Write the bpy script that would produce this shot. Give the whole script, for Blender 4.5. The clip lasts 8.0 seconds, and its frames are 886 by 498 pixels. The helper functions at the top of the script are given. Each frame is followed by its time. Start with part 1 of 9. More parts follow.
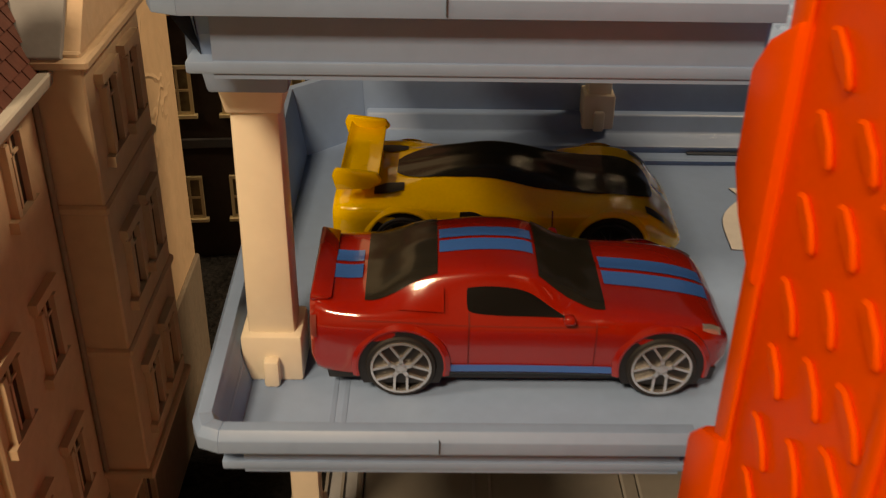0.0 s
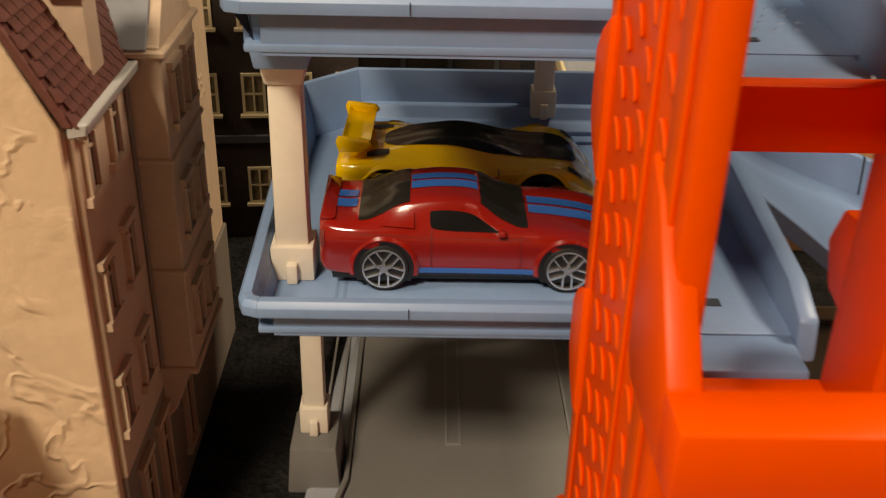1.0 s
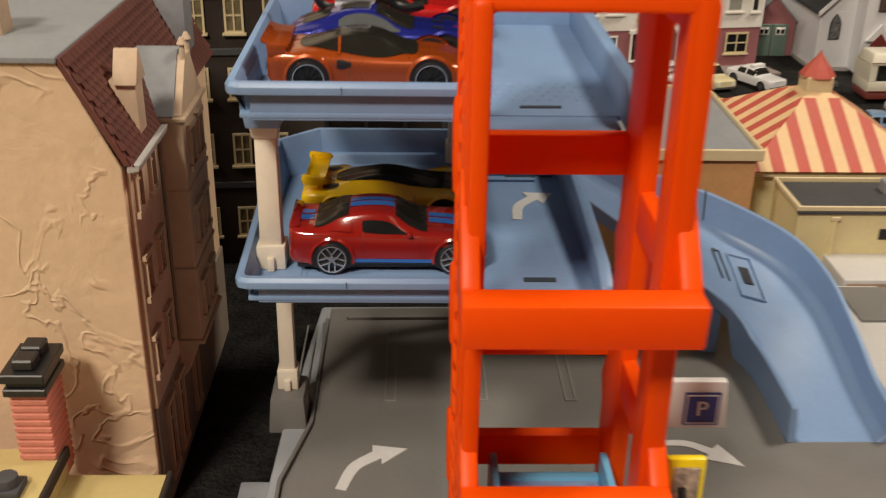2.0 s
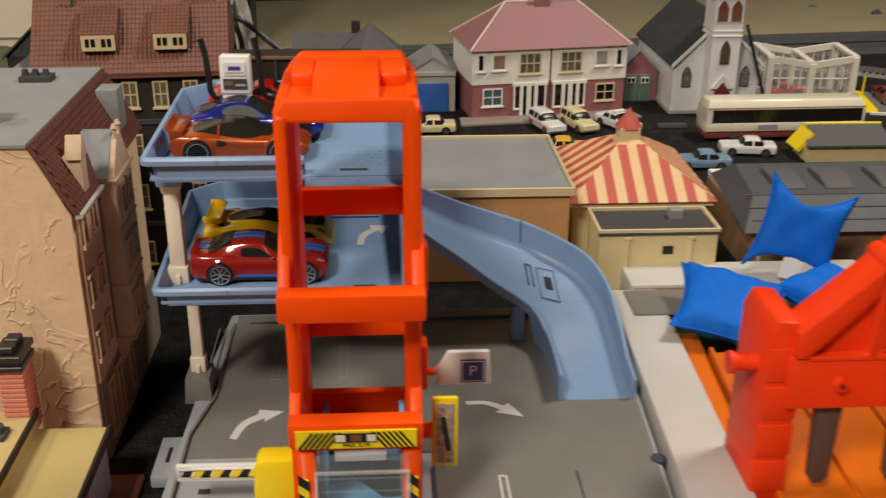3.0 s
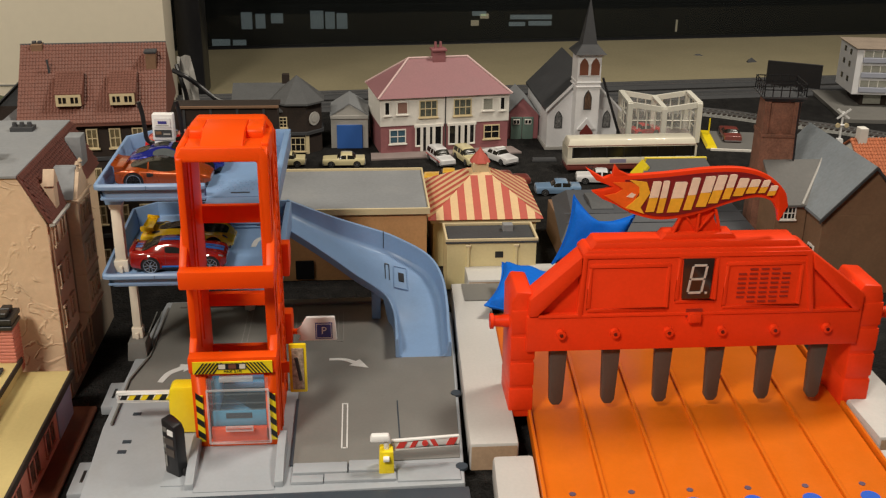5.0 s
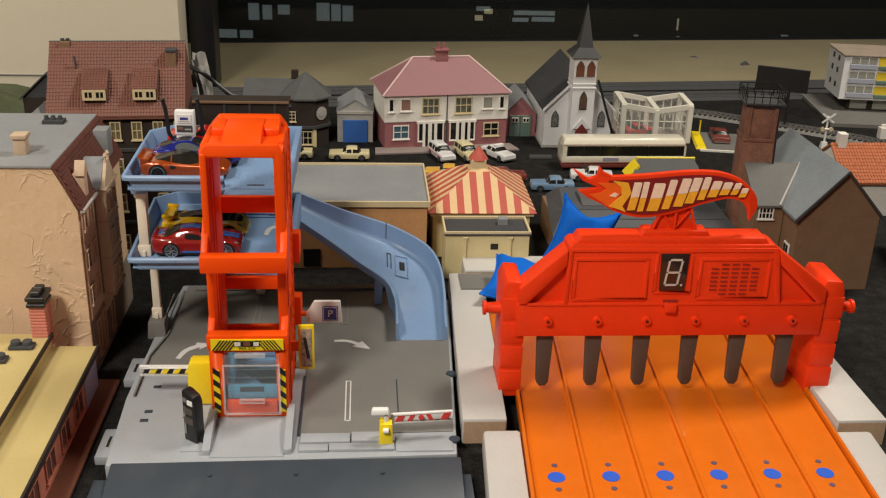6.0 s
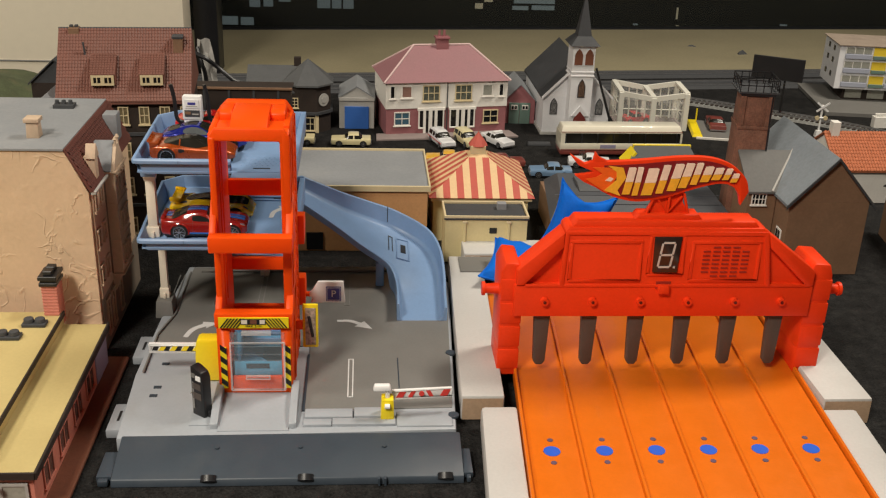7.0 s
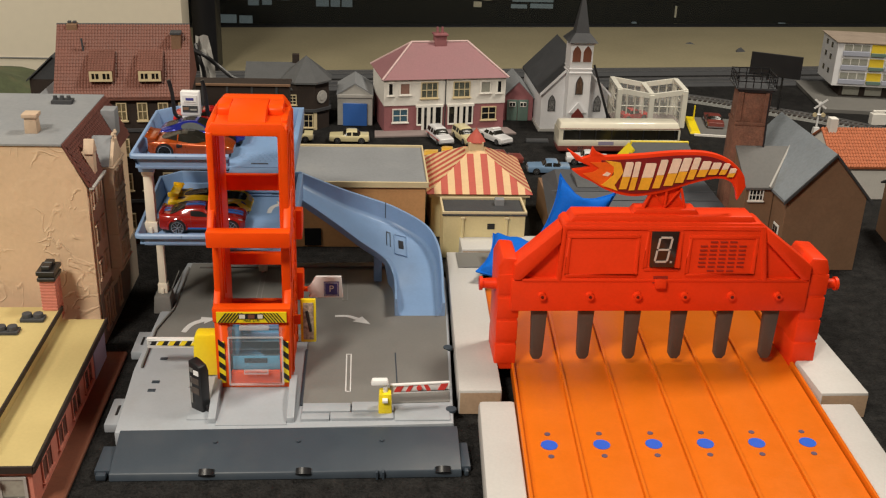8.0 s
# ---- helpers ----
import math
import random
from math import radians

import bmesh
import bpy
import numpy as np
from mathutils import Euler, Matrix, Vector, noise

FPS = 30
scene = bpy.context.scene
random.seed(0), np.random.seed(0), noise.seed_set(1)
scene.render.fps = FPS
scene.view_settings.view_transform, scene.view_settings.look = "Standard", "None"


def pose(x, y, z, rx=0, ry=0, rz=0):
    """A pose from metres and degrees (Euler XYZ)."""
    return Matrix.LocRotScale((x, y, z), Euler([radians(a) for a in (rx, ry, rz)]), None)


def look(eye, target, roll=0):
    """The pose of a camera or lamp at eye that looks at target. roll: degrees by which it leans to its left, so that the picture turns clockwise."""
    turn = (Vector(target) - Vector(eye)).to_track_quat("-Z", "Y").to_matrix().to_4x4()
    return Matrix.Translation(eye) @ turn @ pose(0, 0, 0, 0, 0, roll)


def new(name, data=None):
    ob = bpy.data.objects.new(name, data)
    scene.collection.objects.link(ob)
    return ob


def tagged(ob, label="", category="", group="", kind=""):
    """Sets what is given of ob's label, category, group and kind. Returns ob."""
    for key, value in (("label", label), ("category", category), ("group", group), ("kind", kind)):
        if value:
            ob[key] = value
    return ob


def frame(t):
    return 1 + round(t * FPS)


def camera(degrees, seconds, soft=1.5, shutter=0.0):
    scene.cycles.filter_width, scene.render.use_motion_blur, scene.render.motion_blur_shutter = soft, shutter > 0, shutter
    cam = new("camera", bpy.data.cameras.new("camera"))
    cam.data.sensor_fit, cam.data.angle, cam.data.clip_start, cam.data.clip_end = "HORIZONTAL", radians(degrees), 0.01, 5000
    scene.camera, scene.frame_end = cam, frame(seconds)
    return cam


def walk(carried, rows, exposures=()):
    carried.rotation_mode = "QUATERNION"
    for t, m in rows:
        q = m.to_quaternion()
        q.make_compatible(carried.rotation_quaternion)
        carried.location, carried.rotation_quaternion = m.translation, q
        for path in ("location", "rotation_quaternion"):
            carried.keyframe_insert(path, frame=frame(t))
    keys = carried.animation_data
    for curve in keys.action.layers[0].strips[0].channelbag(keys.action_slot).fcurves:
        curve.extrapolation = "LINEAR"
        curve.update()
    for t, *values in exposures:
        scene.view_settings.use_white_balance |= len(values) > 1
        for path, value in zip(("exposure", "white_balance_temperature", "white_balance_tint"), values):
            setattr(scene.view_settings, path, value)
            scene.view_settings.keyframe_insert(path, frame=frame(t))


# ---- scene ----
cam = camera(46.0, 8.0, soft=1.2, shutter=0.5)
PATH = [
    (0.0, (0.0047, 0.0523, 0.2171), (0.0061, 0.1385, 0.1665), 1.0),
    (0.5, (0.0099, 0.0260, 0.2230), (0.0104, 0.1125, 0.1730), 0.9),
    (1.0, (0.0110, -0.0242, 0.2348), (0.0124, 0.0635, 0.1869), 1.3),
    (1.2, (0.0134, -0.0456, 0.2417), (0.0149, 0.0427, 0.1946), 1.4),
    (2.3, (0.0412, -0.1938, 0.2969), (0.0448, -0.1031, 0.2548), 0.8),
    (2.5, (0.0509, -0.2258, 0.3138), (0.0551, -0.1352, 0.2717), 0.7),
    (3.0, (0.0877, -0.3109, 0.3453), (0.0933, -0.2195, 0.3050), 0.4),
    (3.5, (0.1193, -0.3807, 0.3604), (0.1258, -0.2888, 0.3215), -0.0),
    (4.0, (0.1488, -0.4540, 0.3810), (0.1560, -0.3618, 0.3430), -0.2),
    (4.5, (0.1644, -0.5105, 0.4038), (0.1719, -0.4181, 0.3663), 0.1),
    (6.0, (0.1608, -0.6177, 0.4500), (0.1683, -0.5256, 0.4116), 1.8),
    (6.5, (0.1583, -0.6354, 0.4535), (0.1659, -0.5436, 0.4146), 1.9),
    (7.0, (0.1578, -0.6432, 0.4553), (0.1654, -0.5516, 0.4159), 2.1),
    (7.5, (0.1578, -0.6472, 0.4553), (0.1655, -0.5556, 0.4158), 2.2),
    (8.0, (0.1588, -0.6462, 0.4529), (0.1665, -0.5546, 0.4134), 2.1),
]

EXPOSURES = [(0.0, 0.52, 10200, 15), (0.5, 0.55, 9700, 14), (1.0, 0.68, 7400, 10), (2.5, 0.60, 6400, 8), (4.0, 0.50, 6150, 6), (8.0, 0.66, 6100, 6)]
walk(cam, [(t, look(eye, target, roll)) for t, eye, target, roll in PATH], EXPOSURES)

# ---- light: a dim room with unseen ceiling panels, dark night outside ----
world = bpy.data.worlds.new("room_world")
scene.world = world
world.use_nodes = True
world.node_tree.nodes["Background"].inputs[0].default_value = (0.9, 0.95, 1.0, 1)
world.node_tree.nodes["Background"].inputs[1].default_value = 0.005


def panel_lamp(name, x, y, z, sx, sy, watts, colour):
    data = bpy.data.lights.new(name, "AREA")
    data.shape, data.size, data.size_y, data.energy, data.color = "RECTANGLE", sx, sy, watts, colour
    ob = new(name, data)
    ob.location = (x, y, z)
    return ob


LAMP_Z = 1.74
# Placed from cast shadows, except the second: added unseen to brighten the back right.
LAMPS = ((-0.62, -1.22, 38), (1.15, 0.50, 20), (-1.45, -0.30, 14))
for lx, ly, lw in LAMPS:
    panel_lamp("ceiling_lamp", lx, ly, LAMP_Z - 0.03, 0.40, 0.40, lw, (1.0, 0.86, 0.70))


# ---- materials ----
def material(name, colour, rough=0.5, metal=0.0, vary=0.12, scale=60.0, fine=400.0, bump=0.05, spec=0.5, coat=0.0,
             dirt=0.0, dirt_colour=(0.06, 0.05, 0.04), piece=0.0, alpha=1.0, transmission=0.0, depth=0.001):
    m = bpy.data.materials.new(name)
    m.use_nodes = True
    nt = m.node_tree
    b = nt.nodes["Principled BSDF"]
    b.inputs["Roughness"].default_value = rough
    b.inputs["Metallic"].default_value = metal
    b.inputs["Specular IOR Level"].default_value = spec
    b.inputs["Coat Weight"].default_value = coat
    b.inputs["Coat Roughness"].default_value = 0.05
    b.inputs["Alpha"].default_value = alpha
    b.inputs["Transmission Weight"].default_value = transmission
    co = nt.nodes.new("ShaderNodeTexCoord")
    n1 = nt.nodes.new("ShaderNodeTexNoise")
    n1.inputs["Scale"].default_value, n1.inputs["Detail"].default_value = scale, 4
    n2 = nt.nodes.new("ShaderNodeTexNoise")
    n2.inputs["Scale"].default_value, n2.inputs["Detail"].default_value = fine, 3
    for n in (n1, n2):
        nt.links.new(co.outputs["Object"], n.inputs["Vector"])
    add = nt.nodes.new("ShaderNodeMath")
    add.operation = "ADD"
    nt.links.new(n1.outputs[0], add.inputs[0])
    nt.links.new(n2.outputs[0], add.inputs[1])
    rng = nt.nodes.new("ShaderNodeMapRange")
    rng.inputs["From Min"].default_value, rng.inputs["From Max"].default_value = 0.6, 1.4
    rng.inputs["To Min"].default_value, rng.inputs["To Max"].default_value = 1 - vary, 1 + vary
    nt.links.new(add.outputs[0], rng.inputs[0])
    val = rng.outputs[0]
    if piece:
        inf = nt.nodes.new("ShaderNodeObjectInfo")
        pr = nt.nodes.new("ShaderNodeMapRange")
        pr.inputs["To Min"].default_value, pr.inputs["To Max"].default_value = 1 - piece, 1 + piece
        nt.links.new(inf.outputs["Random"], pr.inputs[0])
        mul = nt.nodes.new("ShaderNodeMath")
        mul.operation = "MULTIPLY"
        nt.links.new(val, mul.inputs[0])
        nt.links.new(pr.outputs[0], mul.inputs[1])
        val = mul.outputs[0]
    vm = nt.nodes.new("ShaderNodeVectorMath")
    vm.operation = "SCALE"
    vm.inputs[0].default_value = colour
    nt.links.new(val, vm.inputs["Scale"])
    out = vm.outputs[0]
    if dirt:
        n3 = nt.nodes.new("ShaderNodeTexNoise")
        n3.inputs["Scale"].default_value, n3.inputs["Detail"].default_value = scale * 0.7, 6
        nt.links.new(co.outputs["Object"], n3.inputs["Vector"])
        dr = nt.nodes.new("ShaderNodeMapRange")
        dr.inputs["From Min"].default_value, dr.inputs["From Max"].default_value = 0.52, 0.72
        dr.inputs["To Min"].default_value, dr.inputs["To Max"].default_value = 0, dirt
        nt.links.new(n3.outputs[0], dr.inputs[0])
        mx = nt.nodes.new("ShaderNodeMix")
        mx.data_type = "RGBA"
        nt.links.new(dr.outputs[0], mx.inputs["Factor"])
        nt.links.new(out, mx.inputs["A"])
        mx.inputs["B"].default_value = (*dirt_colour, 1)
        out = mx.outputs["Result"]
    nt.links.new(out, b.inputs["Base Color"])
    if bump:
        bp = nt.nodes.new("ShaderNodeBump")
        bp.inputs["Strength"].default_value, bp.inputs["Distance"].default_value = bump, depth
        nt.links.new(n2.outputs[0], bp.inputs["Height"])
        nt.links.new(bp.outputs[0], b.inputs["Normal"])
        rr = nt.nodes.new("ShaderNodeMapRange")
        rr.inputs["To Min"].default_value, rr.inputs["To Max"].default_value = max(0.03, rough * 0.8), min(1, rough * 1.2)
        nt.links.new(n1.outputs[0], rr.inputs[0])
        nt.links.new(rr.outputs[0], b.inputs["Roughness"])
    return m


def glow(name, colour, strength):
    m = material(name, colour, bump=0)
    b = m.node_tree.nodes["Principled BSDF"]
    b.inputs["Emission Color"].default_value = (*colour, 1)
    b.inputs["Emission Strength"].default_value = strength
    return m


def glass(name, colour=(1, 1, 1), rough=0.03, alpha=0.25):
    m = material(name, colour, rough=rough, vary=0.02, bump=0, alpha=alpha, spec=0.6)
    return m


def relief(m, scale, strength, dist, low=0.45, high=0.6):
    """Coarse moulded relief on top of a material's fine grain."""
    nt = m.node_tree
    b = nt.nodes["Principled BSDF"]
    co = nt.nodes.new("ShaderNodeTexCoord")
    n = nt.nodes.new("ShaderNodeTexNoise")
    n.inputs["Scale"].default_value, n.inputs["Detail"].default_value, n.inputs["Distortion"].default_value = scale, 6, 0.35
    nt.links.new(co.outputs["Object"], n.inputs["Vector"])
    r = nt.nodes.new("ShaderNodeMapRange")
    r.inputs["From Min"].default_value, r.inputs["From Max"].default_value = low, high
    nt.links.new(n.outputs[0], r.inputs[0])
    bp = nt.nodes.new("ShaderNodeBump")
    bp.inputs["Strength"].default_value, bp.inputs["Distance"].default_value = strength, dist
    nt.links.new(r.outputs[0], bp.inputs["Height"])
    for link in list(b.inputs["Normal"].links):
        nt.links.new(link.from_socket, bp.inputs["Normal"])
    nt.links.new(bp.outputs[0], b.inputs["Normal"])
    return m


def translucent(m, colour, amount):
    """Lets a part of the light through a thin coloured plastic."""
    nt = m.node_tree
    out = [n for n in nt.nodes if n.type == "OUTPUT_MATERIAL"][0]
    tr = nt.nodes.new("ShaderNodeBsdfTranslucent")
    tr.inputs[0].default_value = (*colour, 1)
    mix = nt.nodes.new("ShaderNodeMixShader")
    mix.inputs[0].default_value = amount
    nt.links.new(nt.nodes["Principled BSDF"].outputs[0], mix.inputs[1])
    nt.links.new(tr.outputs[0], mix.inputs[2])
    nt.links.new(mix.outputs[0], out.inputs["Surface"])
    return m


def swirls(m, scale, strength, dist, width=0.014):
    """Thin raised curls of plaster, here and there on a smooth wall."""
    nt = m.node_tree
    b = nt.nodes["Principled BSDF"]
    co = nt.nodes.new("ShaderNodeTexCoord")
    hs = []
    for sc, det, dis in ((scale, 3, 0.8), (scale * 0.8, 2, 0.0)):
        n = nt.nodes.new("ShaderNodeTexNoise")
        n.inputs["Scale"].default_value, n.inputs["Detail"].default_value, n.inputs["Distortion"].default_value = sc, det, dis
        nt.links.new(co.outputs["Object"], n.inputs["Vector"])
        hs.append(n.outputs[0])
    sub = nt.nodes.new("ShaderNodeMath")
    sub.operation = "SUBTRACT"
    sub.inputs[1].default_value = 0.5
    nt.links.new(hs[0], sub.inputs[0])
    ab = nt.nodes.new("ShaderNodeMath")
    ab.operation = "ABSOLUTE"
    nt.links.new(sub.outputs[0], ab.inputs[0])
    d = nt.nodes.new("ShaderNodeMapRange")
    d.inputs["From Min"].default_value, d.inputs["From Max"].default_value = 0.0, width
    d.inputs["To Min"].default_value, d.inputs["To Max"].default_value = 1.0, 0.0
    nt.links.new(ab.outputs[0], d.inputs[0])
    r = nt.nodes.new("ShaderNodeMapRange")
    r.inputs["From Min"].default_value, r.inputs["From Max"].default_value = 0.44, 0.54
    nt.links.new(hs[1], r.inputs[0])
    mul = nt.nodes.new("ShaderNodeMath")
    mul.operation = "MULTIPLY"
    nt.links.new(d.outputs[0], mul.inputs[0])
    nt.links.new(r.outputs[0], mul.inputs[1])
    bp = nt.nodes.new("ShaderNodeBump")
    bp.inputs["Strength"].default_value, bp.inputs["Distance"].default_value = strength, dist
    nt.links.new(mul.outputs[0], bp.inputs["Height"])
    for link in list(b.inputs["Normal"].links):
        nt.links.new(link.from_socket, bp.inputs["Normal"])
    nt.links.new(bp.outputs[0], b.inputs["Normal"])
    return m


BLUE = material("blue_grey_plastic", (0.190, 0.300, 0.500), 0.42, vary=0.05, bump=0.03, dirt=0.12, dirt_colour=(0.12, 0.14, 0.18))
ORANGE = translucent(material("orange_plastic", (1.0, 0.112, 0.002), 0.42, vary=0.04, bump=0.03, spec=0.3), (1.0, 0.14, 0.003), 0.34)
RED = material("red_plastic", (0.76, 0.045, 0.006), 0.44, vary=0.06, bump=0.08, spec=0.22)
TRACK = material("orange_track", (0.66, 0.150, 0.004), 0.34, vary=0.05, bump=0.04)
LIGHTGREY = material("light_grey_plastic", (0.330, 0.355, 0.392), 0.42, vary=0.05, bump=0.04, dirt=0.15, dirt_colour=(0.25, 0.24, 0.22))
MIDGREY = material("mid_grey_plastic", (0.165, 0.162, 0.154), 0.45, vary=0.06, bump=0.04, dirt=0.2, dirt_colour=(0.16, 0.155, 0.15))
SLATE = material("dark_blue_grey_plastic", (0.038, 0.051, 0.069), 0.48, vary=0.06, bump=0.04, dirt=0.1, dirt_colour=(0.12, 0.12, 0.12))
CREAM = material("cream_plastic", (0.72, 0.66, 0.55), 0.4, vary=0.04, bump=0.02)
WHITE = material("white_plastic", (0.80, 0.80, 0.80), 0.38, vary=0.03, bump=0.02)
YELLOW = material("yellow_plastic", (0.85, 0.66, 0.01), 0.35, vary=0.04, bump=0.02)
BLACK = material("black_plastic", (0.012, 0.012, 0.014), 0.4, vary=0.1, bump=0.02)
DARKGREY = material("dark_grey_flag", (0.075, 0.06, 0.052), 0.5, vary=0.08, bump=0.05)
CLEAR = glass("clear_plastic", (0.62, 0.72, 0.80), 0.06, 0.08)
CLEAREDGE = glass("clear_plastic_edge", (0.80, 0.80, 0.82), 0.08, 0.32)
PALEBLUE = material("pale_blue_plastic", (0.13, 0.39, 0.62), 0.35, vary=0.04, bump=0.02)
PAPERWHITE = material("white_print", (0.78, 0.78, 0.78), 0.55, vary=0.03, bump=0)
LINEGREY = material("pale_grey_moulding", (0.235, 0.232, 0.222), 0.4, vary=0.05, bump=0.02)
ARROW = material("grey_white_print", (0.62, 0.62, 0.62), 0.55, vary=0.08, bump=0)
NAVY = material("navy_print", (0.05, 0.05, 0.26), 0.5, vary=0.03, bump=0)
REDPRINT = material("red_print", (0.65, 0.05, 0.04), 0.5, vary=0.03, bump=0)
DOTBLUE = material("blue_print", (0.02, 0.11, 0.62), 0.4, vary=0.04, bump=0)
FELT = material("black_felt", (0.014, 0.0135, 0.0135), 0.95, vary=0.9, scale=90, fine=420, bump=0.9, spec=0.15, depth=0.003, dirt=0.35, dirt_colour=(0.040, 0.038, 0.035))
STUCCO = swirls(relief(material("cream_stucco", (0.62, 0.45, 0.295), 0.75, vary=0.07, scale=30, fine=250, bump=0.15), 44, 0.22, 0.0010, 0.46, 0.60), 30, 0.55, 0.0010, 0.030)
PALESTONE = material("tan_stone", (0.52, 0.39, 0.275), 0.7, vary=0.1, scale=40, fine=300, bump=0.2, dirt=0.2, dirt_colour=(0.25, 0.18, 0.12))
# Grey tan stone with the lower storey's shade put into the colour.
SHADOWSTONE = material("shaded_grey_tan", (0.22, 0.18, 0.14), 0.8, vary=0.15, bump=0.2)
GREYROOF = material("grey_roof_card", (0.225, 0.235, 0.25), 0.75, vary=0.1, scale=25, fine=300, bump=0.1, dirt=0.35, dirt_colour=(0.33, 0.33, 0.33))
MILLROOF = material("weathered_blue_grey_roof", (0.19, 0.215, 0.24), 0.7, vary=0.16, scale=22, fine=300, bump=0.12, dirt=0.55, dirt_colour=(0.115, 0.112, 0.10))
WINGROOF = material("plain_dark_grey_roof", (0.115, 0.113, 0.110), 0.75, vary=0.1, scale=30, fine=300, bump=0.1, dirt=0.3, dirt_colour=(0.16, 0.155, 0.145))
DARKROOF = material("dark_slate_roof", (0.045, 0.047, 0.052), 0.7, vary=0.15, bump=0.25)
GREYSLATE = material("weathered_grey_slate", (0.085, 0.088, 0.092), 0.75, vary=0.15, scale=90, bump=0.2)
BROWNTILE = material("red_brown_tiles", (0.115, 0.035, 0.025), 0.7, vary=0.2, bump=0.2)
ROOFTILE = material("terracotta_tiles", (0.175, 0.070, 0.050), 0.6, vary=0.15, bump=0.15, piece=0.12)
BROWNWALL = material("dark_brown_brick", (0.024, 0.015, 0.011), 0.8, vary=0.3, bump=0.2)
PINKROOF = material("dusty_pink_roof", (0.30, 0.145, 0.160), 0.6, vary=0.1, scale=40, bump=0.12, dirt=0.2, dirt_colour=(0.28, 0.16, 0.16))
PINKWALL = material("pink_brick_card", (0.29, 0.112, 0.122), 0.7, vary=0.15, bump=0.1)
RENDERWHITE = material("white_render", (0.78, 0.755, 0.705), 0.65, vary=0.06, bump=0.06, dirt=0.1, dirt_colour=(0.5, 0.46, 0.4))
BRICK = relief(material("brown_brick", (0.195, 0.088, 0.056), 0.8, vary=0.4, scale=90, fine=500, bump=0.3), 70, 0.3, 0.001)
BARN = material("brown_board_wall", (0.20, 0.115, 0.065), 0.75, vary=0.14, scale=60, bump=0.2)
WOOD = material("tan_wood", (0.52, 0.28, 0.12), 0.6, vary=0.12, scale=30, bump=0.12)
PLANK = material("white_painted_wood", (0.52, 0.51, 0.495), 0.6, vary=0.06, scale=14, bump=0.1, dirt=0.35, dirt_colour=(0.34, 0.31, 0.28))
RAWWOOD = material("raw_wood_end", (0.42, 0.29, 0.19), 0.7, vary=0.15, bump=0.15)
CLOTH = material("blue_nylon", (0.005, 0.125, 0.60), 0.7, vary=0.12, bump=0.15, scale=30, spec=0.2)
YELLOWROOF = material("pale_yellow_roof", (0.49, 0.395, 0.17), 0.6, vary=0.06, scale=20, bump=0.05, dirt=0.25, dirt_colour=(0.33, 0.25, 0.10))
SALMON = material("salmon_brick", (0.56, 0.20, 0.145), 0.7, vary=0.12, bump=0.1)
TERRA = material("brown_plinth", (0.16, 0.055, 0.028), 0.7, vary=0.15, bump=0.15)
LILAC = material("lilac_panel", (0.27, 0.25, 0.36), 0.7, vary=0.06, bump=0.05)
CREAMWALL = material("cream_yellow_wall", (0.66, 0.56, 0.30), 0.6, vary=0.06, bump=0.05, dirt=0.1, dirt_colour=(0.4, 0.3, 0.15))
STRIPERED = material("red_stripe", (0.44, 0.085, 0.06), 0.65, vary=0.08, bump=0.05)
STRIPECREAM = material("cream_stripe", (0.66, 0.46, 0.25), 0.65, vary=0.08, bump=0.05)
WINDARK = material("dark_window", (0.012, 0.012, 0.013), 0.15, vary=0.2, bump=0)
WINLIGHT = material("curtained_window", (0.30, 0.30, 0.26), 0.3, vary=0.2, bump=0)
SOFTPANE = material("net_curtain_window", (0.10, 0.11, 0.09), 0.3, vary=0.6, scale=120, bump=0)
CREAMFRAME = material("cream_frame", (0.62, 0.52, 0.32), 0.55, vary=0.05, bump=0)
GREENDOOR = material("sage_door", (0.13, 0.20, 0.17), 0.6, vary=0.08, bump=0.05)
BLUEDOOR = material("blue_door", (0.035, 0.12, 0.42), 0.5, vary=0.06, bump=0.05)
CONCRETE = material("pale_concrete", (0.38, 0.37, 0.35), 0.8, vary=0.1, bump=0.1)
KERB = material("pink_grey_paving", (0.26, 0.21, 0.20), 0.8, vary=0.12, bump=0.1)
REDDOOR = material("dark_red_door", (0.16, 0.025, 0.02), 0.6, vary=0.1, bump=0.05)
HILL = material("moss_hill", (0.07, 0.085, 0.04), 0.95, vary=0.4, scale=50, fine=500, bump=0.8, dirt=0.4, dirt_colour=(0.16, 0.13, 0.07))
LEDGE = material("beige_ledge", (0.235, 0.205, 0.125), 0.8, vary=0.12, scale=6, fine=200, bump=0.15, dirt=0.3, dirt_colour=(0.15, 0.13, 0.08))
CREAMPANEL = material("cream_painted_panel", (0.86, 0.78, 0.63), 0.6, vary=0.03, scale=4, fine=80, bump=0.05)
ROOMWALL = material("room_wall", (0.15, 0.14, 0.125), 0.8, vary=0.05, scale=2, bump=0.05)
FLOORMAT = material("carpet_floor", (0.10, 0.09, 0.08), 0.95, vary=0.2, scale=20, bump=0.3)
STEEL = material("dull_steel", (0.35, 0.35, 0.36), 0.35, metal=0.8, vary=0.1, bump=0.05)
CHROME = material("bright_rim_plastic", (0.80, 0.80, 0.80), 0.25, metal=0.85, vary=0.05, bump=0)
RUBBER = material("tyre_black", (0.014, 0.014, 0.015), 0.55, vary=0.1, bump=0.05)
CARGLASS = material("smoked_window", (0.015, 0.014, 0.011), 0.18, vary=0.1, bump=0, spec=0.3)
OPENING = material("black_opening", (0.003, 0.003, 0.003), 0.5, vary=0.1, bump=0, spec=0.1)
BALLAST = material("grey_ballast", (0.20, 0.20, 0.19), 0.9, vary=0.3, scale=200, bump=0.6)
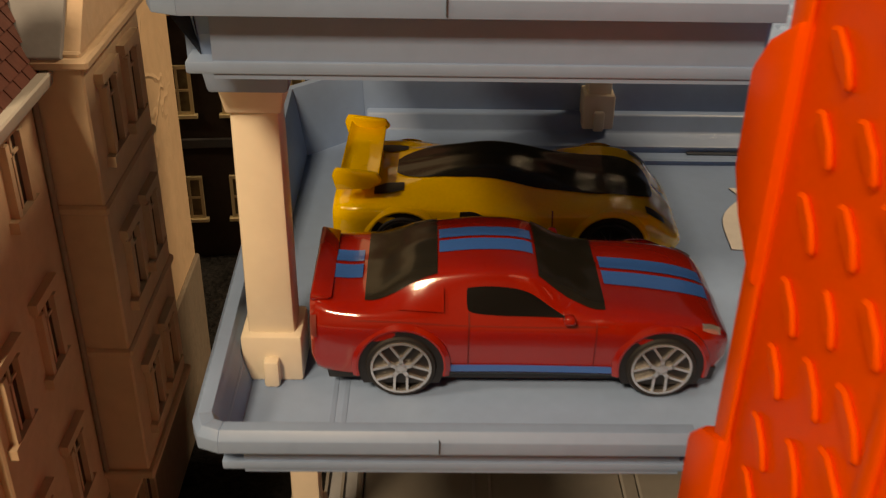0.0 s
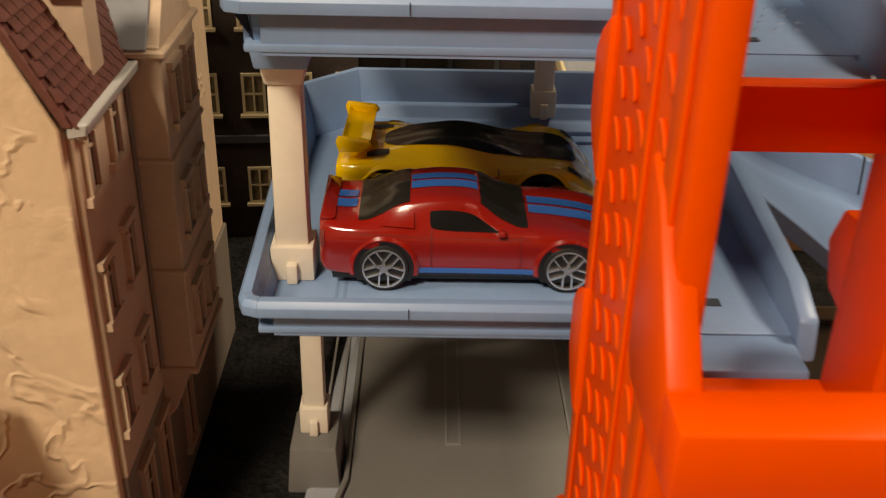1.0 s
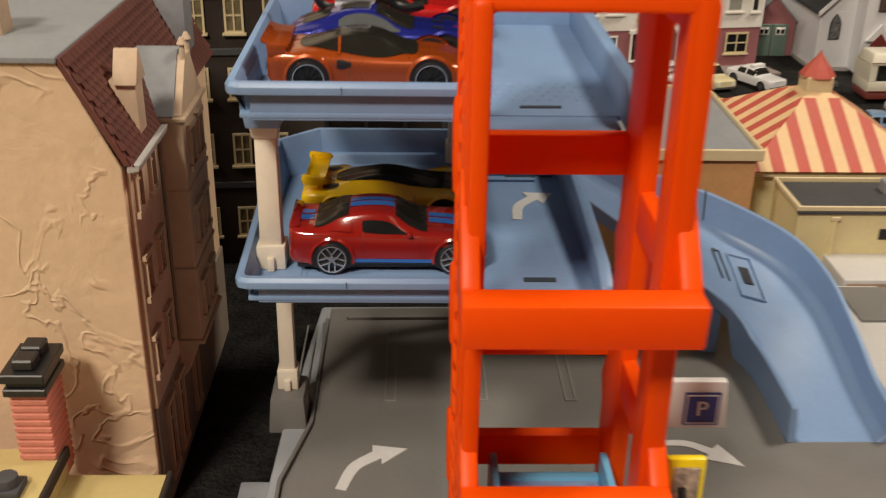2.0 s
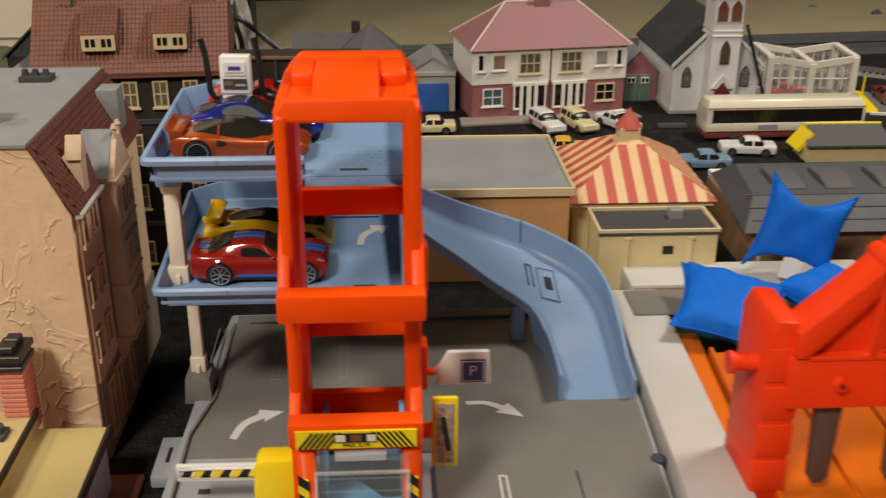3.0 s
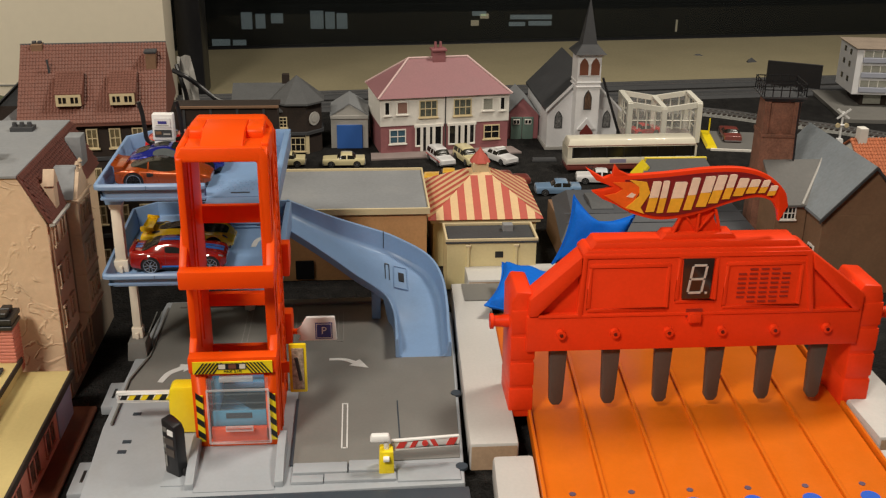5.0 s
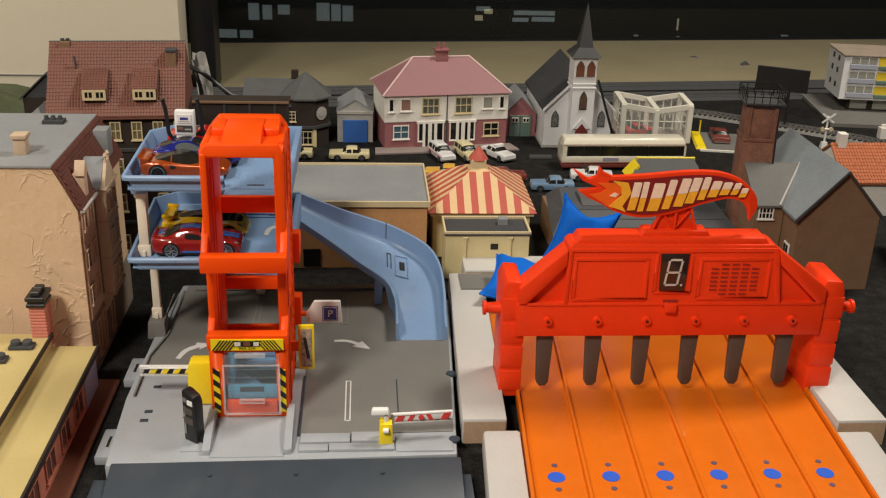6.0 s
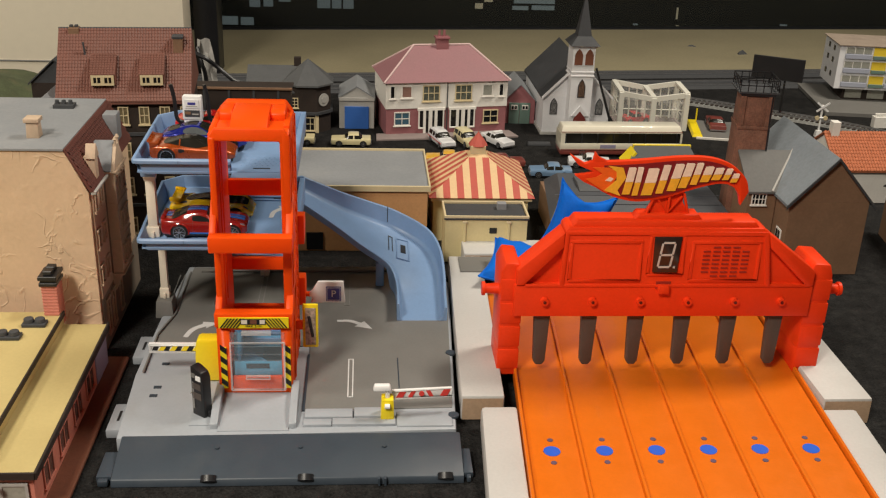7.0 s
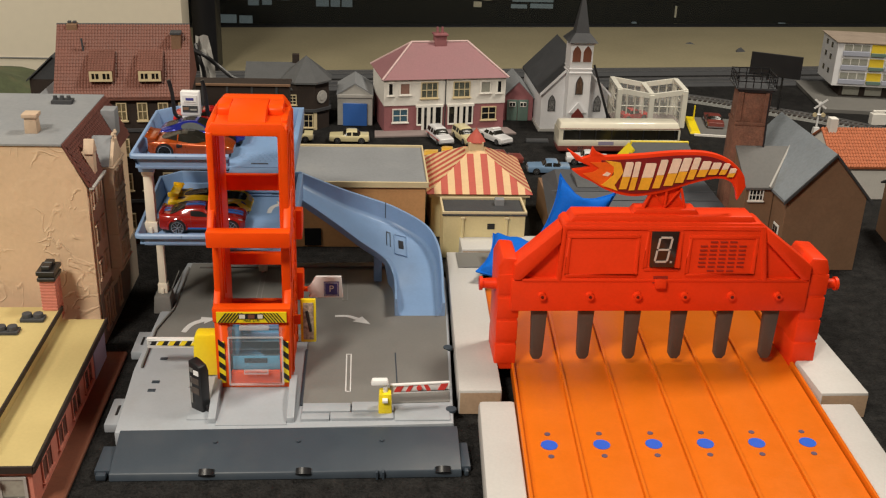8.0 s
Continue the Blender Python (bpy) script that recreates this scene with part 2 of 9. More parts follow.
NIGHT = material("night_dark", (0.006, 0.007, 0.008), 0.9, vary=0.2, bump=0)
PANE = glass("window_pane", (0.012, 0.014, 0.014), 0.03, 0.35)


# ---- mesh helpers ----
def B():
    return bmesh.new()


def smooth_by_angle(bm, degrees=35):
    for f in bm.faces:
        f.smooth = True
    for e in bm.edges:
        e.smooth = not (len(e.link_faces) == 2 and e.calc_face_angle(0) > radians(degrees))


def part(name, bm, mat, parent=None, label="", bevel=0.0, segs=2, smooth=True):
    bmesh.ops.remove_doubles(bm, verts=bm.verts, dist=1e-6)
    bmesh.ops.recalc_face_normals(bm, faces=bm.faces)
    if bevel:
        es = [e for e in bm.edges if len(e.link_faces) == 2 and e.calc_face_angle(0) > radians(30)]
        bmesh.ops.bevel(bm, geom=es, offset=bevel, segments=segs, affect="EDGES", profile=0.5, clamp_overlap=True)
    if smooth:
        smooth_by_angle(bm)
    me = bpy.data.meshes.new(name)
    bm.to_mesh(me)
    bm.free()
    for m in (mat if isinstance(mat, (list, tuple)) else [mat]):
        me.materials.append(m)
    ob = new(name, me)
    ob.parent = parent
    if label:
        ob["label"] = label
    return ob


def thing(name, x, y, z, label, category, rz=0.0, group="", kind=""):
    ob = new(name)
    ob.empty_display_size = 0.01
    ob.location = (x, y, z)
    ob.rotation_euler = (0, 0, radians(rz))
    return tagged(ob, label, category, group, kind)


def poly(bm, verts, faces, mi=0):
    vs = [bm.verts.new(v) for v in verts]
    for f in faces:
        try:
            bm.faces.new([vs[i] for i in f]).material_index = mi
        except ValueError:
            pass
    return vs


def box(bm, x0, x1, y0, y1, z0, z1, mi=0):
    return poly(bm, [(x, y, z) for z in (z0, z1) for x, y in ((x0, y0), (x1, y0), (x1, y1), (x0, y1))],
                [(3, 2, 1, 0), (4, 5, 6, 7), (0, 1, 5, 4), (1, 2, 6, 5), (2, 3, 7, 6), (3, 0, 4, 7)], mi)


def taper(bm, x0, x1, y0, y1, z0, z1, dx, dy=None, mi=0):
    """A block whose top is smaller by dx and dy on each side."""
    dy = dx if dy is None else dy
    lo = [(x0, y0, z0), (x1, y0, z0), (x1, y1, z0), (x0, y1, z0)]
    hi = [(x0 + dx, y0 + dy, z1), (x1 - dx, y0 + dy, z1), (x1 - dx, y1 - dy, z1), (x0 + dx, y1 - dy, z1)]
    return poly(bm, lo + hi, [(3, 2, 1, 0), (4, 5, 6, 7), (0, 1, 5, 4), (1, 2, 6, 5), (2, 3, 7, 6), (3, 0, 4, 7)], mi)


def prism(bm, pts, axis, a0, a1, mi=0):
    """Extrudes an outline of 2D points. axis x: points are (y, z); y: (x, z); z: (x, y)."""
    def put(p, a):
        return {"x": (a, p[0], p[1]), "y": (p[0], a, p[1]), "z": (p[0], p[1], a)}[axis]
    n = len(pts)
    vs = [bm.verts.new(put(p, a)) for a in (a0, a1) for p in pts]
    fs = [vs[:n][::-1], vs[n:]] + [[vs[i], vs[(i + 1) % n], vs[n + (i + 1) % n], vs[n + i]] for i in range(n)]
    for f in fs:
        bm.faces.new(f).material_index = mi
    return vs


def rod(bm, p0, p1, r0, r1=None, seg=12, mi=0):
    p0, p1 = Vector(p0), Vector(p1)
    r1 = r0 if r1 is None else r1
    d = (p1 - p0).normalized()
    u = d.orthogonal().normalized()
    v = d.cross(u)
    ring = [[bm.verts.new(p + r * (math.cos(2 * math.pi * i / seg) * u + math.sin(2 * math.pi * i / seg) * v)) for i in range(seg)]
            for p, r in ((p0, r0), (p1, r1))]
    fs = [ring[0][::-1], ring[1]] + [[ring[0][i], ring[0][(i + 1) % seg], ring[1][(i + 1) % seg], ring[1][i]] for i in range(seg)]
    for f in fs:
        bm.faces.new(f).material_index = mi


def pipe(bm, pts, r, seg=8):
    """A bent round rod through points."""
    rings = []
    P = [Vector(p) for p in pts]
    for i, p in enumerate(P):
        d = (P[min(i + 1, len(P) - 1)] - P[max(i - 1, 0)]).normalized()
        u = d.cross(Vector((0.13, 0.97, 0.2))).normalized()
        v = d.cross(u)
        rings.append([bm.verts.new(p + r * (math.cos(2 * math.pi * k / seg) * u + math.sin(2 * math.pi * k / seg) * v)) for k in range(seg)])
    for a, b in zip(rings, rings[1:]):
        for k in range(seg):
            bm.faces.new([a[k], a[(k + 1) % seg], b[(k + 1) % seg], b[k]])
    bm.faces.new(rings[0][::-1])
    bm.faces.new(rings[-1])


def frame_y(bm, x0, x1, z0, z1, y0, y1, w, mi=0):
    """A rectangular frame in a wall that faces along y."""
    box(bm, x0, x1, y0, y1, z0, z0 + w, mi)
    box(bm, x0, x1, y0, y1, z1 - w, z1, mi)
    box(bm, x0, x0 + w, y0, y1, z0 + w, z1 - w, mi)
    box(bm, x1 - w, x1, y0, y1, z0 + w, z1 - w, mi)


def curve(pts, n):
    """Smooth points through a list of points (Catmull-Rom), n per span."""
    P = [np.array(p, float) for p in pts]
    P = [2 * P[0] - P[1]] + P + [2 * P[-1] - P[-2]]
    out = []
    for i in range(1, len(P) - 2):
        a, b, c, d = P[i - 1:i + 3]
        for k in range(n):
            t = k / n
            out.append(0.5 * (2 * b + (c - a) * t + (2 * a - 5 * b + 4 * c - d) * t * t + (3 * b - a - 3 * c + d) * t ** 3))
    out.append(P[-2])
    return out


def window(parent, x0, x1, z0, z1, y, frame_mat=None, pane_mat=None, bars=(1, 1), w=0.0012, out=-1, sill=True):
    """A window on a wall that faces -y (out=-1): recessed pane, frame and glazing bars."""
    frame_mat, pane_mat = frame_mat or CREAMFRAME, pane_mat or WINDARK
    bm = B()
    ya, yb = sorted((y, y + out * 0.0014))
    frame_y(bm, x0, x1, z0, z1, ya, yb, w)
    for i in range(1, bars[0] + 1):
        cx = x0 + (x1 - x0) * i / (bars[0] + 1)
        box(bm, cx - w * 0.35, cx + w * 0.35, ya + 0.0001, yb - 0.0002, z0 + w, z1 - w)
    for i in range(1, bars[1] + 1):
        cz = z0 + (z1 - z0) * i / (bars[1] + 1)
        box(bm, x0 + w, x1 - w, ya + 0.0002, yb - 0.0003, cz - w * 0.35, cz + w * 0.35)
    if sill:
        box(bm, x0 - w, x1 + w, min(y, y + out * 0.0026), max(y, y + out * 0.0026), z0 - w, z0)
    win = part("window", bm, frame_mat, parent)
    bm = B()
    box(bm, x0 + w * 0.5, x1 - w * 0.5, min(y, y + out * 0.0006), max(y, y + out * 0.0006), z0 + w * 0.5, z1 - w * 0.5)
    part("pane", bm, pane_mat, win)
    return win


def textmesh(name, body, size, parent, mat, m, extrude=0.0002):
    cu = bpy.data.curves.new(name, "FONT")
    cu.body, cu.size, cu.extrude, cu.align_x, cu.align_y = body, size, extrude, "CENTER", "CENTER"
    tmp = bpy.data.objects.new(name, cu)
    me = bpy.data.meshes.new_from_object(tmp)
    me.materials.clear()
    me.materials.append(mat)
    bpy.data.objects.remove(tmp)
    ob = new(name, me)
    ob.parent = parent
    ob.matrix_basis = m
    return ob


# ---- the room and the table ----
def structure(name, bm, mat, label, category, bevel=0.0):
    return tagged(part(name, bm, mat, None, "", bevel), label, category, "", "structure")


# the window side of the room stands a few degrees askew to the garage
ASKEW = Matrix.Translation((0.5, 1.43, 0)) @ Matrix.Rotation(radians(5.8), 4, "Z") @ Matrix.Translation((-0.5, -1.43, 0))


def askew(ob):
    ob.matrix_basis = ASKEW @ ob.matrix_basis
    return ob


bm = B()
bmesh.ops.create_grid(bm, x_segments=2, y_segments=2, size=1)
for v in bm.verts:
    v.co = (0.3 + v.co.x * 1.9, 0.06 + v.co.y * 1.48, 0)
structure("ground", bm, FELT, "black felt covering of the model village table", "ground")
bm = B()
box(bm, -2.4, 3.0, -2.4, 2.6, -0.78, -0.75)
structure("floor", bm, FLOORMAT, "dark carpeted floor of the display room", "floor")
# Unseen ceiling and walls are added to close the room and bounce some light.
bm = B()
box(bm, -2.4, 3.0, -2.4, 2.6, LAMP_Z, LAMP_Z + 0.05)
structure("ceiling", bm, material("ceiling_paint", (0.30, 0.29, 0.27), 0.9, vary=0.04, scale=3), "plain pale ceiling added out of view over the display room", "ceiling")
for nm, c in (("wall_west", (-2.45, -2.4, -2.4, 1.62)), ("wall_east", (3.0, 3.05, -2.4, 2.1)), ("wall_south", (-2.4, 3.0, -2.45, -2.4))):
    bm = B()
    box(bm, *c, -0.75, LAMP_Z)
    structure(nm, bm, ROOMWALL, "plain beige wall added out of view around the display room", "wall")
bm = B()
box(bm, -1.6, 2.2, 1.24, 1.62, -0.03, 0.004)
askew(structure("window_ledge", bm, LEDGE, "stained beige ledge below the dark window", "ledge", 0.003))
bm = B()
box(bm, -2.4, 3.0, 1.62, 1.66, -0.75, -0.01)
askew(structure("wall_north", bm, ROOMWALL, "low wall below the window", "wall"))

# window with dark glass and the night outside
win = thing("window_1", 0.6, 1.62, 0.0, "large dark window with black frame, night outside", "window", kind="structure")
askew(win)
bm = B()
box(bm, -3.0, 2.4, 0.010, 0.014, 0.0, 1.73)
pane = part("pane", bm, PANE, win, "dark glass pane")
pane.visible_shadow = False
bm = B()
box(bm, -3.0, 2.4, -0.002, 0.03, -0.008, 0.0055)
part("window_frame", bm, BLACK, win, "", 0.002)
bm = B()
box(bm, -3.0, 2.4, -0.005, 0.03, 1.70, 1.74)
part("window_frame", bm, BLACK, win, "", 0.002)
for x in (-2.9, 2.3):
    bm = B()
    box(bm, x, x + 0.03, -0.003, 0.028, 0.012, 1.70)
    part("mullion", bm, BLACK, win, "", 0.002)
bm = B()
box(bm, -3.5, 4.5, 4.0, 4.05, -0.8, 3.0)
structure("backdrop", bm, NIGHT, "dark night view outside the window", "backdrop")
# Glowing patches stand in for dim reflections in the pane; the wall is added.
GLINT = glow("glint_far", (0.75, 0.92, 0.95), 0.055)
GLINT_WARM = glow("glint_far_warm", (1.0, 0.85, 0.55), 0.16)
far = thing("reflection_wall", 0, 3.95, 0, "dark wall added far outside, carrying glowing patches for window reflections", "building")
bm = B()
box(bm, -3.0, 4.0, 0.0, 0.04, -0.7, 2.6)
part("wall", bm, NIGHT, far)
for x, z, w, h, mm in ((-0.463, -0.463, 0.075, 0.035, GLINT), (-0.375, -0.463, 0.055, 0.032, GLINT), (-0.335, -0.385, 0.045, 0.07, GLINT), (-0.275, -0.382, 0.04, 0.06, GLINT), (-0.21, -0.36, 0.05, 0.04, GLINT),
                       (-0.045, -0.384, 0.055, 0.075, GLINT), (0.018, -0.384, 0.04, 0.07, GLINT), (0.066, -0.384, 0.045, 0.065, GLINT), (0.64, -0.372, 0.034, 0.022, GLINT_WARM), (0.68, -0.342, 0.036, 0.02, GLINT_WARM),
                       (0.645, -0.33, 0.06, 0.018, GLINT), (0.805, -0.374, 0.07, 0.016, GLINT), (0.89, -0.372, 0.10, 0.018, GLINT), (0.81, -0.345, 0.18, 0.018, GLINT), (1.545, -0.440, 0.012, 0.012, GLINT_WARM), (1.54, -0.40, 0.006, 0.05, GLINT_WARM), (1.72, -0.445, 0.010, 0.008, GLINT), (1.35, -0.43, 0.02, 0.006, GLINT), (2.02, -0.42, 0.03, 0.006, GLINT)):
    # each piece is a glowing reflection patch, not a real window
    bm = B()
    box(bm, x, x + w, -0.01, 0.002, z, z + h)
    part("window", bm, mm, far)

bm = B()
box(bm, -2.4, -0.137, 1.10, 1.172, 0.0, LAMP_Z)
structure("wall_pier", bm, CREAMPANEL, "cream painted pier beside the window", "wall", 0.004)
bm = B()
box(bm, -0.1335, -0.0925, 1.172, 1.235, 0.0, LAMP_Z)
structure("trim", bm, BLACK, "black upright of the window surround", "trim", 0.003)

bm = B()
box(bm, -1.2, -0.1368, 1.0980, 1.1005, 0.0395, 0.0415)
structure("baseboard", bm, LINEGREY, "thin grey joint along the cream pier", "trim", 0.0003)

# unseen ceiling light fittings, added around the lamps
for lx, ly, lw in LAMPS:
    t = thing("ceiling_light", lx, ly, LAMP_Z, "square white ceiling light panel in a frame, added out of view", "ceiling light", group="ceiling lights")
    bm = B()
    for s in ((-0.23, 0.23, -0.23, -0.21), (-0.23, 0.23, 0.21, 0.23), (-0.23, -0.21, -0.21, 0.21), (0.21, 0.23, -0.21, 0.21)):
        box(bm, *s, -0.03, 0.0)
    part("frame", bm, WHITE, t)
    bm = B()
    box(bm, -0.209, 0.209, -0.209, 0.209, -0.012, -0.002)
    part("diffuser", bm, WHITE, t)

# railway strips along the back edge
for i, (ya, yb, zz) in enumerate(((1.195, 1.235, 0.006), (1.115, 1.165, 0.005))):
    t = thing("track_bed", 0.5, 0, 0, "dark strip of roadbed along the table edge", "track bed")
    askew(t)
    bm = B()
    taper(bm, -0.75, 1.3, ya, yb, 0, zz, 0.003)
    part("bed", bm, DARKROOF, t)
    bm = B()
    for y in (ya + 0.012, yb - 0.012):
        box(bm, -0.75, 1.3, y - 0.0006, y + 0.0006, zz, zz + 0.0025)
    part("rail", bm, STEEL, t)

# crumbs left on the ledge
for x, y, l, w, rz, lab in ((0.838, 1.479, 0.010, 0.0025, -20, "small dark splinter lying on the window ledge"), (0.923, 1.415, 0.011, 0.006, 10, "crumpled brown crumb lying on the window ledge")):
    t = thing("debris", x, y, 0.004, lab, "debris", rz=rz)
    bm = B()
    poly(bm, [(-l, -w, 0), (l, -w * 0.6, 0), (l * 0.8, w, 0), (-l * 0.7, w * 0.8, 0), (0.1 * l, 0.1 * w, w * 1.4), (-0.5 * l, 0, w)], [(3, 2, 1, 0), (0, 1, 4, 5), (1, 2, 4), (2, 3, 5, 4), (3, 0, 5)])
    part("crumb", bm, DARKROOF, t)


# ---- the toy garage ----
garage = thing("toy_garage", 0, 0, 0, "grey, blue and orange plastic toy parking garage with a lift", "toy garage")

bm = B()
OUT = [(-0.0245, 0.025), (0.2294, 0.034), (0.2386, 0.2126), (0.243, 0.30), (0.19, 0.338), (-0.018, 0.335), (-0.026, 0.225), (-0.029, 0.12)]
prism(bm, OUT, "z", 0.0005, 0.0142)
base = part("base_plate", bm, LIGHTGREY, garage, "light grey moulded base plate", 0.002)
bm = B()
prism(bm, [(0.1115, 0.060), (0.2285, 0.064), (0.236, 0.2126), (0.240, 0.298), (0.188, 0.334), (-0.0125, 0.331), (-0.0125, 0.226), (-0.0212, 0.186), (-0.0212, 0.165), (0.03, 0.165), (0.1115, 0.165)], "z", 0.0135, 0.0151)
part("parking_floor", bm, MIDGREY, base, "mid grey parking floor", 0.0006)
# raised kerb lines
for pts in ([(-0.0232, 0.120), (-0.0215, 0.120), (-0.0215, 0.186), (-0.0126, 0.226), (-0.0126, 0.318), (-0.0143, 0.318), (-0.0143, 0.227), (-0.0232, 0.187)],
            [(-0.003, 0.318), (0.186, 0.321), (0.186, 0.324), (-0.003, 0.322)]):
    bm = B()
    prism(bm, pts, "z", 0.0145, 0.0168)
    part("kerb", bm, MIDGREY, base, "", 0.0005)
for x in (-0.0205, 0.0200, 0.0612, 0.1012, 0.1425):
    bm = B()
    for dx in (-0.0022, 0.0022):
        box(bm, x + dx - 0.0004, x + dx + 0.0004, 0.245, 0.312, 0.0149, 0.0155)
    box(bm, x - 0.0026, x + 0.0026, 0.2444, 0.2452, 0.0149, 0.0155)
    part("parking_line", bm, LINEGREY, base, "raised pale bay outline")


def arrow(parent, pts, tip, w, z, mat, hw):
    """A flat road arrow along a bent line."""
    bm = B()
    P = curve([(*p, 0) for p in pts], 6)
    L, R = [], []
    for i, p in enumerate(P):
        d = P[min(i + 1, len(P) - 1)] - P[max(i - 1, 0)]
        d = d / np.linalg.norm(d)
        nn = np.array((-d[1], d[0], 0))
        ww = w * (0.75 + 0.25 * i / len(P))
        L.append(p + nn * ww)
        R.append(p - nn * ww)
    e = P[-1]
    tipv = np.array((*tip, 0))
    d = (tipv - e) / np.linalg.norm(tipv - e)
    nn = np.array((-d[1], d[0], 0))
    outline = L + [e + nn * hw, tipv, e - nn * hw] + R[::-1]
    prism(bm, [(p[0], p[1]) for p in outline], "z", z, z + 0.0003)
    return part("road_arrow", bm, mat, parent, "pale printed road arrow", 0, smooth=False)


arrow(base, [(0.1340, 0.2125), (0.1455, 0.2120), (0.1545, 0.2065)], (0.1660, 0.1965), 0.0024, 0.0151, ARROW, 0.0066)
arrow(base, [(0.0020, 0.1820), (0.0065, 0.1960), (0.0155, 0.2045)], (0.0280, 0.2085), 0.0030, 0.0151, ARROW, 0.0068)
# outlined slot on the exit lane and seams
bm = B()
for a, b in ((0.1458, 0.0790), (0.1495, 0.0790)):
    box(bm, a - 0.0005, a + 0.0005, b, b + 0.062, 0.0150, 0.0156)
box(bm, 0.1458, 0.1495, 0.0790, 0.0800, 0.0150, 0.0156)
box(bm, 0.1458, 0.1495, 0.1400, 0.1410, 0.0150, 0.0156)
part("lane_marking", bm, ARROW, base, "thin white outlined lane marking")
bm = B()
box(bm, 0.1868, 0.1877, 0.085, 0.143, 0.0150, 0.0154)
part("seam", bm, SLATE, base)
bm = B()
box(bm, 0.1105, 0.1125, 0.060, 0.150, 0.0143, 0.0154)
part("seam", bm, SLATE, base)
# kerb blocks along the front
for a, b, c, d, zz in ((0.113, 0.150, 0.048, 0.060, 0.0172), (0.151, 0.182, 0.049, 0.0615, 0.0172), (0.1125, 0.134, 0.038, 0.0465, 0.0165), (0.1345, 0.183, 0.0385, 0.0475, 0.0165), (0.184, 0.227, 0.037, 0.058, 0.0155)):
    bm = B()
    box(bm, a, b, c, d, 0.013, zz)
    part("kerb_block", bm, LIGHTGREY, base, "", 0.0008)
for x, y in ((-0.007, 0.136), (-0.007, 0.098), (-0.008, 0.085)):
    bm = B()
    box(bm, x - 0.003, x + 0.003, y - 0.002, y + 0.002, 0.0138, 0.0146)
    part("slot", bm, SLATE, base)
# clip tabs on the side
for y, x in ((0.064, -0.0245), (0.177, -0.027)):
    bm = B()
    box(bm, x - 0.0125, x + 0.002, y - 0.019, y + 0.019, 0.001, 0.0085)
    tab = part("clip_tab", bm, LIGHTGREY, base, "", 0.001)
    bm = B()
    box(bm, x - 0.0068, x - 0.0048, y - 0.006, y + 0.008, 0.0080, 0.0088)
    part("slot", bm, BLACK, tab)
# thin plate under the ticket machine and a moulded corner guide
bm = B()
box(bm, 0.0262, 0.0495, 0.0410, 0.0650, 0.0138, 0.0152)
part("machine_plate", bm, LIGHTGREY, base, "", 0.0005)
bm = B()
box(bm, 0.0200, 0.0212, 0.088, 0.106, 0.0138, 0.0150)
part("moulded_line", bm, LIGHTGREY, base)
bm = B()
box(bm, 0.0270, 0.0430, 0.146, 0.152, 0.0145, 0.0185)
box(bm, 0.0310, 0.0390, 0.150, 0.158, 0.0145, 0.0165)
part("barrier_socket", bm, LIGHTGREY, base, "", 0.0006)
# small pivot notches on the outer edge
for x, y in ((0.2285, 0.052), (0.2335, 0.152)):
    bm = B()
    rod(bm, (x, y, 0.014), (x, y, 0.0158), 0.0042, seg=16)
    part("notch", bm, SLATE, base)

# dark access strip in front
strip = part("access_strip", (lambda b: (prism(b, [(-0.0165, 0.0002), (0.031, 0.0002), (0.031, 0.0135), (0.0265, 0.0145), (-0.0145, 0.0055)], "x", -0.0205, 0.2315), b)[1])(B()), SLATE, garage, "dark blue-grey sloped access strip", 0.0008)
for x in (0.048, 0.117, 0.218):
    bm = B()
    rod(bm, (x, -0.0150, 0.0030), (x, -0.0118, 0.0064), 0.0060, 0.0056, seg=20)
    part("clip_socket", bm, BLACK, strip, "dark round clip socket")
bm = B()
box(bm, 0.1690, 0.1705, -0.0185, -0.0150, 0.0005, 0.0065)
box(bm, 0.1735, 0.1750, -0.0185, -0.0150, 0.0005, 0.0065)
part("clip_slit", bm, SLATE, strip)
for x in (0.051, 0.112, 0.174):
    bm = B()
    rod(bm, (x, 0.0145, 0.0108), (x, 0.0145, 0.0128), 0.0016, seg=12)
    part("rivet", bm, SLATE, strip)
for x0, x1 in ((-0.0315, -0.0205), (0.2315, 0.2385)):
    bm = B()
    box(bm, x0, x1, -0.011, 0.020, 0.001, 0.006)
    box(bm, x0 + 0.002, x1 - 0.002, -0.0165, -0.0118, 0.001, 0.0055)
    part("clip_tab", bm, SLATE, strip, "", 0.0008)

# pedestal and columns
bm = B()
taper(bm, -0.0315, -0.0150, 0.224, 0.246, 0.012, 0.0285, 0.0012)
part("pedestal", bm, MIDGREY, garage, "grey column pedestal", 0.0008)


def column(x, y, z0, z1, w):
    c = part("column", (lambda b: (taper(b, x - w, x + w, y - w * 0.9, y + w * 0.9, z0, z1, w * 0.08), b)[1])(B()), CREAM, garage, "cream plastic column", 0.0008)
    bm = B()
    box(bm, x - w * 1.28, x + w * 1.28, y - w * 1.25, y + w * 1.25, z0, z0 + 0.0095)
    box(bm, x - 0.0014, x + 0.0014, y - w * 1.75, y - w * 1.2, z0, z0 + 0.0055)
    part("foot", bm, CREAM, c, "", 0.0006)
    bm = B()
    taper(bm, x - w * 1.05, x + w * 1.05, y - w, y + w, z1 - 0.006, z1, -w * 0.25)
    part("capital", bm, CREAM, c, "", 0.0005)
    return c


column(-0.0235, 0.237, 0.0285, 0.098, 0.0034)
column(-0.0228, 0.2075, 0.1013, 0.1585, 0.0042)
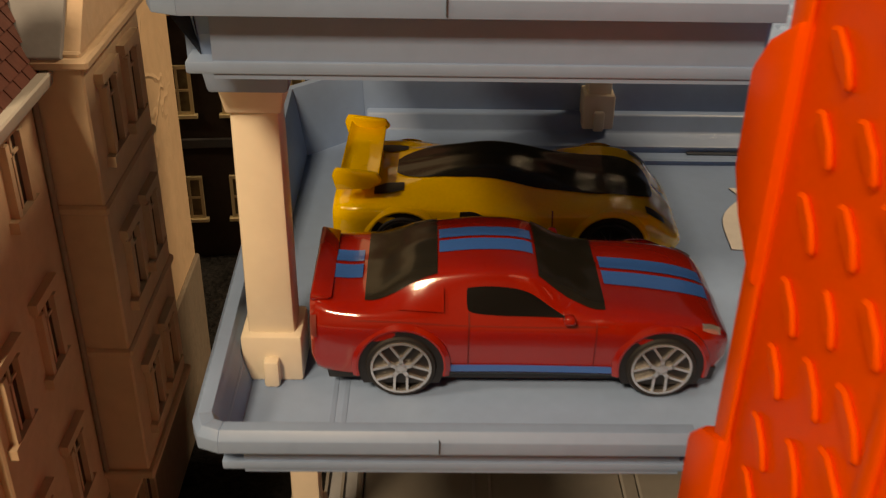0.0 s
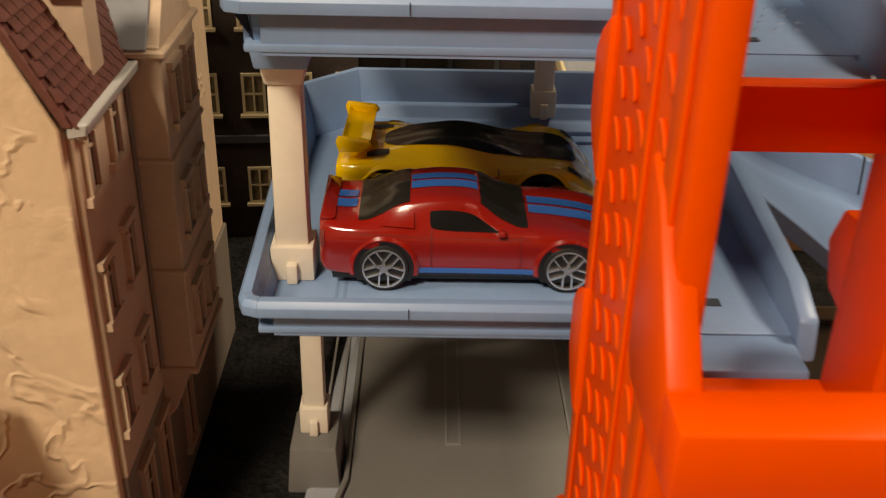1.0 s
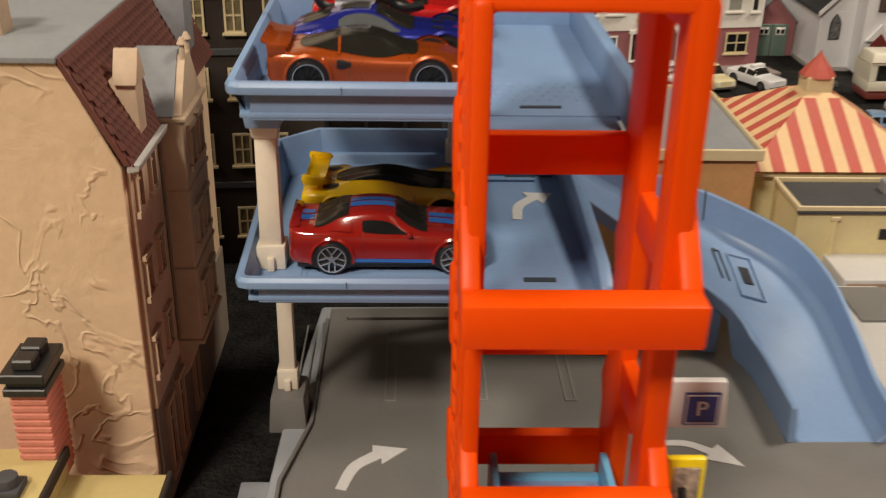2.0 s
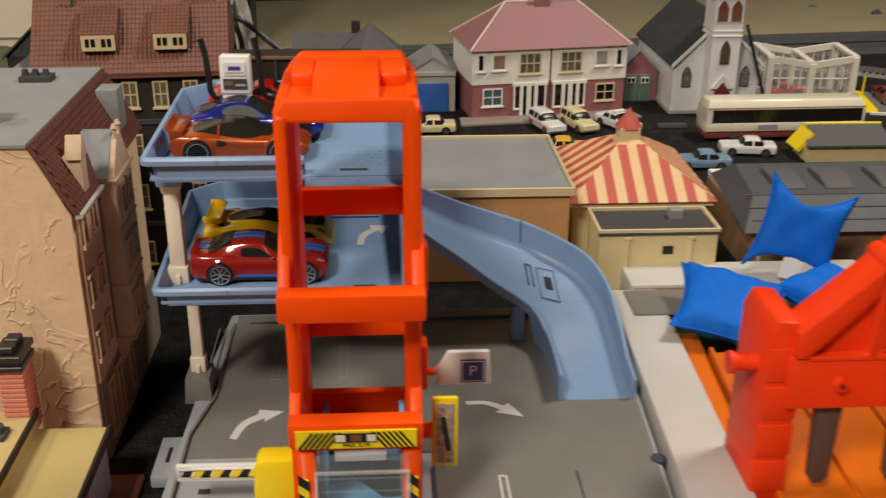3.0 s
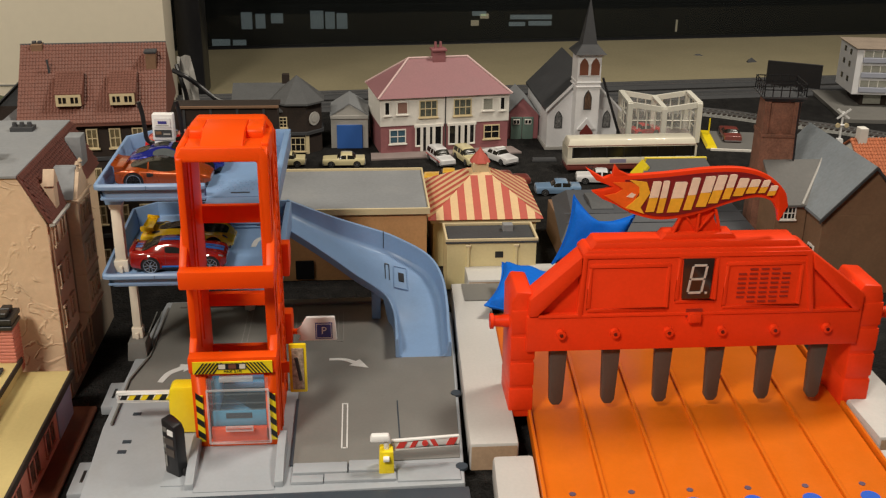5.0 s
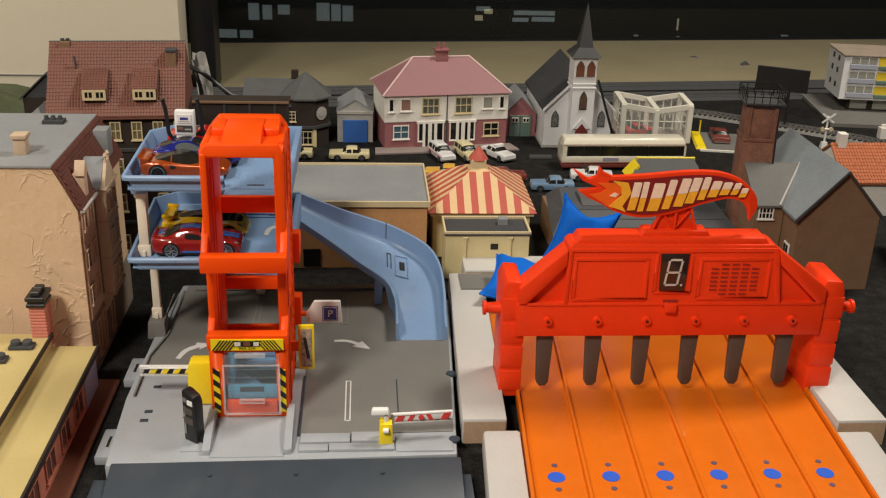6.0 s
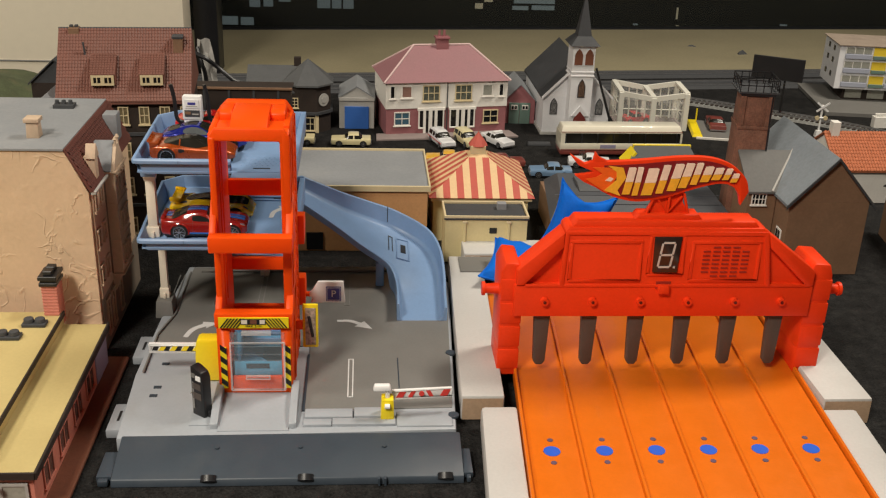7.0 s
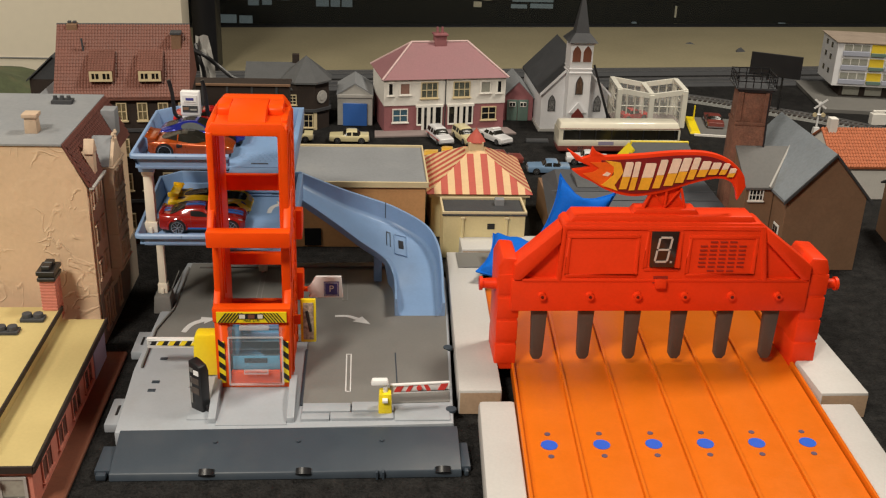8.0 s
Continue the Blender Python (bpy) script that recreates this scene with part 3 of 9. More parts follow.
column(0.0488, 0.3085, 0.1058, 0.168, 0.0032)
column(0.060, 0.315, 0.015, 0.097, 0.0034)


def deck(name, x0, x1, y0, y1, zr, back, drop, label, gap, sink=0.0026):
    """A tray: floor, an overhanging rim whose face starts at zr, and an inset skirt below; the front rim ends at gap."""
    zf, w, top = zr - sink, 0.0052, zr + 0.0039
    bm = B()
    prism(bm, [(x0 + 0.004, y0 + 0.003), (x1 - 0.002, y0 + 0.003), (x1 - 0.002, y1 - 0.003), (x0 + 0.020, y1 - 0.003), (x0 + 0.004, y1 - 0.019)], "z", zf - 0.0018, zf)
    d = part(name, bm, BLUE, garage, label, 0.0004)
    path = [(gap, y0), (x0 + 0.0046, y0), (x0 + 0.0013, y0 + 0.0013), (x0, y0 + 0.0046), (x0, y1 - 0.017), (x0 + 0.018, y1), (x1, y1)]
    hs = [top, top, top, top + 0.0002, back, back, back]
    prof = [(-0.06, 0.0), (-0.06, 0.62), (0.14, 1.0), (0.55, 1.0), (0.78, 0.55), (1.15, -sink - 0.0004), (1.15, -sink - 0.0014), (0.9, 0.0)]
    for seg_i in range(6):
        bm = B()
        rings = []
        for e in (seg_i, seg_i + 1):
            p = np.array(path[e], float)
            a = np.array(path[max(e - 1, 0)], float)
            b = np.array(path[min(e + 1, len(path) - 1)], float)
            t1 = (p - a) / np.linalg.norm(p - a) if e > 0 else (b - p) / np.linalg.norm(b - p)
            t2 = (b - p) / np.linalg.norm(b - p) if e < len(path) - 1 else t1
            n1, n2 = np.array((-t1[1], t1[0])), np.array((-t2[1], t2[0]))
            mit = (n1 + n2) / (1 + n1.dot(n2))
            ring = []
            for u, v in prof:
                q = p - mit * w * u
                z = zr + (hs[e] - zr) * v if v >= 0 else zr + v
                ring.append(bm.verts.new((q[0], q[1], z)))
            rings.append(ring)
        n = len(prof)
        for k in range(n):
            bm.faces.new([rings[0][k], rings[0][(k + 1) % n], rings[1][(k + 1) % n], rings[1][k]])
        bm.faces.new(rings[0][::-1])
        bm.faces.new(rings[1])
        part("rim", bm, BLUE, d, "", 0.0010, 3)
    bm = B()
    taper(bm, x0 + 0.0085, gap - 0.001, y0 + 0.0038, y1 - 0.012, zr - drop, zf - 0.0017, 0.0008)
    part("skirt", bm, BLUE, d, "", 0.0005)
    # upstand that joins the skirt to the rim
    bm = B()
    box(bm, x0 + 0.0076, gap - 0.001, y0 + 0.0034, y0 + 0.0046, zf - 0.0025, zr + 0.0004)
    box(bm, x0 + 0.0034, x0 + 0.0046, y0 + 0.0076, y1 - 0.018, zf - 0.0025, zr + 0.0004)
    part("upstand", bm, BLUE, d)
    return d


d2 = deck("deck", -0.0325, 0.1005, 0.178, 0.316, 0.1058, 0.119, 0.0077, "blue-grey plastic middle parking deck", 0.047, 0.0045)
bm = B()
prism(bm, [(0.0478, 0.166), (0.0965, 0.166), (0.0965, 0.1808), (0.0478, 0.1808)], "z", 0.0975, 0.1012)
part("lift_tongue", bm, BLUE, d2, "", 0.0008)
bm = B()
prism(bm, [(0.176, 0.0965), (0.305, 0.0965), (0.315, 0.118), (0.29, 0.1185), (0.27, 0.117), (0.19, 0.1115), (0.178, 0.107)], "x", 0.0965, 0.1015)
part("rim", bm, BLUE, d2, "", 0.0012)
bm = B()
box(bm, 0.071, 0.083, 0.193, 0.1965, 0.1010, 0.1015)
part("slot", bm, SLATE, d2)
for a, b in ((0.072, 0.086), (0.088, 0.094)):
    bm = B()
    box(bm, a, b, 0.299, 0.3025, 0.1010, 0.1016)
    part("slot", bm, SLATE, d2)
arrow(d2, [(0.0735, 0.2500), (0.0752, 0.2640), (0.0820, 0.2735)], (0.0912, 0.2790), 0.0026, 0.1013, ARROW, 0.0075)
for x in (-0.0115, -0.0095):
    bm = B()
    box(bm, x - 0.0004, x + 0.0004, 0.187, 0.29, 0.1010, 0.1014)
    part("bay_line", bm, BLUE, d2)
bm = B()
box(bm, -0.01, 0.085, 0.293, 0.2945, 0.1010, 0.1024)
part("bay_line", bm, BLUE, d2)

d3 = deck("deck", -0.0312, 0.1035, 0.1785, 0.316, 0.1762, 0.1830, 0.0091, "blue-grey plastic top parking deck", 0.049, 0.0071)
bm = B()
prism(bm, [(0.0495, 0.1660), (0.0935, 0.1660), (0.0973, 0.170), (0.0973, 0.1813), (0.0495, 0.1813)], "z", 0.1630, 0.1691)
part("lift_tongue", bm, BLUE, d3, "", 0.001)
bm = B()
box(bm, 0.066, 0.080, 0.1890, 0.1915, 0.1688, 0.1694)
part("slot", bm, SLATE, d3)
for j in range(5):
    for i in range(9):
        bm = B()
        cx, cy = 0.0555 + i * 0.0044 + (j % 2) * 0.0022, 0.198 + j * 0.0052
        taper(bm, cx - 0.0010, cx + 0.0010, cy - 0.0010, cy + 0.0010, 0.1690, 0.1695, 0.0006)
        part("tread_stud", bm, BLUE, d3, smooth=False)
bm = B()
prism(bm, [(0.168, 0.167), (0.309, 0.167), (0.314, 0.1825), (0.178, 0.1825), (0.169, 0.178)], "x", 0.0985, 0.1035)
part("rim", bm, BLUE, d3, "", 0.001)
# seam ridges on the front rims
for d, z0, z1 in ((d2, 0.1062, 0.1086), (d3, 0.1766, 0.1790)):
    bm = B()
    box(bm, 0.0066, 0.0068, 0.1774 if d is d2 else 0.1779, 0.1795, z0, z1)
    part("seam", bm, SLATE, d)
bm = B()
taper(bm, -0.0285, -0.0165, 0.1985, 0.2165, 0.1578, 0.1672, -0.0014)
part("column_socket", bm, BLUE, d3, "", 0.0006)

# lift tower
tower = part("lift_tower", (lambda b: (prism(b, [(0.096, 0.016), (0.163, 0.016), (0.163, 0.226), (0.156, 0.230), (0.104, 0.230), (0.096, 0.224)], "x", 0.0442, 0.0490), b)[1])(B()), ORANGE, garage, "glossy orange plastic lift tower", 0.0012)
# open side: front and rear pillars with rungs between them
bm = B()
prism(bm, [(0.0985, 0.016), (0.1125, 0.016), (0.1125, 0.228), (0.104, 0.230), (0.0985, 0.226)], "x", 0.0966, 0.1030)
part("front_pillar", bm, ORANGE, tower, "", 0.0012)
bm = B()
prism(bm, [(0.1390, 0.016), (0.163, 0.016), (0.163, 0.226), (0.156, 0.230), (0.1390, 0.230)], "x", 0.0970, 0.1030)
part("rear_pillar", bm, ORANGE, tower, "", 0.0014)
for z0, z1 in ((0.016, 0.036), (0.0880, 0.1010), (0.1460, 0.1595), (0.2140, 0.2300)):
    bm = B()
    box(bm, 0.0976, 0.1026, 0.1118, 0.1398, z0, z1)
    part("side_rung", bm, ORANGE, tower, "", 0.0009)
# ribs on the inside of the closed flank
for yy in (0.1120, 0.1240):
    bm = B()
    box(bm, 0.0486, 0.0499, yy - 0.0016, yy + 0.0016, 0.082, 0.2205)
    part("rib", bm, ORANGE, tower, "", 0.0005)
# embossed dashes and ribs on both flanks
rr = random.Random(3)
for side, x in ((-1, 0.0442), (1, 0.1030)):
    for yy, hw in ((0.1045, 0.0032), (0.1215, 0.0014), (0.1585, 0.0026)) if side < 0 else ((0.1055, 0.0030), (0.1575, 0.0030)):
        bm = B()
        xa, xb = sorted((x, x + side * 0.0009))
        box(bm, xa, xb, yy - hw, yy + hw, 0.02, 0.226)
        part("rib", bm, ORANGE, tower, "", 0.0006)
    for row, yy, hw in ((0, 0.1120, 0.0034), (1, 0.1275, 0.0040), (2, 0.1365, 0.0036), (3, 0.1465, 0.0040)) if side < 0 else ((2, 0.1470, 0.0042),):
        for k in range(21):
            z = 0.028 + k * 0.0094 + (row % 2) * 0.0047 + rr.uniform(-0.0009, 0.0009)
            w = hw * rr.uniform(0.75, 1.05)
            bm = B()
            xa, xb = sorted((x, x + side * 0.0008))
            prism(bm, [(yy + w, z + 0.0024), (yy + w * 0.4, z + 0.0030), (yy - w * 0.5, z + 0.0012), (yy - w, z - 0.0012), (yy - w * 0.75, z - 0.0022), (yy + w * 0.2, z - 0.0006), (yy + w * 0.85, z + 0.0010)], "x", xa, xb)
            part("dash", bm, ORANGE, tower, "", 0.0004, 1)
    for zc, h in (((0.1675, 0.0165), (0.1120, 0.0160), (0.055, 0.0160)) if side < 0 else ((0.127, 0.013), (0.071, 0.013))):
        bm = B()
        xa, xb = sorted((x - side * 0.003, x + side * (0.0060 if side > 0 else 0.0018)))
        prism(bm, [(0.156, zc - h), (0.1645, zc - h * 0.70), (0.1690, zc - h * 0.4), (0.1690, zc + h * 0.4), (0.1645, zc + h * 0.70), (0.156, zc + h)] if side < 0 else [(0.158, zc - h), (0.176, zc - h * 0.75), (0.181, zc), (0.176, zc + h * 0.75), (0.158, zc + h)], "x", xa, xb)
        part("lug", bm, ORANGE, tower, "", 0.001)
# front frame
bm = B()
prism(bm, [(0.0440, 0.080), (0.0486, 0.080), (0.0486, 0.2215), (0.0960, 0.2215), (0.0960, 0.080), (0.1030, 0.080), (0.1034, 0.224), (0.0990, 0.2315), (0.0485, 0.2315), (0.0440, 0.224)], "y", 0.0970, 0.1020)
part("front_frame", bm, ORANGE, tower, "", 0.0013)
bm = B()
prism(bm, [(0.0985, 0.2225), (0.161, 0.2250), (0.161, 0.2292), (0.1000, 0.2292), (0.0985, 0.2280)], "x", 0.0486, 0.0990)
part("top_plate", bm, ORANGE, tower, "", 0.0010)
bm = B()
prism(bm, [(0.1010, 0.2285), (0.150, 0.2285), (0.150, 0.2368), (0.122, 0.2368), (0.1060, 0.2312)], "x", 0.0590, 0.0870)
part("top_cap", bm, ORANGE, tower, "", 0.0014)
for x0, x1 in ((0.0494, 0.0588), (0.0872, 0.0985)):
    bm = B()
    prism(bm, [(0.1270, 0.2285), (0.150, 0.2285), (0.150, 0.2364), (0.1310, 0.2364), (0.1275, 0.2340)], "x", x0, x1)
    part("top_cap", bm, ORANGE, tower, "", 0.0012)
bm = B()
prism(bm, [(0.0450, 0.2180), (0.1022, 0.2180), (0.1022, 0.2290), (0.0968, 0.2366), (0.0512, 0.2366), (0.0450, 0.2300)], "y", 0.149, 0.1625)
part("rear_arch", bm, ORANGE, tower, "", 0.0013)
for z0, z1 in ((0.1570, 0.1705), (0.0910, 0.1015), (0.0450, 0.0580)):
    bm = B()
    box(bm, 0.0488, 0.0978, 0.1580, 0.1633, z0, z1)
    part("cross_bar", bm, ORANGE, tower, "", 0.0008)
# lips: trays that stand out before the pillars on slanting arms
for z0, z1, y0, fl, rise in ((0.1400, 0.1532, 0.0778, 0.0016, 0.020), (0.0768, 0.0893, 0.0797, 0.0003, 0.014)):
    bm = B()
    prism(bm, [(y0 + 0.0010, z0), (y0 + 0.0095, z0), (y0 + 0.0105, z1), (y0, z1)], "x", 0.0440 - fl, 0.1032 + fl)
    for x0, x1 in ((0.0440 - fl, 0.0492 - fl), (0.0975 + fl, 0.1032 + fl)):
        prism(bm, [(y0 + 0.0086, z0), (0.108, z0), (0.112, z0 + 0.004), (0.112, z1 + rise + 0.004), (0.104, z1 + rise), (y0 + 0.0086, z1)], "x", x0, x1)
    part("lip", bm, ORANGE, tower, "", 0.0011)
# lower body
bm = B()
for c in ((0.0448, 0.0548, 0.016, 0.0775), (0.0942, 0.1025, 0.016, 0.0775), (0.0548, 0.0942, 0.016, 0.0240), (0.0548, 0.0942, 0.0745, 0.0775)):
    box(bm, c[0], c[1], 0.0815, 0.0870, c[2], c[3])
part("door_surround", bm, ORANGE, tower, "", 0.0008)
for x0, x1 in ((0.0448, 0.0500), (0.0975, 0.1025)):
    bm = B()
    box(bm, x0, x1, 0.0868, 0.0975, 0.016, 0.0775)
    part("cheek", bm, ORANGE, tower, "", 0.0008)
sign = part("warning_sign", (lambda b: (box(b, 0.0470, 0.1005, 0.0786, 0.0796, 0.0778, 0.0868), b)[1])(B()), YELLOW, tower, "yellow warning sign with black hatching")
for side in (0, 1):
    for k in range(6):
        bm = B()
        s = 0.0495 + k * 0.0024
        pts = [(s - 0.001, 0.0777), (s + 0.0002, 0.0777), (s + 0.0062, 0.0857), (s + 0.005, 0.0857)]
        pts = [(max(0.0474, p[0] - 0.0006), p[1] + 0.0004) for p in pts]
        if side:
            pts = [(0.1475 - p[0], p[1]) for p in pts]
        prism(bm, pts, "y", 0.0782, 0.0787)
        part("hatch_stripe", bm, BLACK, sign, smooth=False)
bm = B()
box(bm, 0.0640, 0.0830, 0.0781, 0.0787, 0.0811, 0.0857)
part("sign_screen", bm, BLACK, sign, "small dark picture of a car front")
for a, b, mm in ((0.0645, 0.0690, CREAM), (0.0785, 0.0825, CREAM), (0.0712, 0.0762, TERRA)):
    bm = B()
    box(bm, a, b, 0.0779, 0.0783, 0.0817, 0.0851)
    part("picture_patch", bm, mm, sign)
textmesh("lettering", "MAX. 2.1M", 0.0026, sign, BLACK, pose(0.0737, 0.0784, 0.0795, 90))
for x0, x1 in ((0.0470, 0.0518), (0.0965, 0.1012)):
    strip_y = part("hazard_strip", (lambda b: (box(b, x0, x1, 0.0805, 0.0814, 0.0235, 0.0600), b)[1])(B()), YELLOW, tower, "yellow and black hazard strip")
    for k in range(4):
        z = 0.0245 + k * 0.0098
        bm = B()
        prism(bm, [(x0, z + 0.004), (x1, z), (x1, z + 0.0048), (x0, z + 0.0088)], "y", 0.0801, 0.0806)
        part("stripe", bm, BLACK, strip_y, smooth=False)
# lift cab and clear door
cab = part("lift_cab", (lambda b: (box(b, 0.0560, 0.0960, 0.0935, 0.1400, 0.0250, 0.0300), box(b, 0.0560, 0.0585, 0.0935, 0.14, 0.03, 0.0640), box(b, 0.0935, 0.0960, 0.0935, 0.14, 0.03, 0.064), box(b, 0.0585, 0.0935, 0.136, 0.14, 0.03, 0.056), b)[-1])(B()), PALEBLUE, tower, "pale blue lift platform behind the door", 0.0006)
for k in range(3):
    bm = B()
    box(bm, 0.0590, 0.0930, 0.1335, 0.1362, 0.036 + k * 0.008, 0.039 + k * 0.008)
    part("louvre", bm, BLUE, cab)
bm = B()
box(bm, 0.0565, 0.0955, 0.0862, 0.0882, 0.0320, 0.0440)
part("front_gate", bm, PALEBLUE, cab, "blue lift gate", 0.0008)
bm = B()
box(bm, 0.0660, 0.0840, 0.0856, 0.0863, 0.0385, 0.0425)
part("slot", bm, SLATE, cab)
bm = B()
box(bm, 0.0700, 0.0810, 0.0925, 0.0937, 0.0255, 0.0290)
part("slot", bm, SLATE, cab)
bm = B()
prism(bm, [(0.0785, 0.0225), (0.0775, 0.0660), (0.0795, 0.0735), (0.0805, 0.0735), (0.0787, 0.0658), (0.0797, 0.0225)], "x", 0.0550, 0.0970)
door = part("lift_door", bm, CLEAR, tower, "clear plastic lift door", 0.0003)
for z in (0.050, 0.055, 0.062):
    bm = B()
    box(bm, 0.0555, 0.0965, 0.0772, 0.0777, z, z + 0.0007)
    part("door_line", bm, CLEAR, door)
bm = B()
frame_y(bm, 0.0548, 0.0972, 0.0228, 0.0660, 0.0768, 0.0786, 0.0013)
part("door_edge", bm, CLEAREDGE, door, "thick clear door edge", 0.0004)
bm = B()
box(bm, 0.0640, 0.0870, 0.0775, 0.0815, 0.0715, 0.0750)
part("hinge", bm, CLEAREDGE, door, "", 0.0004)
bm = B()
frame_y(bm, 0.0665, 0.0855, 0.0338, 0.0372, 0.0755, 0.0776, 0.0009)
part("handle", bm, CLEAREDGE, door, "clear moulded door handle")
bm = B()
box(bm, 0.0560, 0.0960, 0.0815, 0.0850, 0.0225, 0.0330)
part("door_sill", bm, ORANGE, tower, "", 0.0006)
# ramp cheeks before the door
for x0, x1 in ((0.0425, 0.0485), (0.1015, 0.1075)):
    bm = B()
    prism(bm, [(0.036, 0.013), (0.088, 0.013), (0.088, 0.0265), (0.064, 0.0255), (0.050, 0.0225), (0.037, 0.0185)], "x", x0, x1)
    part("ramp_cheek", bm, LIGHTGREY, base, "", 0.0009)
bm = B()
prism(bm, [(0.033, 0.013), (0.088, 0.013), (0.088, 0.0195), (0.033, 0.0148)], "x", 0.0485, 0.1015)
part("entry_slope", bm, LIGHTGREY, base)

# exit slide
OUTER = curve([(0.096, 0.337, 0.0990), (0.116, 0.340, 0.0870), (0.139, 0.347, 0.0730), (0.164, 0.354, 0.0605), (0.192, 0.353, 0.0500), (0.2225, 0.332, 0.0400), (0.2340, 0.303, 0.0325), (0.2365, 0.270, 0.0235), (0.2357, 0.240, 0.0175), (0.2350, 0.213, 0.0152)], 6)
INNER = curve([(0.099, 0.291, 0.0985), (0.118, 0.288, 0.0860), (0.138, 0.286, 0.0715), (0.157, 0.285, 0.0565), (0.173, 0.285, 0.0450), (0.1825, 0.283, 0.0368), (0.1875, 0.270, 0.0300), (0.1888, 0.252, 0.0222), (0.1888, 0.233, 0.0175), (0.1885, 0.213, 0.0152)], 6)
rows_s = []
for i, (o, n) in enumerate(zip(OUTER, INNER)):
    k = i / (len(OUTER) - 1)
    w = (o - n) / np.linalg.norm(o - n)
    hi_out = 0.0135 + 0.0060 * math.sin(math.pi * min(1, k * 1.1))
    in_top = max(n[2] + 0.0028, 0.0325) if k > 0.55 else n[2] + 0.0028
    low = n[2] - 0.0045 + (0.0150 - n[2] + 0.0045) * min(1, max(0, (k - 0.52) / 0.06))
    T = 0.0026
    up = np.array((0, 0, 1.0))
    rows_s.append([o + up * hi_out, o - w * T + up * hi_out, o - w * T * 1.6 + up * 0.0035, o - w * T * 2.8, n + w * T * 2.4, n + w * T * 1.4 + up * 0.002,
                   np.array((*(n + w * T)[:2], in_top)), np.array((*n[:2], in_top)), np.array((*n[:2], min(low, in_top - 0.004))), o - up * 0.0045])
bm = B()
vs = [[bm.verts.new(q) for q in r] for r in rows_s]
for a, b in zip(vs, vs[1:]):
    for k in range(10):
        bm.faces.new([a[k], a[(k + 1) % 10], b[(k + 1) % 10], b[k]])
bm.faces.new(vs[0][::-1])
bm.faces.new(vs[-1])
slide = part("exit_slide", bm, BLUE, garage, "blue-grey plastic curved exit slide", 0.0005, 1)


def on_slide(i, u):
    """A place on the slide's floor: station i along it, u from the inner to the outer edge."""
    i = min(max(i, 0), len(OUTER) - 1.001)
    a, t = int(i), i - int(i)
    o = OUTER[a] * (1 - t) + OUTER[a + 1] * t
    n = INNER[a] * (1 - t) + INNER[a + 1] * t
    return n * (1 - u) + o * u


def slide_floor(x, y):
    """Height of the slide's floor over a place in the plan."""
    return float(min((on_slide(i * 0.25, u * 0.05) for i in range(4 * len(OUTER)) for u in range(21)), key=lambda p: (p[0] - x) ** 2 + (p[1] - y) ** 2)[2])


def slide_mark(name, rects, mat, h):
    """Thin upright-sided patches on the slide's floor over rectangles of the plan."""
    bm = B()
    for x0, x1, y0, y1 in rects:
        lo = [np.array((x, y, slide_floor(x, y) + 0.0002)) for x, y in ((x0, y0), (x1, y0), (x1, y1), (x0, y1))]
        poly(bm, [tuple(p) for p in lo] + [tuple(p + np.array((0, 0, h))) for p in lo], [(3, 2, 1, 0), (4, 5, 6, 7), (0, 1, 5, 4), (1, 2, 6, 5), (2, 3, 7, 6), (3, 0, 4, 7)])
    return part(name, bm, mat, slide, smooth=False)


slide_mark("slot", [(0.1948, 0.1998, 0.3100, 0.3225)], BLACK, 0.0005)
slide_mark("moulded_mark", [(0.1826, 0.1834, 0.3080, 0.3320), (0.1862, 0.1870, 0.3080, 0.3320), (0.1834, 0.1862, 0.3308, 0.3320)], SLATE, 0.0005)
slide_mark("moulded_frame", [(0.1905, 0.1913, 0.2990, 0.3320), (0.2025, 0.2033, 0.2990, 0.3320), (0.1913, 0.2025, 0.3310, 0.3320), (0.1913, 0.2025, 0.2990, 0.3000)], BLUE, 0.0010)
bm = B()
m_ = OUTER[22]
poly(bm, [(m_[0] - 0.0006, m_[1] - 0.0042, m_[2] + 0.004), (m_[0] + 0.0002, m_[1] - 0.0042, m_[2] + 0.004), (m_[0] + 0.0002, m_[1] + 0.0004, m_[2] + 0.0194), (m_[0] - 0.0006, m_[1] + 0.0004, m_[2] + 0.0194), (m_[0] - 0.0006, m_[1] - 0.0030, m_[2] + 0.0194), (m_[0] + 0.0002, m_[1] - 0.0030, m_[2] + 0.0194)], [(0, 1, 5, 4), (4, 5, 2, 3), (0, 4, 3), (1, 2, 5), (0, 3, 2, 1)])
part("seam", bm, SLATE, slide, smooth=False)
bm = B()
box(bm, 0.1700, 0.1780, 0.287, 0.300, 0.0150, 0.0400)
part("slide_leg", bm, BLUE, slide, "", 0.001)

# parking sign and advert panel
psign = part("parking_sign", (lambda b: (prism(b, [(0.1100, 0.0670), (0.1150, 0.0710), (0.1195, 0.0792), (0.1410, 0.0792), (0.1425, 0.0595), (0.1130, 0.0595), (0.1150, 0.0640)], "y", 0.1600, 0.1635), b)[1])(B()), WHITE, garage, "white parking sign with a blue square", 0.0008)
bm = B()
box(bm, 0.1262, 0.1390, 0.1594, 0.1601, 0.0615, 0.0748)
part("blue_square", bm, NAVY, psign)
bm = B()
frame_y(bm, 0.1269, 0.1383, 0.0622, 0.0741, 0.1591, 0.1595, 0.0004)
part("square_outline", bm, PAPERWHITE, psign)
textmesh("letter", "P", 0.0085, psign, PAPERWHITE, pose(0.1326, 0.1592, 0.0682, 90))
bm = B()
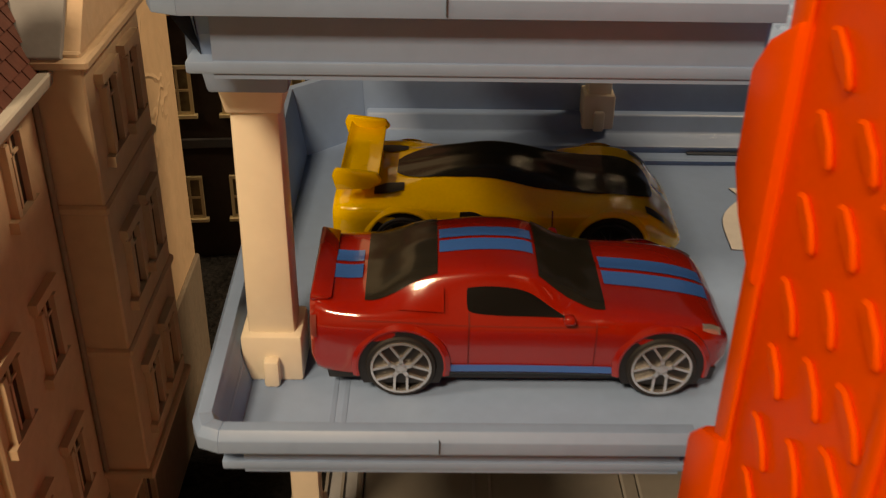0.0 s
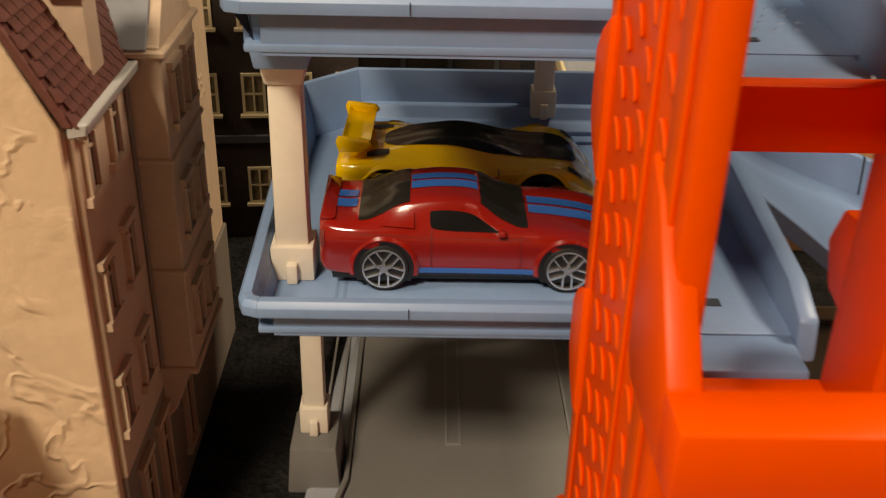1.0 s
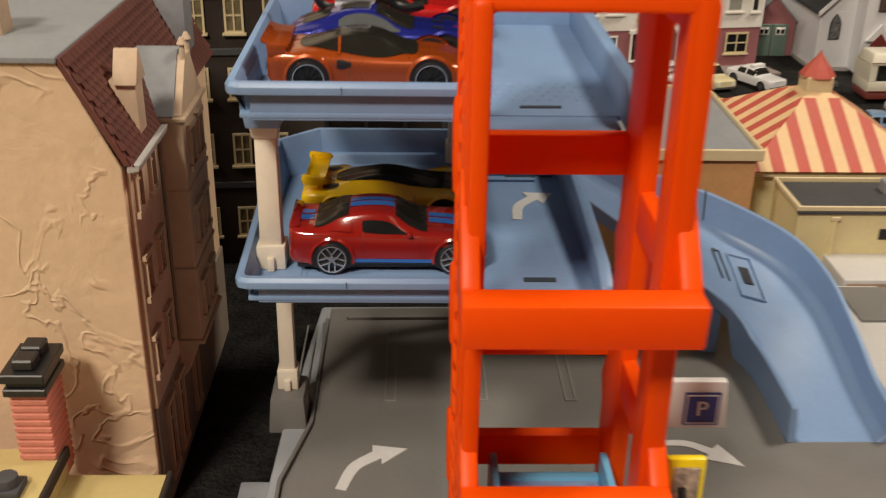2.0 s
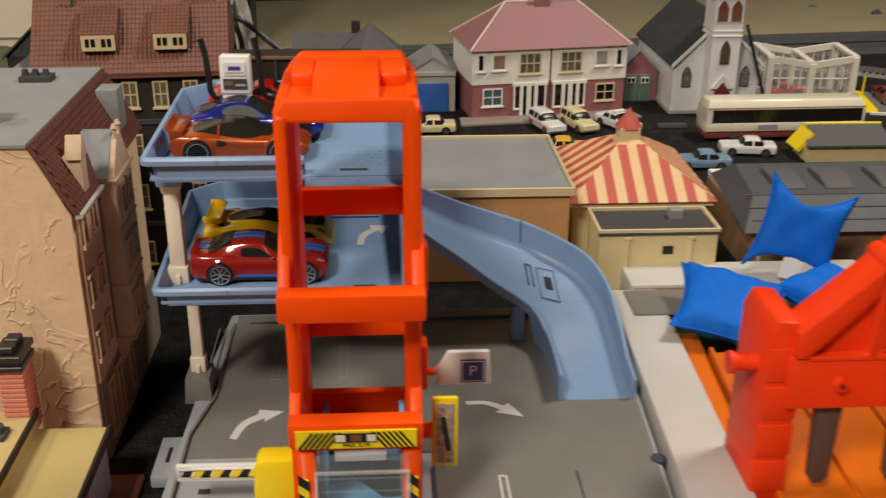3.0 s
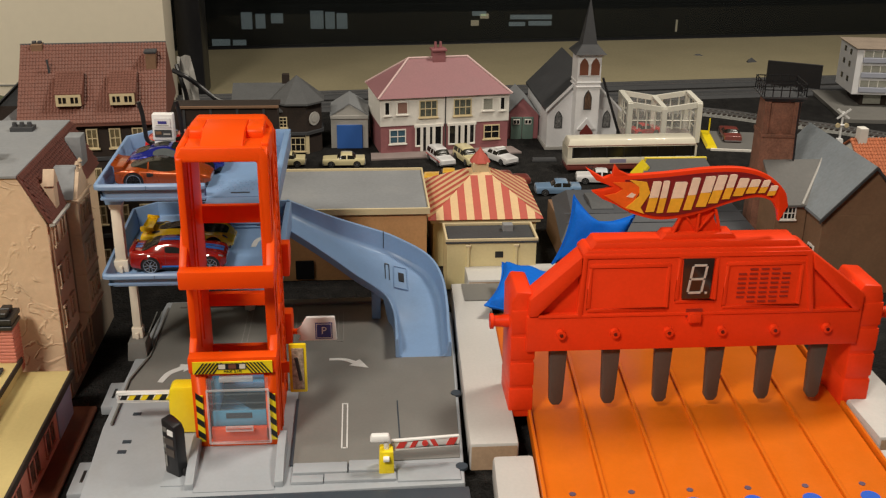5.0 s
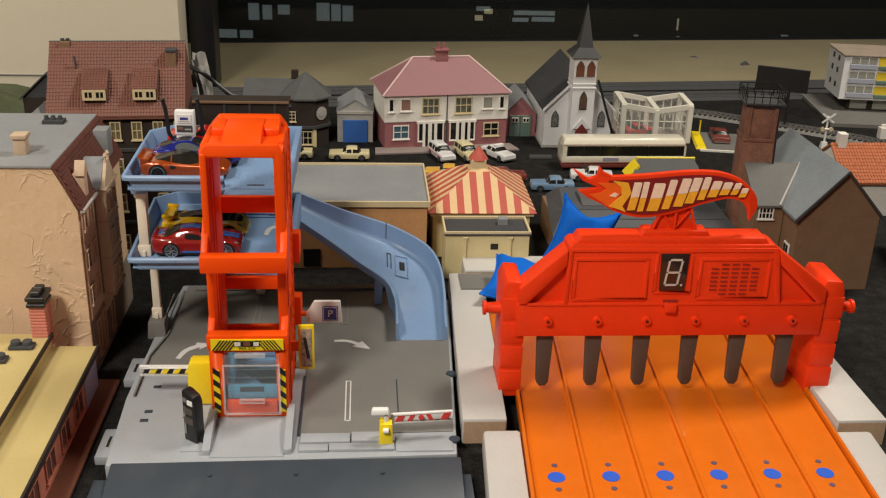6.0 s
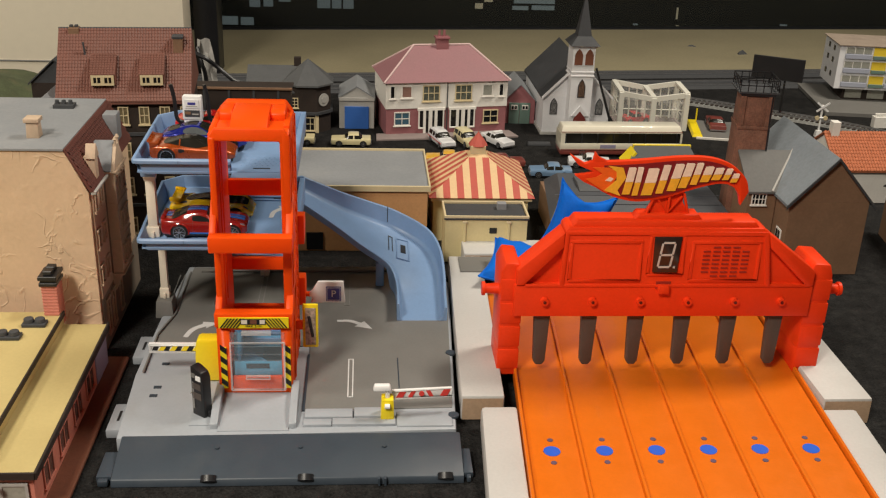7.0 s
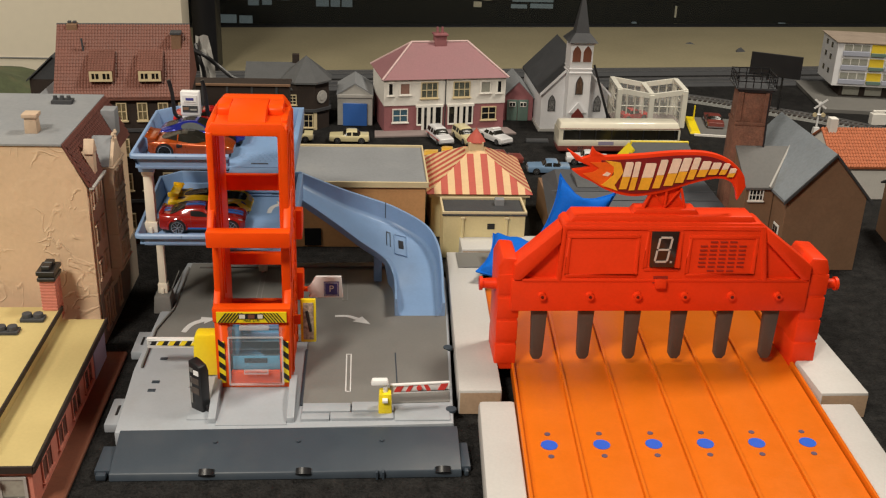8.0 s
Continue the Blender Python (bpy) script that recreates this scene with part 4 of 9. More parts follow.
rod(bm, (0.104, 0.162, 0.067), (0.1125, 0.162, 0.067), 0.0022)
part("bracket", bm, ORANGE, psign)
adv = part("advert_panel", (lambda b: (box(b, 0.1090, 0.1215, 0.1130, 0.1160, 0.0420, 0.0810), b)[1])(B()), YELLOW, garage, "yellow framed picture panel on the lift tower", 0.001)
bm = B()
box(bm, 0.1112, 0.1195, 0.1122, 0.1131, 0.0450, 0.0780)
part("picture", bm, material("advert_print", (0.32, 0.26, 0.20), 0.4, vary=0.9, scale=120, bump=0), adv, "small mottled printed picture")
bm = B()
rod(bm, (0.117, 0.1116, 0.053), (0.1140, 0.1116, 0.071), 0.0012)
part("picture_shape", bm, BLACK, adv)
bm = B()
box(bm, 0.1020, 0.1092, 0.1140, 0.1160, 0.058, 0.066)
part("bracket", bm, ORANGE, adv)


def boom(name, x0, y0, z0, x1, y1, h, stripes, mat, parent, frame_mat):
    L = math.hypot(x1 - x0, y1 - y0)
    bm = B()
    frame_y(bm, 0, L, -h, h, -0.0012, 0.0012, h * 0.32)
    box(bm, h * 0.3, L - h * 0.3, -0.0004, 0.0008, -h * 0.75, h * 0.75)
    arm = part(name, bm, frame_mat, parent, "", 0.0004)
    arm.matrix_basis = Matrix.Translation((x0, y0, z0)) @ Matrix.Rotation(math.atan2(y1 - y0, x1 - x0), 4, "Z")
    for s0, s1, sk in stripes:
        bm = B()
        prism(bm, [(s0 * L, -h * 0.68), (s1 * L, -h * 0.68), (s1 * L + sk, h * 0.68), (s0 * L + sk, h * 0.68)], "y", -0.0010, -0.0003)
        part("stripe", bm, mat, arm, smooth=False)
    return arm


ent = part("entry_barrier", (lambda b: (prism(b, [(0.0235, 0.0150), (0.0440, 0.0150), (0.0440, 0.0530), (0.0262, 0.0530), (0.0240, 0.0500), (0.0228, 0.0360)], "y", 0.106, 0.119), b)[1])(B()), YELLOW, garage, "bright yellow entry barrier housing", 0.0022)
boom("arm", -0.0150, 0.1165, 0.0405, 0.0240, 0.1160, 0.0046, [(0.04 + k * 0.24, 0.15 + k * 0.24, 0.003) for k in range(4)], BLACK, ent, WHITE)
boom("arm_print", -0.0140, 0.1160, 0.0405, 0.0240, 0.1155, 0.0032, [(0.16 + k * 0.24, 0.27 + k * 0.24, 0.003) for k in range(4)], YELLOW, ent, WHITE)
mach = part("ticket_machine", (lambda b: (prism(b, [(-0.0060, 0.0), (0.0068, 0.0), (0.0070, 0.0340), (0.0050, 0.0385), (-0.0020, 0.0415), (-0.0060, 0.0420)], "y", -0.0042, 0.0042), prism(b, [(0.0042, 0.0), (0.0100, 0.0), (0.0096, 0.0018), (0.0060, 0.0060), (0.0042, 0.0060)], "y", -0.0010, 0.0090), b)[-1])(B()), BLACK, garage, "tall black ticket machine with a printed front", 0.0011)
mach.matrix_basis = pose(0.0345, 0.0570, 0.0150, 0, 0, -38)
for x0, x1, z0, z1, mm in ((-0.0005, 0.0048, 0.0315, 0.0355, PAPERWHITE), (-0.0048, -0.0012, 0.0330, 0.0365, MIDGREY), (-0.0046, 0.0046, 0.0235, 0.0285, DARKGREY), (-0.0046, 0.0046, 0.0150, 0.0205, DARKGREY), (-0.0046, -0.0030, 0.0060, 0.0290, LINEGREY)):
    bm = B()
    box(bm, x0, x1, -0.0046, -0.0041, z0, z1)
    part("print", bm, mm, mach)
ext = part("exit_barrier", (lambda b: (taper(b, 0.1715, 0.1820, 0.0445, 0.0565, 0.0150, 0.0330, 0.0006), b)[1])(B()), YELLOW, garage, "small yellow exit barrier post", 0.001)
boom("arm", 0.1805, 0.0545, 0.0325, 0.2270, 0.0585, 0.0042, [(0.06, 0.17, 0.003), (0.26, 0.33, 0.003), (0.62, 0.69, -0.003), (0.80, 0.92, 0.003)], REDPRINT, ext, WHITE)
bm = B()
rod(bm, (0.2032, 0.0550, 0.0330), (0.2032, 0.0542, 0.0330), 0.0021, seg=16)
part("no_entry_disc", bm, REDPRINT, ext)
bm = B()
taper(bm, 0.1655, 0.1795, 0.0460, 0.0530, 0.0400, 0.0445, 0.001)
box(bm, 0.1750, 0.1785, 0.0480, 0.0515, 0.0320, 0.0405)
part("lamp_head", bm, WHITE, ext, "white moulded lamp head", 0.0012)
bm = B()
rod(bm, (0.1745, 0.0436, 0.0285), (0.1785, 0.0436, 0.0285), 0.002, seg=10)
part("hinge", bm, WHITE, ext)

# moulded step along the back of the middle deck
bm = B()
prism(bm, [(0.3005, 0.1008), (0.3120, 0.1008), (0.3120, 0.1085), (0.3085, 0.1085), (0.3070, 0.1040), (0.3005, 0.1030)], "x", -0.012, 0.094)
part("back_step", bm, BLUE, d2, "", 0.0006)


# ---- race track, finish gate, planks and bean bags ----
SH = 0.062


def shear(x, y):
    return x + SH * (y - 0.115)


track = thing("race_track", 0.40, 0.0, 0.0, "orange plastic six-lane race track", "race track")
LX = [0.3038 + 0.0393 * i for i in range(6)]
TY0, TY1, TZ = -0.52, 0.26, 0.0185


def lane_prism(bm, xa, xb, z0, z1, y0=TY0, y1=TY1):
    poly(bm, [(shear(x, y) - 0.40, y, z) for z in (z0, z1) for x, y in ((xa, y0), (xb, y0), (xb, y1), (xa, y1))],
         [(3, 2, 1, 0), (4, 5, 6, 7), (0, 1, 5, 4), (1, 2, 6, 5), (2, 3, 7, 6), (3, 0, 4, 7)])


for i, x in enumerate(LX):
    bm = B()
    lane_prism(bm, x - 0.0178 + 0.0003 * i, x + 0.0214 + 0.0003 * i, 0.012, TZ)
    lane = part("lane", bm, TRACK, track, "", 0.0006)
    for dy, r in ((0, 0.0063), (0.0145, 0.0022), (-0.0145, 0.0022)):
        bm = B()
        cx = shear(x, dy - 0.004) - 0.40 + 0.0003
        rod(bm, (cx, dy - 0.004, TZ - 0.0003), (cx, dy - 0.004, TZ + 0.0004), r, seg=24)
        part("blue_dot" if dy == 0 else "hole", bm, DOTBLUE if dy == 0 else material("dull_blue_hole", (0.10, 0.07, 0.12), 0.5), lane)
for i in range(7):
    x = LX[0] - 0.0178 + 0.0396 * i if 0 < i < 6 else (LX[0] - 0.0190 if i == 0 else LX[5] + 0.0250)
    bm = B()
    lane_prism(bm, x - 0.0012, x + 0.0012, 0.011, TZ + (0.0024 if 0 < i < 6 else 0.0040))
    part("lane_divider", bm, TRACK, track, "", 0.0005)

bm = B()
lane_prism(bm, LX[0] - 0.0420, LX[0] - 0.0212, 0.012, 0.0165, 0.125, TY1 + 0.03)
part("side_flange", bm, TRACK, track, "", 0.0005)

gate = thing("finish_gate", 0.40, 0.105, 0.0, "red plastic race finish gate with a digit display", "finish gate")
GX = 0.40


def gp(name, pts, y0, y1, mat=RED, parent=None, label="", bev=0.0012, dx=0.0, dz=0.0):
    bm = B()
    prism(bm, [(x - GX + dx, z + dz) for x, z in pts], "y", y0 - 0.105, y1 - 0.105)
    return part(name, bm, mat, parent or gate, label, bev)


gp("panel", [(0.279, 0.0725), (0.526, 0.0725), (0.526, 0.1005), (0.4890, 0.1015), (0.4815, 0.1480), (0.4770, 0.1510), (0.3200, 0.1510), (0.3165, 0.1480), (0.3150, 0.1015), (0.279, 0.1005)], 0.108, 0.132)
gp("top_step", [(0.3215, 0.1500), (0.4745, 0.1500), (0.4700, 0.1558), (0.3260, 0.1558)], 0.110, 0.131, bev=0.001)
gp("top_step", [(0.372, 0.1550), (0.428, 0.1550), (0.424, 0.1600), (0.376, 0.1600)], 0.114, 0.129, bev=0.001)
# a raised moulding that runs round the panel's edge
gp("panel_edge", [(0.3150, 0.1005), (0.3185, 0.1005), (0.3200, 0.1448), (0.4775, 0.1448), (0.4848, 0.1005), (0.4888, 0.1005), (0.4812, 0.1482), (0.3166, 0.1482)], 0.1070, 0.1082, bev=0.0005)
gp("sill_edge", [(0.2870, 0.0995), (0.5230, 0.0995), (0.5230, 0.1020), (0.2870, 0.1020)], 0.1072, 0.1082, bev=0.0004)
# braces: a sloping bar with a sunk web behind it
for pts, web in (([(0.2800, 0.1010), (0.2860, 0.1010), (0.3160, 0.1340), (0.3160, 0.1470), (0.2800, 0.1140)], [(0.284, 0.1005), (0.3160, 0.1005), (0.3160, 0.136)]),
                 ([(0.5250, 0.1010), (0.5190, 0.1010), (0.4845, 0.1340), (0.4815, 0.1470), (0.5250, 0.1140)], [(0.520, 0.1005), (0.4880, 0.1005), (0.4840, 0.136)])):
    gp("brace", pts, 0.1065, 0.128, bev=0.001)
    gp("brace_web", web, 0.113, 0.125, bev=0)
# frames on the panel
for x0, x1, z0, z1 in ((0.3215, 0.3800, 0.1035, 0.1405), (0.4200, 0.4770, 0.1040, 0.1405), (0.3850, 0.4145, 0.1090, 0.1465)):
    bm = B()
    frame_y(bm, x0 - GX, x1 - GX, z0, z1, 0.0021, 0.0040, 0.0026)
    part("panel_frame", bm, RED, gate, "", 0.0007)
# The panel's red, darkened for the shade inside slots and switch recess.
SLOTRED = material("shaded_red_slot", (0.30, 0.020, 0.008), 0.6, bump=0)
disp = gp("display", [(0.3895, 0.1130), (0.4095, 0.1130), (0.4105, 0.1440), (0.3885, 0.1440)], 0.1062, 0.1085, material("display_dark", (0.03, 0.018, 0.015), 0.15, bump=0), label="dark display with an unlit seven-segment digit", bev=0.0003)
SEG = material("segment_grey", (0.55, 0.50, 0.46), 0.4, bump=0)


def seg(pts):
    bm = B()
    prism(bm, [(x - GX + 0.0022, z - 0.0034) for x, z in pts], "y", 0.0004, 0.0014)
    part("digit_segment", bm, SEG, disp, smooth=False)


for z in (0.1215, 0.1320, 0.1425):
    sl = (z - 0.1215) * 0.12
    seg([(0.3912 + sl, z - 0.0007), (0.4000 + sl, z - 0.0007), (0.4004 + sl, z + 0.0007), (0.3916 + sl, z + 0.0007)])
for x in (0.3900, 0.4000):
    for z in (0.1222, 0.1327):
        sl = (z - 0.1215) * 0.12
        seg([(x + sl, z), (x + 0.0014 + sl, z), (x + 0.0025 + sl, z + 0.0090), (x + 0.0011 + sl, z + 0.0090)])
seg([(0.4033, 0.1205), (0.4048, 0.1205), (0.4048, 0.1220), (0.4033, 0.1220)])
for j in range(8):
    z = 0.1095 + j * 0.0036
    n = (3, 5, 5, 5, 5, 5, 5, 3)[j]
    for i in range(n):
        x = 0.4485 + (i - (n - 1) / 2) * 0.0080
        hl = 0.0029
        bm = B()
        box(bm, x - hl - GX, x + hl - GX, 0.0022, 0.0034, z - 0.00055, z + 0.00055)
        part("speaker_slot", bm, SLOTRED, gate)
for i, x in enumerate(LX):
    bm = B()
    rod(bm, (x - GX, -0.0006, 0.0870), (x - GX, 0.004, 0.0870), 0.0032, 0.0036, seg=16)
    led = part("lamp_bezel", bm, RED, gate)
    bm = B()
    rod(bm, (x - GX, -0.0012, 0.0870), (x - GX, 0.0008, 0.0870), 0.0012, 0.0018, seg=12)
    part("lamp", bm, material("dark_red_lamp", (0.10, 0.008, 0.008), 0.2, bump=0), led)
    gp("flag", [(x - 0.0066, 0.0790), (x + 0.0072, 0.0790), (x + 0.0054, 0.0285), (x + 0.0030, 0.0250), (x - 0.0022, 0.0250), (x - 0.0046, 0.0285)], 0.113, 0.119, DARKGREY, label="dark grey lane flag", bev=0.0008)
gp("switch", [(0.3955, 0.0950), (0.4045, 0.0950), (0.4045, 0.1022), (0.3955, 0.1022)], 0.1035, 0.1085, RED, label="red slide switch", bev=0.0006)
gp("switch_recess", [(0.3940, 0.0980), (0.4060, 0.0980), (0.4060, 0.1045), (0.3940, 0.1045)], 0.1074, 0.1084, SLOTRED, bev=0)
# uprights
for s in (0, 1):
    x0, x1 = (0.2690, 0.2860) if not s else (0.5235, 0.5430)
    up = gp("upright", [(x0, 0.016), (x1, 0.016), (x1, 0.108), (x1 - 0.003, 0.1175), (x0 + 0.003, 0.1185), (x0 - 0.001, 0.110)], 0.112, 0.152, label="red ribbed gate upright", bev=0.0018)
    for k in range(4):
        z = 0.022 + k * 0.0212
        bm = B()
        box(bm, x0 - GX - 0.0004, x1 - GX + 0.0005, 0.0062, 0.0475, z, z + 0.0186)
        part("rib_block", bm, RED, up, "", 0.001)
    sx = x0 if not s else x1
    sg = -1 if not s else 1
    bm = B()
    rod(bm, (sx - GX, 0.020, 0.090), (sx + sg * 0.012 - GX, 0.020, 0.090), 0.005, 0.004, seg=16)
    rod(bm, (sx + sg * 0.012 - GX, 0.020, 0.090), (sx + sg * 0.0145 - GX, 0.020, 0.090), 0.0058, seg=16)
    part("pin", bm, RED, up, "", 0)
# crest: flame-shaped plate in plain coloured shapes
CREST_TOP = curve([(0.3360, 0.2035, 0), (0.3460, 0.2030, 0), (0.372, 0.2045, 0), (0.404, 0.2075, 0), (0.428, 0.2070, 0), (0.446, 0.2010, 0), (0.4585, 0.1900, 0), (0.4625, 0.1790, 0)], 5)
CREST_LOW = curve([(0.4570, 0.1670, 0), (0.4545, 0.1760, 0), (0.4490, 0.1830, 0), (0.438, 0.1855, 0), (0.420, 0.1815, 0), (0.396, 0.1735, 0), (0.372, 0.1700, 0), (0.352, 0.1745, 0), (0.338, 0.1820, 0)], 5)
crest = gp("crest", [(p[0], p[1]) for p in CREST_TOP] + [(p[0], p[1]) for p in CREST_LOW] + [(0.3290, 0.1860), (0.3215, 0.1915), (0.3300, 0.1925), (0.3360, 0.1945), (0.3240, 0.1995), (0.3165, 0.2085), (0.3290, 0.2010)], 0.116, 0.121, RED, label="red flame-shaped crest with printed coloured shapes", bev=0.0008)
gp("flame_tip", [(0.3350, 0.2025), (0.3365, 0.2105), (0.3400, 0.2060), (0.3470, 0.2028)], 0.116, 0.121, RED, crest, bev=0.0006)
DEEPRED = material("dark_red_print", (0.20, 0.010, 0.015), 0.4, bump=0)
FLAMEY = material("flame_yellow_print", (0.86, 0.45, 0.03), 0.4, bump=0)
FLAMEO = material("flame_orange_print", (0.85, 0.13, 0.01), 0.4, bump=0)
CRW = material("crest_pale_print", (0.86, 0.70, 0.56), 0.4, bump=0)


def crest_edge(x):
    """Lower and upper edge of the printed field at x."""
    lo_e = np.interp(x, [p[0] for p in CREST_LOW[5:]][::-1], [p[1] for p in CREST_LOW[5:]][::-1]) + 0.0028
    hi_e = np.interp(x, [p[0] for p in CREST_TOP], [p[1] for p in CREST_TOP]) - 0.0030
    return float(lo_e), float(hi_e)


xs = [0.344 + 0.0044 * k for k in range(25)]
gp("dark_red_field", [(x, crest_edge(x)[0]) for x in xs] + [(x, crest_edge(x)[1]) for x in xs[::-1]], 0.1152, 0.1161, DEEPRED, crest, bev=0)
gp("orange_flame", [(0.3300, 0.1890), (0.3480, 0.1775), (0.3520, 0.1860), (0.3560, 0.1945), (0.3480, 0.1985), (0.3350, 0.1985), (0.3430, 0.1935), (0.3380, 0.1905)], 0.1148, 0.1155, FLAMEO, crest, bev=0)
gp("yellow_flame", [(0.3455, 0.1800), (0.3590, 0.1752), (0.3560, 0.1800), (0.3620, 0.1905), (0.3590, 0.1985), (0.3470, 0.2000), (0.3540, 0.1950), (0.3545, 0.1885), (0.3500, 0.1840)], 0.1144, 0.1150, FLAMEY, crest, bev=0)
gp("flame_eye", [(0.3455, 0.1880), (0.3500, 0.1872), (0.3520, 0.1895), (0.3490, 0.1910)], 0.1144, 0.1150, CRW, crest, bev=0)
# ten slanting blocks, pale above and yellow below, of uneven width
x = 0.3600
for k, (w, lean, top, gap) in enumerate(((0.0062, 0.0035, 0.00, 0.0016), (0.0046, 0.0030, 0.00, 0.0028), (0.0088, 0.0040, 0.06, 0.0026), (0.0058, 0.0045, 0.00, 0.0030), (0.0072, 0.0050, 0.00, 0.0014), (0.0068, 0.0050, 0.00, 0.0026),
                                         (0.0054, 0.0040, 0.00, 0.0022), (0.0070, 0.0035, 0.14, 0.0020), (0.0068, 0.0030, 0.16, 0.0020), (0.0050, 0.0030, 0.05, 0.0016), (0.0052, 0.0020, 0.12, 0.0))):
    za, zb = crest_edge(x + w / 2)
    h = zb - za
    za, zb = za + 0.10 * h, zb - (0.07 + top) * h
    zm = za + (zb - za) * 0.46
    q = (zm - za) / (zb - za) * lean
    gp("pale_block", [(x + q, zm), (x + q + w, zm + 0.0004), (x + lean + w * 0.96, zb - 0.0006), (x + lean + w * 0.8, zb), (x + lean, zb - 0.0002)], 0.1141, 0.1147, CRW, crest, bev=0)
    gp("yellow_block", [(x - 0.0003, za), (x + w * 0.92, za + 0.0002), (x + q + w, zm), (x + q, zm)], 0.1141, 0.1147, FLAMEY, crest, bev=0)
    x += w + gap
gp("crest_post", [(0.3810, 0.1590), (0.4170, 0.1590), (0.4110, 0.1690), (0.4120, 0.1790), (0.3850, 0.1735), (0.3860, 0.1690)], 0.1195, 0.123, RED, crest, bev=0.0006)
for a, b in ((0.3885, 0.3985), (0.4095, 0.3990)):
    gp("crest_rib", [(a - 0.0008, 0.1745), (a + 0.0008, 0.1745), (b + 0.0008, 0.1600), (b - 0.0008, 0.1600)], 0.1170, 0.1198, RED, crest, bev=0.0004)
for a0, a1 in (((0.3820, 0.1592), (0.3868, 0.1735)), ((0.4160, 0.1592), (0.4108, 0.1770)), ((0.3990, 0.1600), (0.3992, 0.1750))):
    gp("crest_rib", [(a0[0] - 0.0009, a0[1]), (a0[0] + 0.0009, a0[1]), (a1[0] + 0.0009, a1[1]), (a1[0] - 0.0009, a1[1])], 0.1165, 0.1198, RED, crest, bev=0.0004)


def plank(x0, x1, y0, y1, z0, z1, label, sh=0.0, bev=0.0015):
    cx, cy = (x0 + x1) / 2, (y0 + y1) / 2
    t = thing("plank", cx, cy, z0, label, "wooden plank")
    bm = B()
    poly(bm, [(x + sh * (y - y1) - cx, y - cy, z - z0) for z in (z0, z1) for x, y in ((x0, y0), (x1, y0), (x1, y1), (x0, y1))],
         [(3, 2, 1, 0), (4, 5, 6, 7), (0, 1, 5, 4), (1, 2, 6, 5), (2, 3, 7, 6), (3, 0, 4, 7)])
    part("board", bm, PLANK, t, "", bev)
    bm = B()
    poly(bm, [(x + sh * (y0 - y1) - cx, y0 - 0.0008 - cy, z - z0) for x, z in ((x0 + 0.001, z0 + 0.0012), (x1 - 0.001, z0 + 0.0012), (x1 - 0.001, z1 - 0.002), (x0 + 0.001, z1 - 0.002))], [(0, 1, 2, 3)])
    part("raw_end", bm, RAWWOOD, t, "bare wood end grain")
    return t


plank(0.2455, 0.280, 0.068, 0.345, 0.0, 0.0225, "white painted plank with a bare wood end", 0.035)
plank(0.2505, 0.2795, -0.40, 0.058, 0.0, 0.0195, "clean white painted wooden block", 0.06, 0.003)
plank(0.5285, 0.5690, 0.058, 0.178, 0.0, 0.0235, "white painted wooden block beside the track", 0.0)
plank(0.5225, 0.5520, -0.40, 0.050, 0.0, 0.0195, "long white painted wooden block", 0.06, 0.003)
plank(0.2620, 0.44, 0.347, 0.385, 0.0, 0.0245, "white painted cross plank", 0.0)
t = thing("grey_card", 0.277, 0.322, 0.0227, "small grey card lying on the plank", "card")
bm = B()
box(bm, -0.022, 0.026, -0.018, 0.018, 0, 0.0012)
part("sheet", bm, MIDGREY, t)


